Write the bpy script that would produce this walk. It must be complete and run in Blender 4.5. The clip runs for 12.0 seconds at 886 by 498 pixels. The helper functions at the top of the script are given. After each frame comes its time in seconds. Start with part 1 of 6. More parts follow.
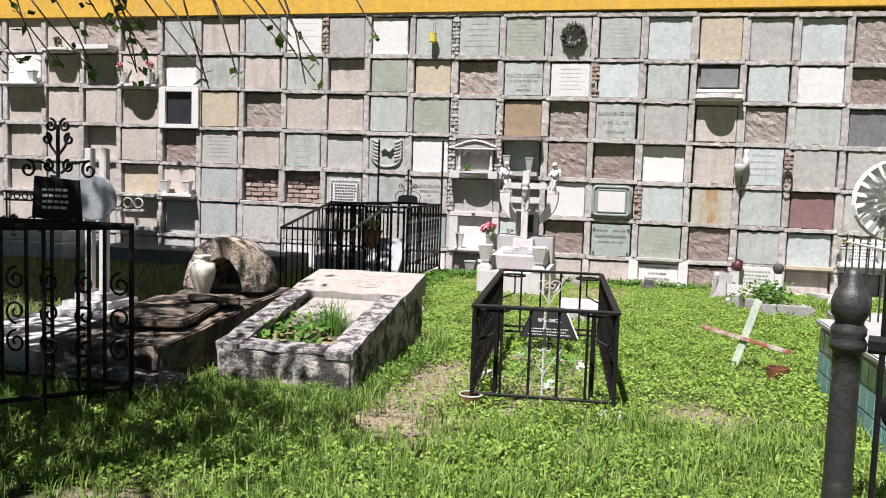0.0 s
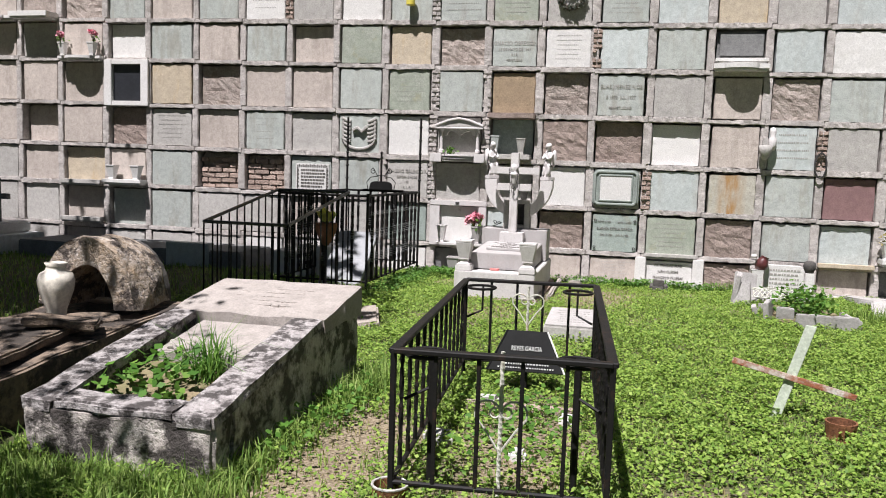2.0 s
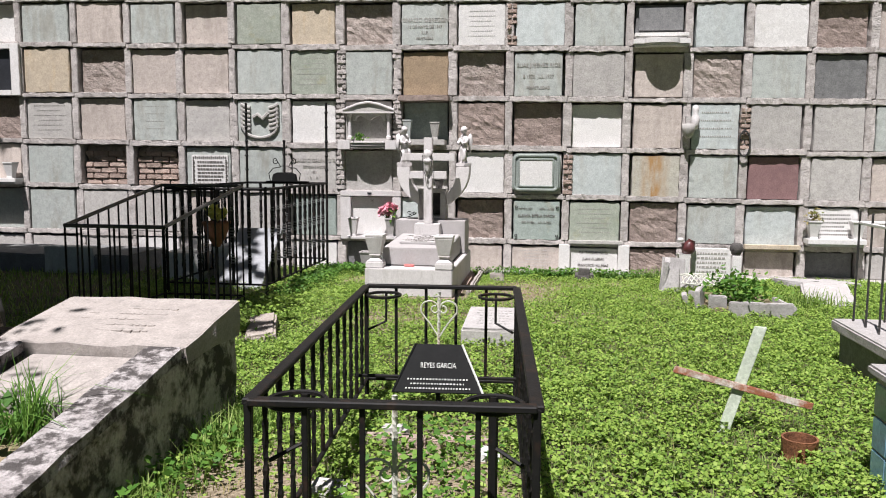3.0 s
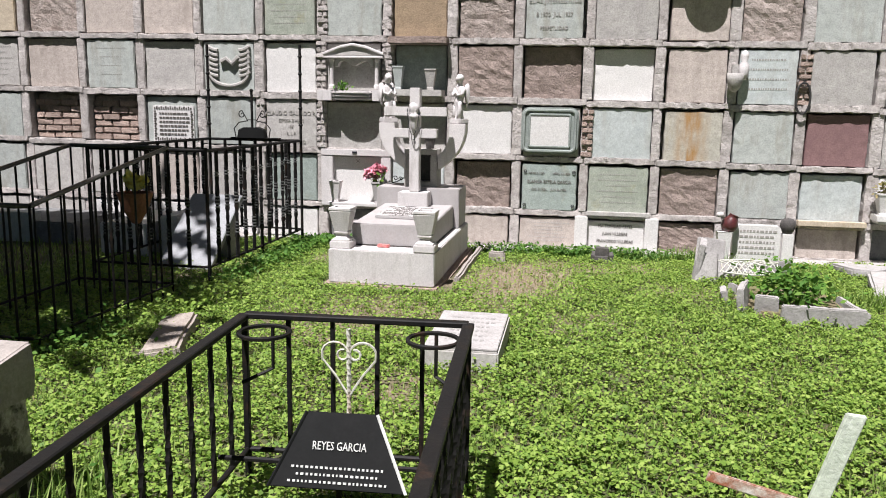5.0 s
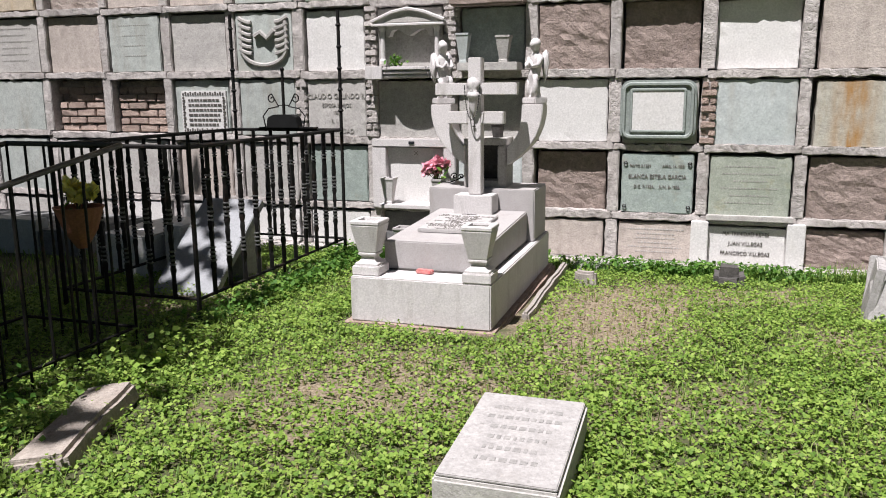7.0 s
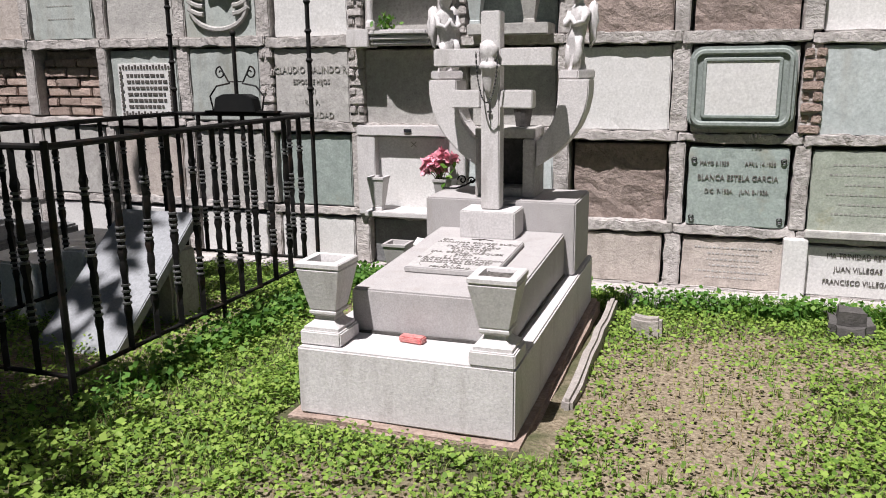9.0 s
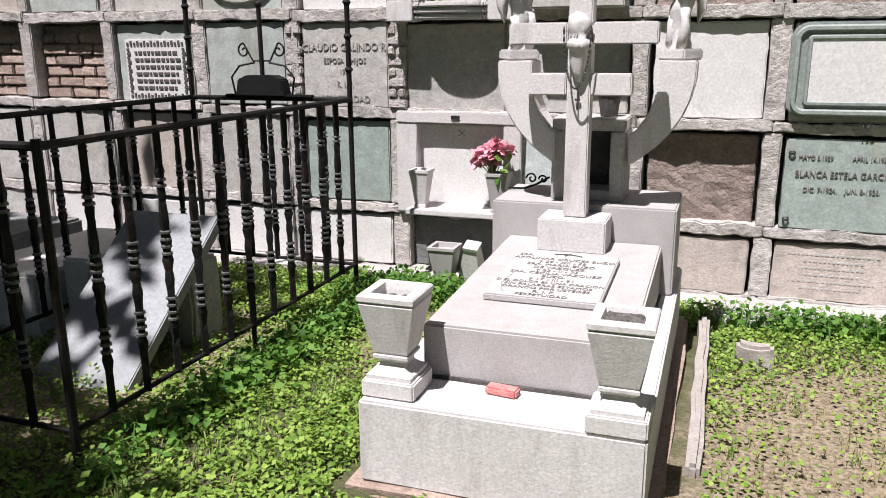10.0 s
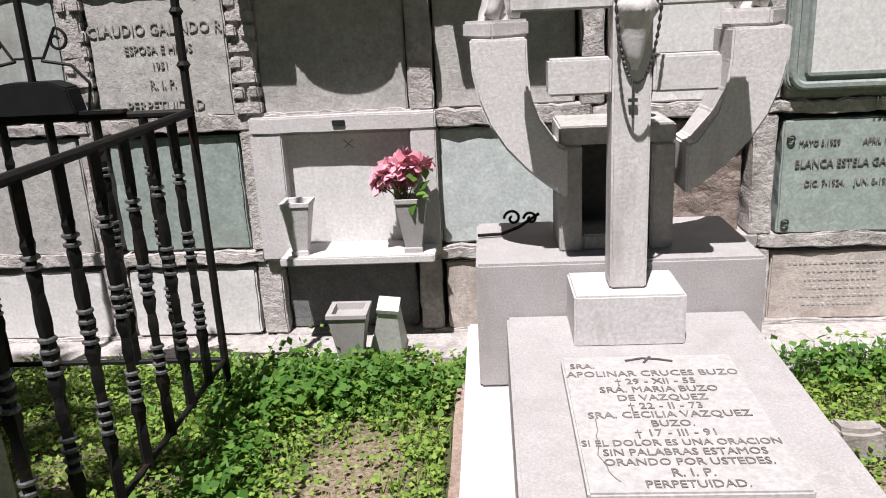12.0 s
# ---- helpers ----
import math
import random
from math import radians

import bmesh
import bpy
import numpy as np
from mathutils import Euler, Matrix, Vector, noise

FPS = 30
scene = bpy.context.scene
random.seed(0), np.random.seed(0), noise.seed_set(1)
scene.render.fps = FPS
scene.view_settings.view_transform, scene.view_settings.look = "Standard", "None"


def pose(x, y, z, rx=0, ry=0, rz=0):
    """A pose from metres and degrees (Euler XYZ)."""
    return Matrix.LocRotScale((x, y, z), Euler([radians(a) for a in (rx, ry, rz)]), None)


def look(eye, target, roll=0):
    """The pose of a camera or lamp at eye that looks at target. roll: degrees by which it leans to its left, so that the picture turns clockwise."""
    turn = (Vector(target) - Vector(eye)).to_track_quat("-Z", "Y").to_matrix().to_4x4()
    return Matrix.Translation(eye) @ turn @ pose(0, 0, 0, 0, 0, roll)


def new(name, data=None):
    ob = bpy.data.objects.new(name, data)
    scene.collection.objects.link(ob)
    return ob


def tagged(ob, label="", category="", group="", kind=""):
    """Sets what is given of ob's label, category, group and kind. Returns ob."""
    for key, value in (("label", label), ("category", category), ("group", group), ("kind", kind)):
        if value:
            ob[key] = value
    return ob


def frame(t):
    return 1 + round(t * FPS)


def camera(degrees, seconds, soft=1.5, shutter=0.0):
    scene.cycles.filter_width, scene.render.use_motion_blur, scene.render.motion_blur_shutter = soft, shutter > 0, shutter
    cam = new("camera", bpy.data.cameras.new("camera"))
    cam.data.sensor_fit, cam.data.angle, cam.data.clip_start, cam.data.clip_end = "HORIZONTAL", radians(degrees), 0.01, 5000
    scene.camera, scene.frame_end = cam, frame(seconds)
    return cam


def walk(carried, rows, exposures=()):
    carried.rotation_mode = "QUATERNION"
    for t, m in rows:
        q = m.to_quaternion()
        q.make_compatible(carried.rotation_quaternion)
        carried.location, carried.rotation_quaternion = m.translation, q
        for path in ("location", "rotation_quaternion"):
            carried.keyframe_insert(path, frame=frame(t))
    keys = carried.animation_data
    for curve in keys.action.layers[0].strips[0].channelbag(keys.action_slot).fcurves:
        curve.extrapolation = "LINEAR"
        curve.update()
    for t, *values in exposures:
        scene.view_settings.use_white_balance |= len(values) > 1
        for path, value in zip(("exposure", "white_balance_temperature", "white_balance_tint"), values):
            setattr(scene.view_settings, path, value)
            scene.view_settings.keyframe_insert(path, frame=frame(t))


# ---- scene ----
cam = camera(58.5, 12.0, soft=1.0)
PATH = [
    (0, (-0.015, 0.01, 1.404), (-0.442, 1.957, 1.243), 1.9),
    (0.5, (-0.091, 0.442, 1.417), (-0.596, 2.37, 1.251), 2.3),
    (1, (-0.129, 0.888, 1.405), (-0.622, 2.819, 1.233), 2.7),
    (1.5, (-0.09, 1.31, 1.401), (-0.504, 3.259, 1.224), 2.2),
    (2, (0.028, 1.803, 1.39), (-0.416, 3.743, 1.195), 1.9),
    (2.5, (-0.014, 2.182, 1.406), (-0.381, 4.137, 1.197), 2.3),
    (3, (0.031, 2.607, 1.393), (-0.228, 4.578, 1.17), 0.4),
    (3.5, (0.062, 2.982, 1.463), (-0.179, 4.951, 1.213), 0.7),
    (3.7, (0.073, 3.124, 1.453), (-0.173, 5.085, 1.147), 0.8),
    (5.3, (0.287, 4.588, 1.465), (-0.088, 6.522, 1.118), -0.0),
    (5.5, (0.291, 4.798, 1.464), (-0.117, 6.729, 1.141), -1.2),
    (6, (0.293, 5.315, 1.433), (-0.11, 7.246, 1.107), -2.1),
    (6.5, (0.263, 5.782, 1.399), (-0.294, 7.662, 1.004), -0.3),
    (7, (0.214, 6.224, 1.412), (-0.383, 8.093, 1.022), -0.5),
    (7.2, (0.2, 6.388, 1.413), (-0.394, 8.254, 1.005), -0.5),
    (8.8, (-0.2, 7.896, 1.383), (-0.844, 9.734, 0.93), 0.2),
    (9, (-0.282, 8.035, 1.376), (-0.913, 9.88, 0.931), -0.6),
    (9.5, (-0.555, 8.333, 1.358), (-1.226, 10.159, 0.888), -0.4),
    (10, (-0.82, 8.625, 1.385), (-1.457, 10.454, 0.886), -0.4),
    (10.5, (-1.122, 9.002, 1.412), (-1.611, 10.884, 0.946), -2.2),
    (11, (-1.392, 9.361, 1.389), (-1.71, 11.28, 0.921), -0.2),
    (11.5, (-1.608, 9.672, 1.401), (-1.768, 11.581, 0.827), -0.4),
    (12, (-1.793, 10.016, 1.403), (-1.917, 11.926, 0.822), -2.9),
]
walk(cam, [(t, look(eye, target, roll)) for t, eye, target, roll in PATH],
     exposures=((0.0, 1.22), (1.2, 1.12), (2.5, 0.96), (5.5, 1.0), (7.0, 0.90), (9.0, 0.80), (9.5, 1.0), (10.5, 0.98), (11.5, 0.77), (12.0, 0.77)))

# ---- world, sun ----
SUN_TO = Vector((-0.135, -0.44, 1.0)).normalized()
world = bpy.data.worlds.new("sky")
world.use_nodes = True
scene.world = world
wn = world.node_tree
sky = wn.nodes.new("ShaderNodeTexSky")
sky.sky_type, sky.sun_disc = "NISHITA", False
sky.sun_elevation = math.asin(SUN_TO.z)
sky.sun_rotation = math.atan2(SUN_TO.x, SUN_TO.y)
wn.nodes["Background"].inputs["Strength"].default_value = 0.015
wn.links.new(sky.outputs[0], wn.nodes["Background"].inputs["Color"])
sun_data = bpy.data.lights.new("sun", "SUN")
sun_data.energy, sun_data.angle, sun_data.color = 5.0, radians(0.55), (1.0, 0.965, 0.99)
sun = new("sun", sun_data)
sun.matrix_world = look(SUN_TO * 40, (0, 0, 0))


# ---- materials ----
def material(name, base, second=None, rough=0.85, metal=0.0, scale=3.0, fine=60.0, mix=0.5, bump=0.3, stain=None,
             stain_amount=0.0, stain_scale=1.6, vary=0.08, spec=0.3, streak=False, edge_at=0.62, sharp=0.07, worn=0.15):
    """Two scales of variation, a bump, and stains with a shape of their own."""
    m = bpy.data.materials.new(name)
    m.use_nodes = True
    nt = m.node_tree
    n, link = nt.nodes, nt.links.new
    bsdf = n["Principled BSDF"]
    bsdf.inputs["Roughness"].default_value = rough
    bsdf.inputs["Metallic"].default_value = metal
    bsdf.inputs["Specular IOR Level"].default_value = spec
    co = n.new("ShaderNodeTexCoord")
    info = n.new("ShaderNodeObjectInfo")
    shift = n.new("ShaderNodeVectorMath")
    shift.operation = "ADD"
    grow = n.new("ShaderNodeMath")
    grow.operation, grow.inputs[1].default_value = "MULTIPLY", 37.0
    link(info.outputs["Random"], grow.inputs[0])
    link(co.outputs["Object"], shift.inputs[0])
    link(grow.outputs[0], shift.inputs[1])

    def cloud(size, detail=5.0, stretch=None):
        t = n.new("ShaderNodeTexNoise")
        t.inputs["Scale"].default_value, t.inputs["Detail"].default_value = size, detail
        t.inputs["Roughness"].default_value = 0.7
        if stretch:
            mp = n.new("ShaderNodeMapping")
            mp.inputs["Scale"].default_value = stretch
            link(shift.outputs[0], mp.inputs[0])
            link(mp.outputs[0], t.inputs["Vector"])
        else:
            link(shift.outputs[0], t.inputs["Vector"])
        return t.outputs["Fac"]

    def ramp(fac, a, b):
        r = n.new("ShaderNodeMapRange")
        r.inputs["From Min"].default_value, r.inputs["From Max"].default_value = a, b
        link(fac, r.inputs["Value"])
        return r.outputs[0]

    def blend(fac, a, b, mode="MIX"):
        x = n.new("ShaderNodeMix")
        x.data_type, x.blend_type = "RGBA", mode
        for sock, v in ((x.inputs["Factor"], fac), (x.inputs[6], a), (x.inputs[7], b)):
            if isinstance(v, (int, float)):
                sock.default_value = v
            elif isinstance(v, tuple):
                sock.default_value = (*v, 1.0)
            else:
                link(v, sock)
        return x.outputs[2]

    second = second or tuple(c * 0.72 for c in base)
    big = cloud(scale)
    col = blend(ramp(big, 0.5 - mix * 0.35, 0.5 + mix * 0.35), base, second)
    grain = cloud(fine, 4.0)
    col = blend(ramp(grain, 0.3, 0.75), col, tuple(c * 0.70 for c in second))
    if bump >= 0.2 and scale < 10:
        pit = n.new("ShaderNodeMath")
        pit.operation, pit.inputs[1].default_value = "MULTIPLY", 0.55
        link(ramp(cloud(24.0, 8.0), 0.58, 0.68), pit.inputs[0])
        col = blend(pit.outputs[0], col, tuple(c * 0.42 for c in second))
    if stain:
        fac = cloud(stain_scale, 10.0, (1.0, 1.0, 0.22) if streak else None)
        r = ramp(fac, edge_at - sharp, edge_at + sharp)
        k = n.new("ShaderNodeMath")
        k.operation, k.inputs[1].default_value = "MULTIPLY", stain_amount
        link(r, k.inputs[0])
        col = blend(k.outputs[0], col, stain)
    hsv = n.new("ShaderNodeHueSaturation")
    v = n.new("ShaderNodeMapRange")
    v.inputs["To Min"].default_value, v.inputs["To Max"].default_value = 1 - vary, 1 + vary
    link(info.outputs["Random"], v.inputs["Value"])
    mottle = n.new("ShaderNodeMapRange")
    mottle.inputs["From Min"].default_value, mottle.inputs["From Max"].default_value = 0.32, 0.68
    mottle.inputs["To Min"].default_value, mottle.inputs["To Max"].default_value = 1 + worn, 1 - worn
    link(cloud(13.0, 9.0), mottle.inputs["Value"])
    tone = n.new("ShaderNodeMath")
    tone.operation = "MULTIPLY"
    link(v.outputs[0], tone.inputs[0])
    link(mottle.outputs[0], tone.inputs[1])
    link(tone.outputs[0], hsv.inputs["Value"])
    link(col, hsv.inputs["Color"])
    link(hsv.outputs[0], bsdf.inputs["Base Color"])
    b = n.new("ShaderNodeBump")
    b.inputs["Strength"].default_value, b.inputs["Distance"].default_value = bump, 0.02
    add = n.new("ShaderNodeMath")
    add.operation = "ADD"
    link(big, add.inputs[0])
    link(grain, add.inputs[1])
    link(add.outputs[0], b.inputs["Height"])
    link(b.outputs[0], bsdf.inputs["Normal"])
    return m


def leaf_material(name, a, b, c, rough=0.6):
    """Leaves and blades: three greens by island, a little light through them."""
    m = bpy.data.materials.new(name)
    m.use_nodes = True
    nt = m.node_tree
    n, link = nt.nodes, nt.links.new
    bsdf = n["Principled BSDF"]
    bsdf.inputs["Roughness"].default_value = rough
    bsdf.inputs["Specular IOR Level"].default_value = 0.25
    geo = n.new("ShaderNodeNewGeometry")
    ramp = n.new("ShaderNodeValToRGB")
    ramp.color_ramp.elements[0].color, ramp.color_ramp.elements[1].color = (*a, 1), (*c, 1)
    e = ramp.color_ramp.elements.new(0.55)
    e.color = (*b, 1)
    link(geo.outputs["Random Per Island"], ramp.inputs[0])
    link(ramp.outputs[0], bsdf.inputs["Base Color"])
    tr = n.new("ShaderNodeBsdfTranslucent")
    link(ramp.outputs[0], tr.inputs[0])
    mx = n.new("ShaderNodeMixShader")
    mx.inputs[0].default_value = 0.35
    link(bsdf.outputs[0], mx.inputs[1])
    link(tr.outputs[0], mx.inputs[2])
    link(mx.outputs[0], n["Material Output"].inputs[0])
    return m


DARKSTAIN = (0.05, 0.045, 0.04)
MAT = {
    "concrete": material("rough grey concrete", (0.56, 0.52, 0.495), (0.40, 0.365, 0.345), scale=7, fine=38, bump=0.65, stain=(0.16, 0.14, 0.12), stain_amount=0.5, stain_scale=4, edge_at=0.6),
    "g": material("green grey stone plaque", (0.45, 0.465, 0.44), (0.375, 0.40, 0.375), rough=0.6, scale=2.5, bump=0.12, stain=(0.26, 0.25, 0.215), stain_amount=0.65, stain_scale=5, streak=True, edge_at=0.57),
    "n": material("mossy green stone plaque", (0.39, 0.40, 0.35), (0.29, 0.32, 0.26), rough=0.65, scale=3, bump=0.15, stain=(0.25, 0.22, 0.10), stain_amount=0.5, stain_scale=4),
    "b": material("pale blue grey plaque", (0.51, 0.54, 0.53), (0.45, 0.485, 0.475), rough=0.55, scale=2, bump=0.08, stain=(0.33, 0.32, 0.29), stain_amount=0.5, stain_scale=5, edge_at=0.58, streak=True),
    "c": material("grey cement plaque", (0.47, 0.45, 0.42), (0.40, 0.38, 0.36), scale=3, bump=0.25, stain=(0.25, 0.23, 0.21), stain_amount=0.45, stain_scale=3, streak=True),
    "p": material("pinkish mortar plaque", (0.53, 0.465, 0.42), (0.46, 0.40, 0.36), scale=3, bump=0.3, stain=(0.28, 0.24, 0.21), stain_amount=0.6, stain_scale=5, edge_at=0.58, streak=True),
    "w": material("white marble plaque", (0.70, 0.685, 0.67), (0.64, 0.62, 0.60), rough=0.5, scale=2, bump=0.05, stain=(0.5, 0.47, 0.43), stain_amount=0.3, stain_scale=3, vary=0.05, worn=0.06),
    "k": material("black granite plaque", (0.035, 0.037, 0.045), (0.025, 0.026, 0.03), rough=0.35, scale=5, bump=0.03),
    "r": material("rough rubble mortar", (0.46, 0.395, 0.355), (0.31, 0.26, 0.23), scale=9, fine=35, bump=1.0, stain=(0.16, 0.12, 0.10), stain_amount=0.6, stain_scale=5, edge_at=0.58),
    "o": material("ochre brown stone", (0.37, 0.28, 0.18), (0.29, 0.215, 0.145), scale=4, bump=0.3, stain=(0.16, 0.10, 0.06), stain_amount=0.6, stain_scale=5),
    "y": material("yellowish sandstone plaque", (0.55, 0.46, 0.34), (0.47, 0.40, 0.31), scale=3, bump=0.2, stain=(0.40, 0.25, 0.08), stain_amount=0.45, stain_scale=3, streak=True),
    "t": material("reddish brown mortar", (0.345, 0.275, 0.24), (0.255, 0.20, 0.175), scale=6, fine=40, bump=0.8, stain=(0.15, 0.11, 0.09), stain_amount=0.5, stain_scale=4),
    "m": material("maroon plaque", (0.27, 0.16, 0.155), (0.22, 0.13, 0.13), rough=0.6, scale=3, bump=0.15),
    "d": material("dark grey stone", (0.23, 0.23, 0.225), (0.16, 0.16, 0.16), scale=4, bump=0.3),
    "T": material("teal green plaque", (0.35, 0.39, 0.36), (0.27, 0.315, 0.29), rough=0.55, scale=3, bump=0.1, stain=(0.30, 0.24, 0.16), stain_amount=0.4, stain_scale=3),
    "rust": material("rust run plaque", (0.50, 0.47, 0.40), (0.44, 0.42, 0.36), scale=3, bump=0.2, stain=(0.36, 0.28, 0.17), stain_amount=0.5, stain_scale=4, streak=True),
}
def rust_streak(m, centre, half):
    """A brown run of rust down the middle of one plate."""
    nt = m.node_tree
    n, link = nt.nodes, nt.links.new
    bsdf = n["Principled BSDF"]
    was = bsdf.inputs["Base Color"].links[0].from_socket
    co = n.new("ShaderNodeTexCoord")
    sep = n.new("ShaderNodeSeparateXYZ")
    link(co.outputs["Object"], sep.inputs[0])
    d = n.new("ShaderNodeMath")
    d.operation, d.inputs[1].default_value = "SUBTRACT", centre
    link(sep.outputs[0], d.inputs[0])
    e = n.new("ShaderNodeMath")
    e.operation = "ABSOLUTE"
    link(d.outputs[0], e.inputs[0])
    r = n.new("ShaderNodeMapRange")
    r.inputs["From Min"].default_value, r.inputs["From Max"].default_value = half, half * 0.15
    link(e.outputs[0], r.inputs["Value"])
    t = n.new("ShaderNodeTexNoise")
    t.inputs["Scale"].default_value, t.inputs["Detail"].default_value = 9.0, 6.0
    mp = n.new("ShaderNodeMapping")
    mp.inputs["Scale"].default_value = (1.6, 1.0, 0.35)
    link(co.outputs["Object"], mp.inputs[0])
    link(mp.outputs[0], t.inputs["Vector"])
    k = n.new("ShaderNodeMath")
    k.operation = "MULTIPLY"
    link(r.outputs[0], k.inputs[0])
    r2 = n.new("ShaderNodeMapRange")
    r2.inputs["From Min"].default_value, r2.inputs["From Max"].default_value = 0.3, 0.65
    link(t.outputs["Fac"], r2.inputs["Value"])
    link(r2.outputs[0], k.inputs[1])
    x = n.new("ShaderNodeMix")
    x.data_type = "RGBA"
    link(k.outputs[0], x.inputs["Factor"])
    link(was, x.inputs[6])
    x.inputs[7].default_value = (0.30, 0.15, 0.035, 1)
    link(x.outputs[2], bsdf.inputs["Base Color"])


rust_streak(MAT["rust"], 1.47, 0.22)
BRICK = material("old clay brick", (0.47, 0.36, 0.31), (0.37, 0.28, 0.235), scale=9, bump=0.8, vary=0.2, stain=(0.50, 0.42, 0.36), stain_amount=0.6, stain_scale=9)
YELLOW = material("yellow ochre wall paint", (0.66, 0.40, 0.06), (0.58, 0.34, 0.05), scale=2, bump=0.2, stain=(0.45, 0.30, 0.14), stain_amount=0.6, stain_scale=3, streak=True)
WHITE = material("white painted monument", (0.63, 0.60, 0.59), (0.56, 0.53, 0.52), rough=0.7, scale=3, fine=90, bump=0.15, stain=(0.27, 0.24, 0.22), stain_amount=0.5, stain_scale=6, streak=True, edge_at=0.61, vary=0.03, worn=0.05)
TERRAZZO = material("speckled terrazzo", (0.43, 0.405, 0.398), (0.375, 0.352, 0.345), rough=0.7, scale=4, fine=160, bump=0.12, stain=(0.27, 0.24, 0.22), stain_amount=0.5, stain_scale=7, streak=True, edge_at=0.6, vary=0.04, worn=0.06)
PLINTH = material("earthy concrete plinth", (0.40, 0.31, 0.26), (0.29, 0.21, 0.17), scale=6, bump=0.7, stain=(0.15, 0.11, 0.08), stain_amount=0.6, stain_scale=5)
MOSSY = material("lichen blackened plaster", (0.50, 0.47, 0.46), (0.33, 0.30, 0.29), scale=9, fine=45, bump=1.0, stain=(0.04, 0.034, 0.032), stain_amount=0.92, stain_scale=11, edge_at=0.50, sharp=0.05, vary=0.03)
MOSSY_SIDE = material("weathered plaster with black blotches", (0.66, 0.61, 0.57), (0.46, 0.41, 0.37), scale=7, fine=45, bump=1.0, stain=(0.035, 0.029, 0.027), stain_amount=0.95, stain_scale=4.5, edge_at=0.485, sharp=0.05, vary=0.03)
WORNWHITE = material("worn whitewashed concrete", (0.40, 0.382, 0.37), (0.34, 0.322, 0.31), scale=4, bump=0.3, stain=(0.26, 0.24, 0.22), stain_amount=0.4, stain_scale=4)
PALE = material("pale worn tomb slab", (0.40, 0.36, 0.33), (0.33, 0.295, 0.27), scale=3, fine=80, bump=0.3, stain=(0.30, 0.27, 0.24), stain_amount=0.5, stain_scale=3)
BROWNSLAB = material("brown lichened slab", (0.30, 0.23, 0.17), (0.19, 0.145, 0.11), scale=4, bump=0.8, stain=(0.035, 0.03, 0.027), stain_amount=0.9, stain_scale=5, edge_at=0.5, sharp=0.04)
ARCHTOP = material("lichened arch plaster", (0.52, 0.48, 0.45), (0.30, 0.22, 0.14), scale=5, fine=40, bump=1.0, stain=(0.05, 0.04, 0.035), stain_amount=0.95, stain_scale=7, edge_at=0.535, sharp=0.04)
IRON = material("black painted iron", (0.008, 0.008, 0.009), (0.012, 0.011, 0.010), rough=0.6, scale=12, bump=0.1, spec=0.15, stain=(0.07, 0.035, 0.02), stain_amount=0.35, stain_scale=9)
IRON_WORN = material("worn dark iron", (0.045, 0.043, 0.042), (0.025, 0.024, 0.023), rough=0.45, scale=12, bump=0.2, spec=0.5, stain=(0.16, 0.14, 0.12), stain_amount=0.5, stain_scale=9)
RING_IRON = material("iron rings worn bare", (0.16, 0.16, 0.155), (0.05, 0.05, 0.05), rough=0.4, scale=14, bump=0.1, spec=0.5)
RUST = material("rusted tin", (0.25, 0.10, 0.045), (0.14, 0.06, 0.03), rough=0.8, scale=8, bump=0.4)
WHITE_IRON = material("white painted iron", (0.58, 0.58, 0.52), (0.47, 0.46, 0.39), rough=0.5, scale=14, bump=0.2, stain=(0.32, 0.18, 0.08), stain_amount=0.5, stain_scale=12)
RUSTWHITE = material("white paint peeling to rust", (0.72, 0.70, 0.64), (0.62, 0.58, 0.50), rough=0.6, scale=10, bump=0.3, stain=(0.28, 0.09, 0.04), stain_amount=0.95, stain_scale=6, edge_at=0.5)
GREENWHITE = material("white paint with pale green", (0.66, 0.70, 0.60), (0.54, 0.60, 0.48), rough=0.6, scale=10, bump=0.2)
BLUETILE = material("glazed blue tile", (0.20, 0.36, 0.44), (0.15, 0.28, 0.36), rough=0.2, scale=4, bump=0.05, spec=0.5, vary=0.15)
GROUT = material("pale tile grout", (0.5, 0.5, 0.48), scale=8, bump=0.3)
CERAMIC = material("cream glazed ceramic", (0.70, 0.65, 0.56), (0.62, 0.57, 0.49), rough=0.35, scale=4, bump=0.05, spec=0.5)
BLACKSIGN = material("black enamel plate", (0.008, 0.009, 0.009), (0.012, 0.012, 0.012), rough=0.7, scale=8, bump=0.04, spec=0.15)
LETTER_WHITE = material("white lettering", (0.75, 0.75, 0.72), scale=20, bump=0.02)
LETTER_DARK = material("worn dark lettering", (0.12, 0.105, 0.095), scale=20, bump=0.02)
LETTER_FAINT = material("shallow worn lettering", (0.37, 0.36, 0.33), scale=20, bump=0.02)
LETTER_PALE = material("pale shallow lettering", (0.52, 0.50, 0.48), scale=20, bump=0.02)
LETTER_INCISED = material("incised lettering", (0.215, 0.195, 0.18), scale=20, bump=0.02)
LETTER_GREY = material("faded engraved lettering", (0.39, 0.37, 0.34), scale=20, bump=0.02)
PINK = material("faded pink petals", (0.68, 0.15, 0.24), (0.78, 0.42, 0.48), rough=0.7, scale=30, bump=0.1)
YELLOWF = material("yellow petals", (0.75, 0.62, 0.06), (0.70, 0.66, 0.25), rough=0.7, scale=30, bump=0.1)
REDPAPER = material("crumpled red packet", (0.55, 0.05, 0.06), (0.70, 0.35, 0.32), rough=0.5, scale=25, bump=0.5)
YELLOWTIN = material("yellow tin", (0.72, 0.55, 0.05), (0.65, 0.58, 0.12), rough=0.4, scale=9, bump=0.1)
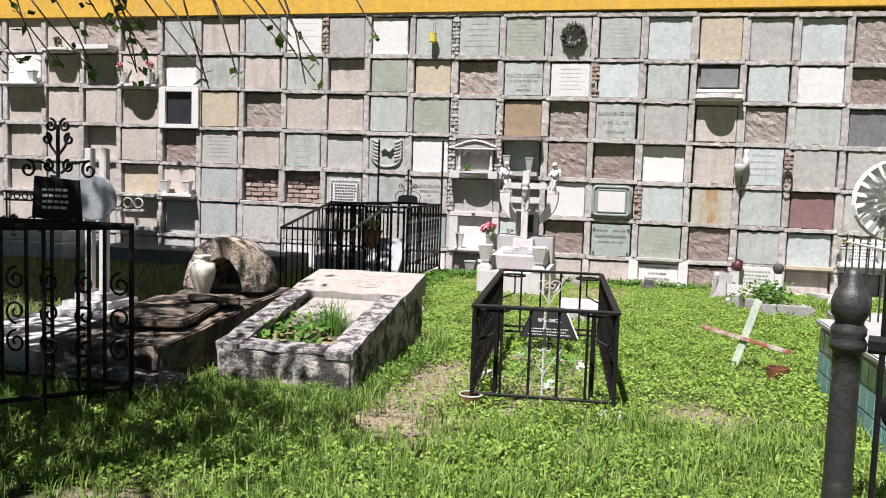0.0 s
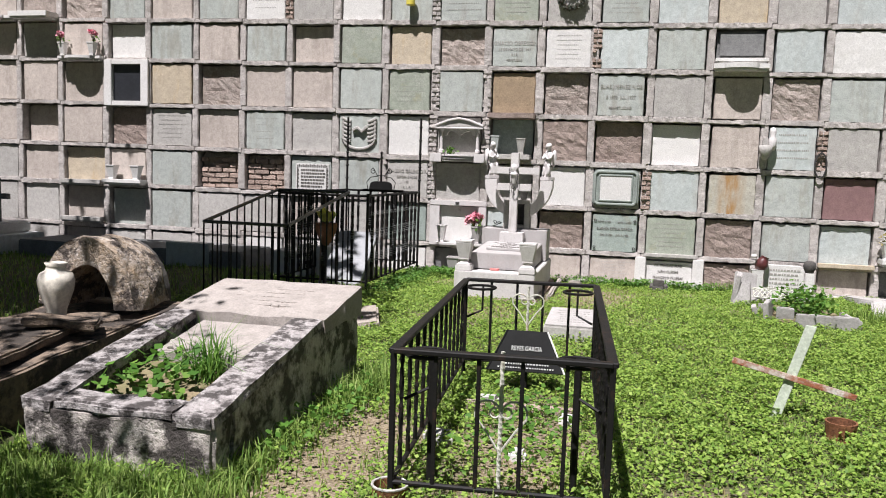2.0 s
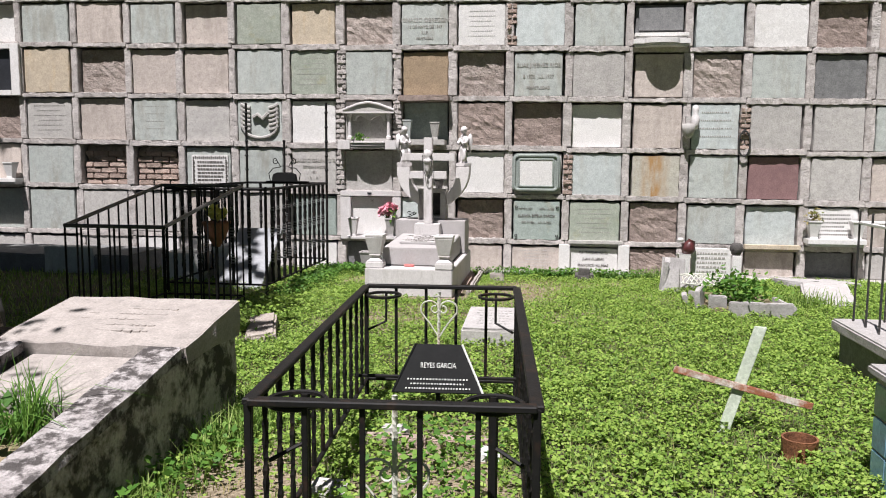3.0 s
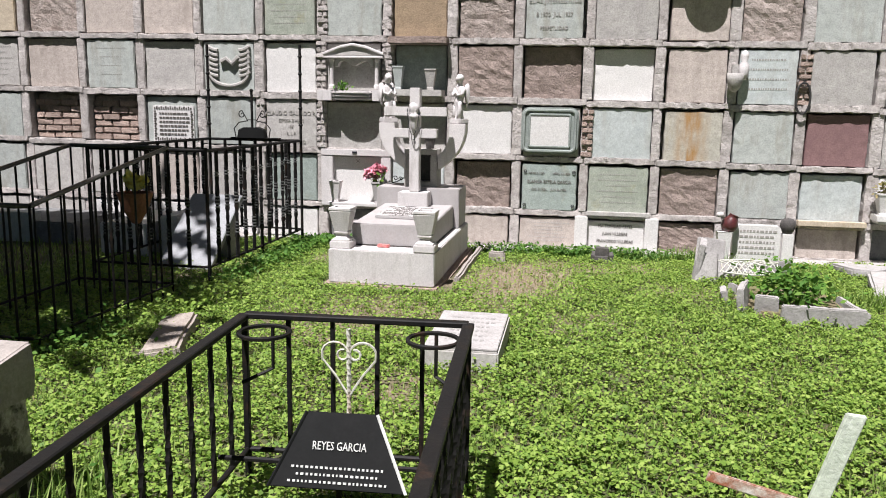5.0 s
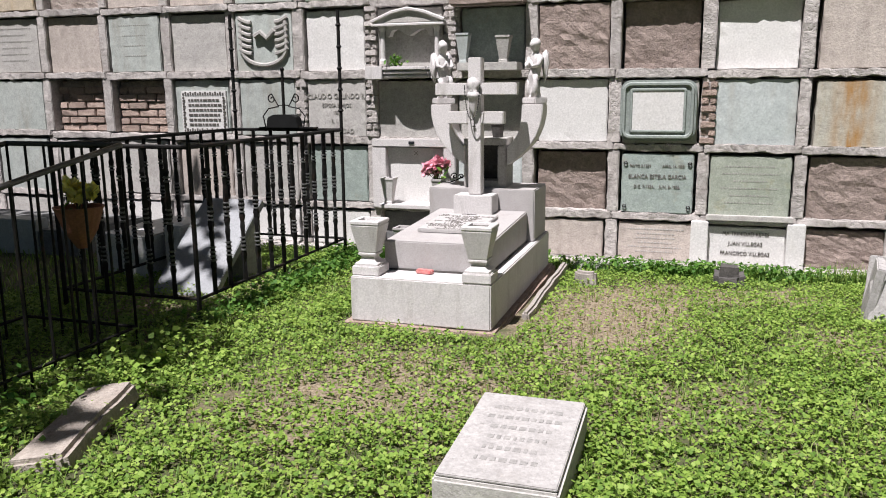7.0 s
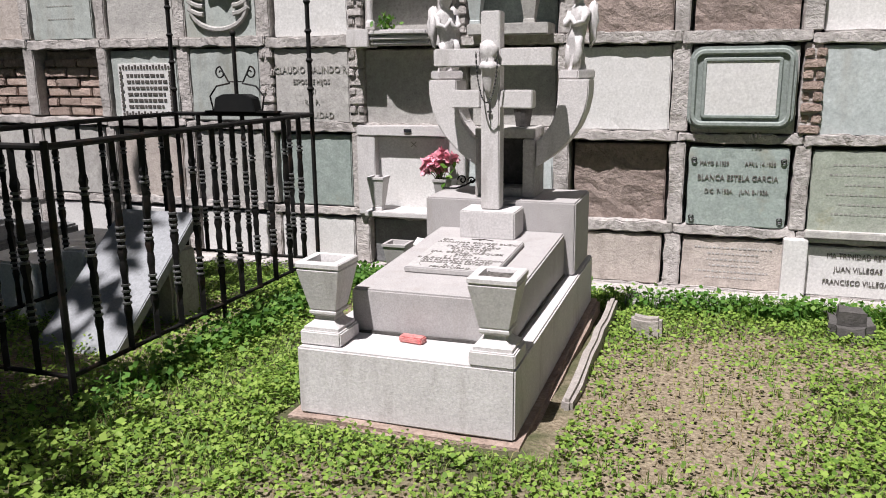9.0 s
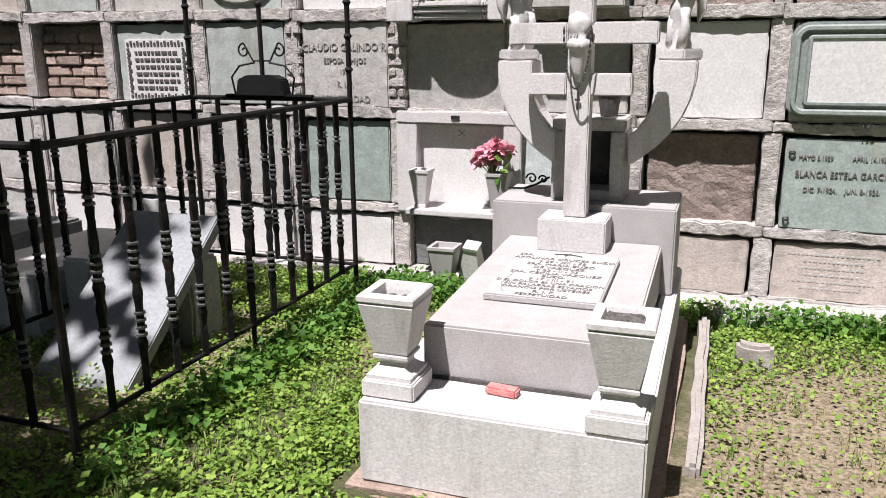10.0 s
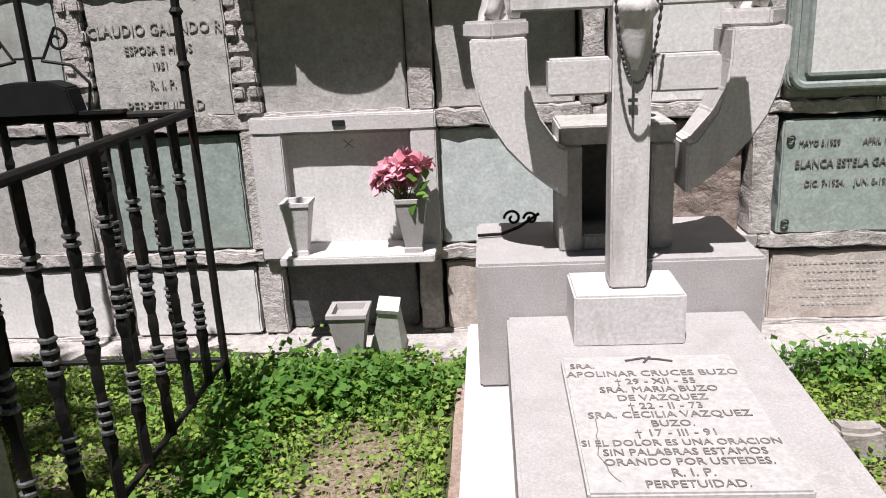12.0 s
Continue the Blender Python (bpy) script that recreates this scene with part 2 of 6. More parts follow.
FRAMEGREEN = material("dark grey green frame", (0.31, 0.34, 0.315), (0.24, 0.27, 0.25), rough=0.6, scale=5, bump=0.2)
TERRA = material("terracotta pot", (0.30, 0.13, 0.085), (0.22, 0.095, 0.06), scale=8, bump=0.3)
BARK = material("grey brown bark", (0.17, 0.13, 0.10), (0.10, 0.075, 0.06), scale=12, bump=1.0)
SILVER = material("brushed grey metal paint", (0.42, 0.44, 0.47), (0.30, 0.32, 0.35), rough=0.45, metal=0.3, scale=4, bump=0.1, stain=(0.14, 0.15, 0.17), stain_amount=0.6, stain_scale=5)
WREATH = material("white pleated ribbon", (0.78, 0.77, 0.75), (0.70, 0.69, 0.67), scale=12, bump=0.1)
SOIL = material("dry brown soil", (0.30, 0.225, 0.155), (0.21, 0.155, 0.10), rough=0.95, scale=1.4, fine=30, bump=1.0, stain=(0.11, 0.12, 0.045), stain_amount=0.8, stain_scale=2.2, edge_at=0.47, sharp=0.14)
# dark stone colour, also used to paint shade into the backs of hollows
HOLLOW = material("dark stone and shaded hollows", (0.11, 0.10, 0.095), (0.07, 0.065, 0.06), scale=5, bump=0.4)
GRASS = leaf_material("grass blades", (0.08, 0.15, 0.026), (0.165, 0.265, 0.048), (0.29, 0.36, 0.11))
CLOVER = leaf_material("clover leaves", (0.10, 0.185, 0.03), (0.20, 0.305, 0.05), (0.30, 0.40, 0.09))
WEED = leaf_material("weed leaves", (0.05, 0.13, 0.02), (0.09, 0.20, 0.03), (0.16, 0.27, 0.05))
DRYGRASS = leaf_material("dry grass", (0.22, 0.19, 0.08), (0.30, 0.25, 0.12), (0.20, 0.24, 0.06), 0.8)
FOLIAGE = leaf_material("tree leaves", (0.04, 0.08, 0.02), (0.06, 0.11, 0.025), (0.09, 0.14, 0.03))
DARKWREATH = leaf_material("dried wreath leaves", (0.05, 0.06, 0.045), (0.12, 0.13, 0.10), (0.30, 0.30, 0.27), 0.8)
STEMS = material("green brown stem", (0.10, 0.12, 0.04), (0.12, 0.09, 0.05), scale=20, bump=0.2)

# ---- mesh helpers ----
ORIGIN = {}


def thing(name, at, label, category, group="", turn=0.0, local=False):
    """An Empty at the thing's base; its parts are given in the world's metres, or in its own if local."""
    e = new(name)
    e.empty_display_size = 0.1
    e.matrix_basis = pose(*at, 0, 0, turn)
    if not local:
        ORIGIN[e.name] = Vector(at)
    return tagged(e, label, category, group)


def finish(name, bm, mat):
    me = bpy.data.meshes.new(name)
    bmesh.ops.recalc_face_normals(bm, faces=bm.faces[:])
    bm.to_mesh(me)
    bm.free()
    me.materials.append(mat)
    return me


def root_origin(ob):
    while ob.parent:
        ob = ob.parent
    return ORIGIN.get(ob.name)


def part(name, bm, mat, parent, label="", smooth=False):
    o = root_origin(parent)
    if o:
        bmesh.ops.translate(bm, verts=bm.verts[:], vec=-o)
    me = finish(name, bm, mat)
    if smooth:
        me.polygons.foreach_set("use_smooth", [True] * len(me.polygons))
    ob = new(name, me)
    ob.parent = parent
    return tagged(ob, label)


def shared(name, me, parent, m, label=""):
    """A part on a mesh that others share, at the pose m in its thing's own metres."""
    ob = new(name, me)
    ob.parent = parent
    ob.matrix_basis = m
    return tagged(ob, label)


def lone(name, bm, mat, label, category, group="", kind="", smooth=False):
    me = finish(name, bm, mat)
    if smooth:
        me.polygons.foreach_set("use_smooth", [True] * len(me.polygons))
    return tagged(new(name, me), label, category, group, kind)


def box(x0, x1, y0, y1, z0, z1, bevel=0.006, bm=None):
    own = bmesh.new()
    bmesh.ops.create_cube(own, size=1)
    for v in own.verts:
        v.co = Vector(((x0 + x1) / 2 + v.co.x * (x1 - x0), (y0 + y1) / 2 + v.co.y * (y1 - y0), (z0 + z1) / 2 + v.co.z * (z1 - z0)))
    if bevel:
        bmesh.ops.bevel(own, geom=own.edges[:], offset=min(bevel, 0.3 * min(x1 - x0, y1 - y0, z1 - z0)), segments=2, affect="EDGES")
    return merge(bm, own)


def merge(bm, own):
    if bm is None:
        return own
    me = bpy.data.meshes.new("joined")
    own.to_mesh(me)
    own.free()
    bm.from_mesh(me)
    bpy.data.meshes.remove(me)
    return bm


def rough_box(x0, x1, y0, y1, z0, z1, cuts=5, amount=0.012, bevel=0.015, seed=0.0, size=6.0):
    """A block with worn, uneven faces and edges."""
    bm = box(x0, x1, y0, y1, z0, z1, bevel)
    longest = max(x1 - x0, y1 - y0, z1 - z0)
    for _ in range(cuts):
        long = [e for e in bm.edges if e.calc_length() > longest / (cuts + 1.0)]
        if not long:
            break
        bmesh.ops.subdivide_edges(bm, edges=long, cuts=1, use_grid_fill=True)
        if len(bm.faces) > 2500:
            break
    for v in bm.verts:
        v.co += noise.noise_vector(v.co * size + Vector((seed, seed, seed))) * amount
    return bm


def prism(points, axis, a, b, bevel=0.0, bm=None):
    """A flat outline, pushed from a to b along an axis. Points are the other two coordinates in order."""
    own = bmesh.new()

    def at(p, d):
        q = list(p)
        q.insert("xyz".index(axis), d)
        return Vector(q)
    lo = [own.verts.new(at(p, a)) for p in points]
    hi = [own.verts.new(at(p, b)) for p in points]
    own.faces.new(lo)
    own.faces.new(hi[::-1])
    for i in range(len(points)):
        j = (i + 1) % len(points)
        own.faces.new((lo[i], hi[i], hi[j], lo[j]))
    bmesh.ops.recalc_face_normals(own, faces=own.faces[:])
    if bevel:
        bmesh.ops.bevel(own, geom=own.edges[:], offset=bevel, segments=2, affect="EDGES")
    return merge(bm, own)


def lathe(profile, x, y, z, sides=20, bm=None, square=False):
    """A turned shape: rows of (radius, height). square: four flat sides."""
    own = bmesh.new()
    k = 4 if square else sides
    rings = []
    for r, h in profile:
        f = r * (math.sqrt(2) if square else 1)
        rings.append([own.verts.new((x + f * math.cos(2 * math.pi * (i + 0.5) / k), y + f * math.sin(2 * math.pi * (i + 0.5) / k), z + h)) for i in range(k)])
    for a, b in zip(rings, rings[1:]):
        for i in range(k):
            own.faces.new((a[i], a[(i + 1) % k], b[(i + 1) % k], b[i]))
    own.faces.new(rings[0][::-1])
    own.faces.new(rings[-1])
    return merge(bm, own)


def tube(points, radius, sides=6, bm=None, closed=False, taper=1.0, twist=0.0):
    """A rod swept along points."""
    own = bmesh.new()
    pts = [Vector(p) for p in points]
    n = len(pts)
    rings = []
    up = None
    for i, p in enumerate(pts):
        if closed:
            d = pts[(i + 1) % n] - pts[i - 1]
        else:
            d = pts[min(i + 1, n - 1)] - pts[max(i - 1, 0)]
        d.normalize()
        if up is None:
            up = Vector((0, 0, 1)) if abs(d.z) < 0.9 else Vector((1, 0, 0))
        side = d.cross(up).normalized()
        up = side.cross(d).normalized()
        r = radius * (1 + (taper - 1) * i / max(1, n - 1))
        rings.append([own.verts.new(p + side * r * math.cos(a) + up * r * math.sin(a)) for a in (2 * math.pi * (k + 0.5) / sides + twist * i for k in range(sides))])
    pairs = list(zip(rings, rings[1:])) + ([(rings[-1], rings[0])] if closed else [])
    for a, b in pairs:
        for k in range(sides):
            own.faces.new((a[k], a[(k + 1) % sides], b[(k + 1) % sides], b[k]))
    if not closed:
        own.faces.new(rings[0][::-1])
        own.faces.new(rings[-1])
    return merge(bm, own)


def circle(cx, cy, cz, r, n=20, plane="xy"):
    out = []
    for i in range(n):
        a = 2 * math.pi * i / n
        u, v = r * math.cos(a), r * math.sin(a)
        out.append({"xy": (cx + u, cy + v, cz), "xz": (cx + u, cy, cz + v), "yz": (cx, cy + u, cz + v)}[plane])
    return out


def scroll(cx, cz, r, turns, start, direction=1, n=22):
    """A flat iron spiral, as (x, z) points from its outer end inward."""
    out = []
    for i in range(n):
        f = i / (n - 1)
        a = start + direction * 2 * math.pi * turns * f
        rr = r * (1 - 0.8 * f)
        out.append((cx + rr * math.cos(a), cz + rr * math.sin(a)))
    return out


def letters(text, size, mat, parent, place, name="lettering", width=None, squeeze=1.0, align="CENTER"):
    """Raised letters in the built-in font, as a mesh under its thing, at a pose in the world's metres."""
    cu = bpy.data.curves.new("letters", "FONT")
    cu.body, cu.size, cu.align_x, cu.align_y, cu.extrude, cu.resolution_u = text, size, align, "CENTER", 0.002, 2
    cu.space_line = 0.9
    tmp = bpy.data.objects.new("letters", cu)
    scene.collection.objects.link(tmp)
    bpy.context.view_layer.update()
    me = bpy.data.meshes.new_from_object(tmp.evaluated_get(bpy.context.evaluated_depsgraph_get()))
    bpy.data.objects.remove(tmp)
    o = root_origin(parent) or Vector((0, 0, 0))
    me.transform(Matrix.Translation(-o) @ place @ Matrix.Diagonal((squeeze, 1, 1, 1)))
    me.materials.clear()
    me.materials.append(mat)
    ob = new(name, me)
    ob.parent = parent
    return ob


def leaf_cloud(name, mat, places, sizes, flat=0.5, long=1.6, rng=None, droop=0.0):
    """Many small pointed leaves in one mesh (places: n x 3)."""
    rng = rng or np.random.default_rng(5)
    n = len(places)
    a = rng.uniform(0, 2 * np.pi, n)
    tilt = rng.normal(0, flat, n) - droop
    d = np.stack([np.cos(a) * np.cos(tilt), np.sin(a) * np.cos(tilt), np.sin(tilt)], 1)
    roll = rng.normal(0, flat, n)
    s = np.stack([-np.sin(a), np.cos(a), np.zeros(n)], 1)
    up = np.cross(d, s)
    w = s * np.cos(roll)[:, None] + up * np.sin(roll)[:, None]
    L, W = (sizes * long)[:, None], (sizes * 0.5)[:, None]
    p = np.asarray(places)
    v = np.stack([p, p + d * L * 0.45 + w * W, p + d * L, p + d * L * 0.45 - w * W], 1)
    return quads(name, v, mat)


def quads(name, v, mat):
    n = len(v)
    me = bpy.data.meshes.new(name)
    me.vertices.add(n * 4)
    me.vertices.foreach_set("co", v.reshape(-1).astype(np.float32))
    me.loops.add(n * 4)
    me.loops.foreach_set("vertex_index", np.arange(n * 4, dtype=np.int32))
    me.polygons.add(n)
    me.polygons.foreach_set("loop_start", np.arange(0, n * 4, 4, dtype=np.int32))
    me.update(calc_edges=True)
    me.materials.append(mat)
    return me


# ---- ground ----
def ground_z(x, y):
    return np.interp(y, [0, 5, 11, 12.8, 13.7], [0.02, 0.02, -0.07, -0.13, -0.19])


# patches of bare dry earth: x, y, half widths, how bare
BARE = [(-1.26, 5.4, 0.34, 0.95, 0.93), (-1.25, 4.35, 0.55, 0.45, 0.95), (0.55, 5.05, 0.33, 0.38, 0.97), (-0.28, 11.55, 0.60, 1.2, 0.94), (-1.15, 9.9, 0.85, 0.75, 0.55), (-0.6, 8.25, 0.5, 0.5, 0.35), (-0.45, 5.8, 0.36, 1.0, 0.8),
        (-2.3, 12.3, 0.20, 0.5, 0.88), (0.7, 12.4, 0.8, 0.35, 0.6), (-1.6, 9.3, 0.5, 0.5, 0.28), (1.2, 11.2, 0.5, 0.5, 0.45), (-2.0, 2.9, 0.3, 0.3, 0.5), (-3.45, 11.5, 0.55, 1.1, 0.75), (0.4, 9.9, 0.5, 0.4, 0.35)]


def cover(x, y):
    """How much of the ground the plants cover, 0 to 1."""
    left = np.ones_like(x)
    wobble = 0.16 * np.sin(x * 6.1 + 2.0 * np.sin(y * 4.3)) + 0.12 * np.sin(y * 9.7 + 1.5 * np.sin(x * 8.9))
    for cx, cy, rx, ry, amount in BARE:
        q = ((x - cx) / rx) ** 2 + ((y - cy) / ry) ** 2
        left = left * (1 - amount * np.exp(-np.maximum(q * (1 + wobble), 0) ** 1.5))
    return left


def axis_steps(lo, hi, step):
    return [-3000, -400, -80, -30, lo - 4] + list(np.arange(lo, hi + 0.01, step)) + [hi + 4, 30, 80, 400, 3000]


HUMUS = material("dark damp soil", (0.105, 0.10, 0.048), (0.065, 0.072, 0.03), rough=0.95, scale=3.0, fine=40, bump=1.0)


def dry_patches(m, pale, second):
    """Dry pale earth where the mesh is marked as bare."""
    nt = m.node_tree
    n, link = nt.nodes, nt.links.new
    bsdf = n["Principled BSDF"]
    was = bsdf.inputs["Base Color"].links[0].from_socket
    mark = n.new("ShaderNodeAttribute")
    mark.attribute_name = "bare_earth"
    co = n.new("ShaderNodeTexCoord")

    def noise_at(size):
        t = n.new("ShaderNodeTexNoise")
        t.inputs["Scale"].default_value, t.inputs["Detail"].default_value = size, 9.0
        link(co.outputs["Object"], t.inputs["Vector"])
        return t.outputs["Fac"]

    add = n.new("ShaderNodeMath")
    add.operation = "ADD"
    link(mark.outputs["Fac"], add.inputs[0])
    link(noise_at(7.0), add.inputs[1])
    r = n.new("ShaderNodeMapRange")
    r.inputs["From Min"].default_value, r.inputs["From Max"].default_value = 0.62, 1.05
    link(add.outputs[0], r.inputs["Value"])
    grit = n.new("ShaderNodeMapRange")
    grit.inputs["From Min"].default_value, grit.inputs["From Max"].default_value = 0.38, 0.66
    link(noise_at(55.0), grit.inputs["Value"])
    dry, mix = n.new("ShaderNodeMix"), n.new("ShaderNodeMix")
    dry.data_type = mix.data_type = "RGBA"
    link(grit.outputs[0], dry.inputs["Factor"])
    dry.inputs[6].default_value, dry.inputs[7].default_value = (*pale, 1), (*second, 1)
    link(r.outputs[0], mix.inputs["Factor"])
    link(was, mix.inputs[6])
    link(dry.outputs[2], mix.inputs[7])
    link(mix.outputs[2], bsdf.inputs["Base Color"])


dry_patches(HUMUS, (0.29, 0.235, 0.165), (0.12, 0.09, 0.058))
gx, gy = axis_steps(-14, 6, 0.1), axis_steps(-2, 14, 0.1)
gm = bmesh.new()
grid = []
for y in gy:
    line = []
    for x in gx:
        h = float(ground_z(x, y))
        if -14 <= x <= 6 and -2 <= y <= 14:
            h += 0.018 * noise.noise(Vector((x * 1.3, y * 1.3, 0))) + 0.008 * noise.noise(Vector((x * 5, y * 5, 3))) - 0.012
        line.append(gm.verts.new((x, y, h)))
    grid.append(line)
for j in range(len(gy) - 1):
    for i in range(len(gx) - 1):
        gm.faces.new((grid[j][i], grid[j][i + 1], grid[j + 1][i + 1], grid[j + 1][i]))
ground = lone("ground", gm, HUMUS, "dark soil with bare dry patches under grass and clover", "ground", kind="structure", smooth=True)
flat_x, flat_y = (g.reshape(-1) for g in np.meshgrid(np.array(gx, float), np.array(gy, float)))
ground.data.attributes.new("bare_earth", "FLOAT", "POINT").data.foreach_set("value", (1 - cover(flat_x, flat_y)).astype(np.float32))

# ---- the wall of burial niches ----
WALL_Y = 13.73
COLS = [-13.8, -12.95, -12.1, -11.2, -10.35, -9.53, -8.64, -7.84, -6.97, -6.13, -5.32, -4.51, -3.71, -2.92, -2.10, -1.31, -0.52, 0.28, 1.09, 1.87, 2.63, 3.43, 4.20, 5.0, 5.8]
LEDGES = [(4.33, -0.013), (3.575, -0.018), (2.92, -0.018), (2.24, -0.012), (1.555, -0.011), (0.895, -0.011), (0.255, -0.003), (-0.19, 0.0)]


def ledge_z(k, x):
    return LEDGES[k][0] + LEDGES[k][1] * x


wall = lone("wall_niches", box(-60, 60, WALL_Y + 0.27, WALL_Y + 1.2, -0.6, 4.36, 0), MAT["concrete"], "tall wall of burial niches in concrete", "wall", kind="structure")
band = part("cornice", box(-60, 60, WALL_Y - 0.03, WALL_Y + 1.2, 4.40, 5.3, 0.01), YELLOW, wall, "yellow painted band above the niches")
fill_l = part("wall_end", box(-60, COLS[0], WALL_Y, WALL_Y + 0.27, -0.6, 4.36, 0), MAT["concrete"], wall)
fill_r = part("wall_end", box(COLS[-1], 60, WALL_Y, WALL_Y + 0.27, -0.6, 4.36, 0), MAT["concrete"], wall)
part("wall_foot", rough_box(COLS[0], COLS[-1], WALL_Y - 0.34, WALL_Y + 0.05, -0.4, -0.165, 6, 0.01, 0.02), MAT["concrete"], wall, "worn concrete strip along the wall's foot")

# colour and depth of each niche's closing plate, from the top row down
NICHES = [
    "p0 c1 p1 p1 r1 r2 g0 p1 g0 w0 c0 w1 g0 g0 n0 c0 g0 b1 y0 c1 b1 r1 c1 p0",
    "c0 p1 w0 p1 c1 p0 w2 g0 p0 g0 p2 n0 y1 r2 g0 w0 b0 g0 d2 b0 w0 t2 p1 c0",
    "p1 c0 p1 p1 p0 p1 k0 y0 r2 p1 p1 g0 n0 g0 o1 r2 g0 c0 p0 r1 g0 d1 c0 p1",
    "c0 p1 p2 p0 p3 p0 t2 c1 p1 g0 c1 g0 w1 c1 T3 t0 t2 w2 p0 b0 c0 c0 g0 c1",
    "p1 c1 p2 c0 p1 y2 p1 g0 r3 r3 g1 g0 c0 c1 c2 w1 c0 b0 R0 g0 m1 c0 p1 g0",
    "c0 p1 p1 c0 c1 p2 g2 g0 c0 c0 p1 c0 T1 w1 b1 t2 T0 n0 t1 g0 b1 w0 p1 c0",
    "p0 c0 c1 p0 c0 p1 c0 c0 c0 w0 w0 w0 w0 d2 p0 p0 p0 w0 t1 w0 p1 d2 c0 p0",
]
DEPTH = [0.008, 0.034, 0.085, 0.15]
PLATE_AT = {}
rng = np.random.default_rng(3)
for r, line in enumerate(NICHES):
    for c, code in enumerate(line.split()):
        x0, x1 = COLS[c], COLS[c + 1]
        xm = (x0 + x1) / 2
        top, bottom = ledge_z(r, xm) - 0.050 - rng.uniform(0, 0.014), ledge_z(r + 1, xm) + 0.035
        x0 += 0.064 + rng.uniform(0, 0.024)
        x1 -= 0.062 + rng.uniform(0, 0.024)
        depth = DEPTH[int(code[1])] + rng.uniform(-0.004, 0.010)
        mat = MAT["rust" if code[0] == "R" else code[0]]
        y0 = WALL_Y + depth
        PLATE_AT[(r, c)] = (x0, x1, y0, bottom, top)
        coarse = code[0] in "rt"
        bm = box(x0, x1, y0, WALL_Y + 0.27, bottom, top, 0.008)
        if coarse:
            bmesh.ops.subdivide_edges(bm, edges=bm.edges[:], cuts=10, use_grid_fill=True)
            for v in bm.verts:
                if v.co.y < y0 + 0.05:
                    v.co.y += 0.012 * noise.noise(v.co * 8) + 0.012 * noise.noise(v.co * 21) + 0.010 * noise.noise(v.co * 43)
        else:
            tilt, lean = rng.uniform(-0.004, 0.004), rng.uniform(-0.004, 0.004)
            bmesh.ops.subdivide_edges(bm, edges=bm.edges[:], cuts=7, use_grid_fill=True)
            for v in bm.verts:
                edge = max(0.0, 1 - min(v.co.x - x0, x1 - v.co.x, v.co.z - bottom, top - v.co.z) / 0.03)
                v.co += noise.noise_vector(v.co * 13) * 0.008 * edge
                if v.co.y < y0 + 0.05:
                    v.co.y += tilt * (v.co.x - xm) + lean * (v.co.z - bottom)
        part("niche_plate", bm, mat, wall)
for k in range(8):
    for c in range(len(COLS) - 1):
        x0, x1 = COLS[c], COLS[c + 1]
        z = ledge_z(k, (x0 + x1) / 2) + rng.uniform(-0.008, 0.008)
        h = rng.uniform(0.03, 0.042)
        bm = box(x0 + 0.002, x1 - 0.002, WALL_Y - rng.uniform(0.0, 0.014), WALL_Y + 0.28, z - h, z + h, 0.008)
        bmesh.ops.subdivide_edges(bm, edges=[e for e in bm.edges if abs(e.verts[0].co.x - e.verts[1].co.x) > 0.3], cuts=15)
        for v in bm.verts:
            q = v.co * 11
            v.co.z += 0.012 * noise.noise(q) + 0.013 * noise.noise(q * 3.1)
            if v.co.y < WALL_Y + 0.05:
                v.co.y += 0.010 * noise.noise(q * 1.7 + Vector((9, 9, 9)))
        part("niche_ledge", bm, MAT["concrete"], wall)
for c, x in enumerate(COLS):
    for r in range(7):
        z1, z0 = ledge_z(r, x) - 0.036, ledge_z(r + 1, x) + 0.036
        w = rng.uniform(0.048, 0.062)
        xo = x + rng.uniform(-0.012, 0.012)
        bm = box(xo - w, xo + w, WALL_Y + rng.uniform(-0.006, 0.012), WALL_Y + 0.28, z0, z1, 0.008)
        bmesh.ops.subdivide_edges(bm, edges=[e for e in bm.edges if abs(e.verts[0].co.z - e.verts[1].co.z) > 0.3], cuts=7)
        for v in bm.verts:
            q = v.co * 10
            v.co.x += 0.008 * noise.noise(q) + 0.005 * noise.noise(q * 3.3)
            if v.co.y < WALL_Y + 0.05:
                v.co.y += 0.010 * noise.noise(q + Vector((5, 1, 3)))
        part("niche_post", bm, MAT["concrete"], wall)


def bricks(x0, x1, y, z0, z1, length, height, keep=1.0, seed=1, mat=None):
    """Bare courses of old bricks in a niche or beside it, each a piece of the wall."""
    rg = np.random.default_rng(seed)
    z, odd = z0, 0
    while z < z1 - height * 0.5:
        x = x0 - (length * 0.5 if odd else 0)
        while x < x1 - 0.02:
            a, b = max(x, x0), min(x + length - 0.015, x1)
            if b - a > 0.03 and rg.random() < keep:
                d = rg.uniform(-0.02, 0.02)
                bm = box(a, b, y + d * 0.6, y + 0.12, z + rg.uniform(0, 0.004), z + height - 0.012, 0.008)
                for v in bm.verts:
                    v.co += noise.noise_vector(v.co * 14) * 0.010
                part("brick", bm, mat or BRICK, wall)
            x += length
        z += height
        odd = not odd


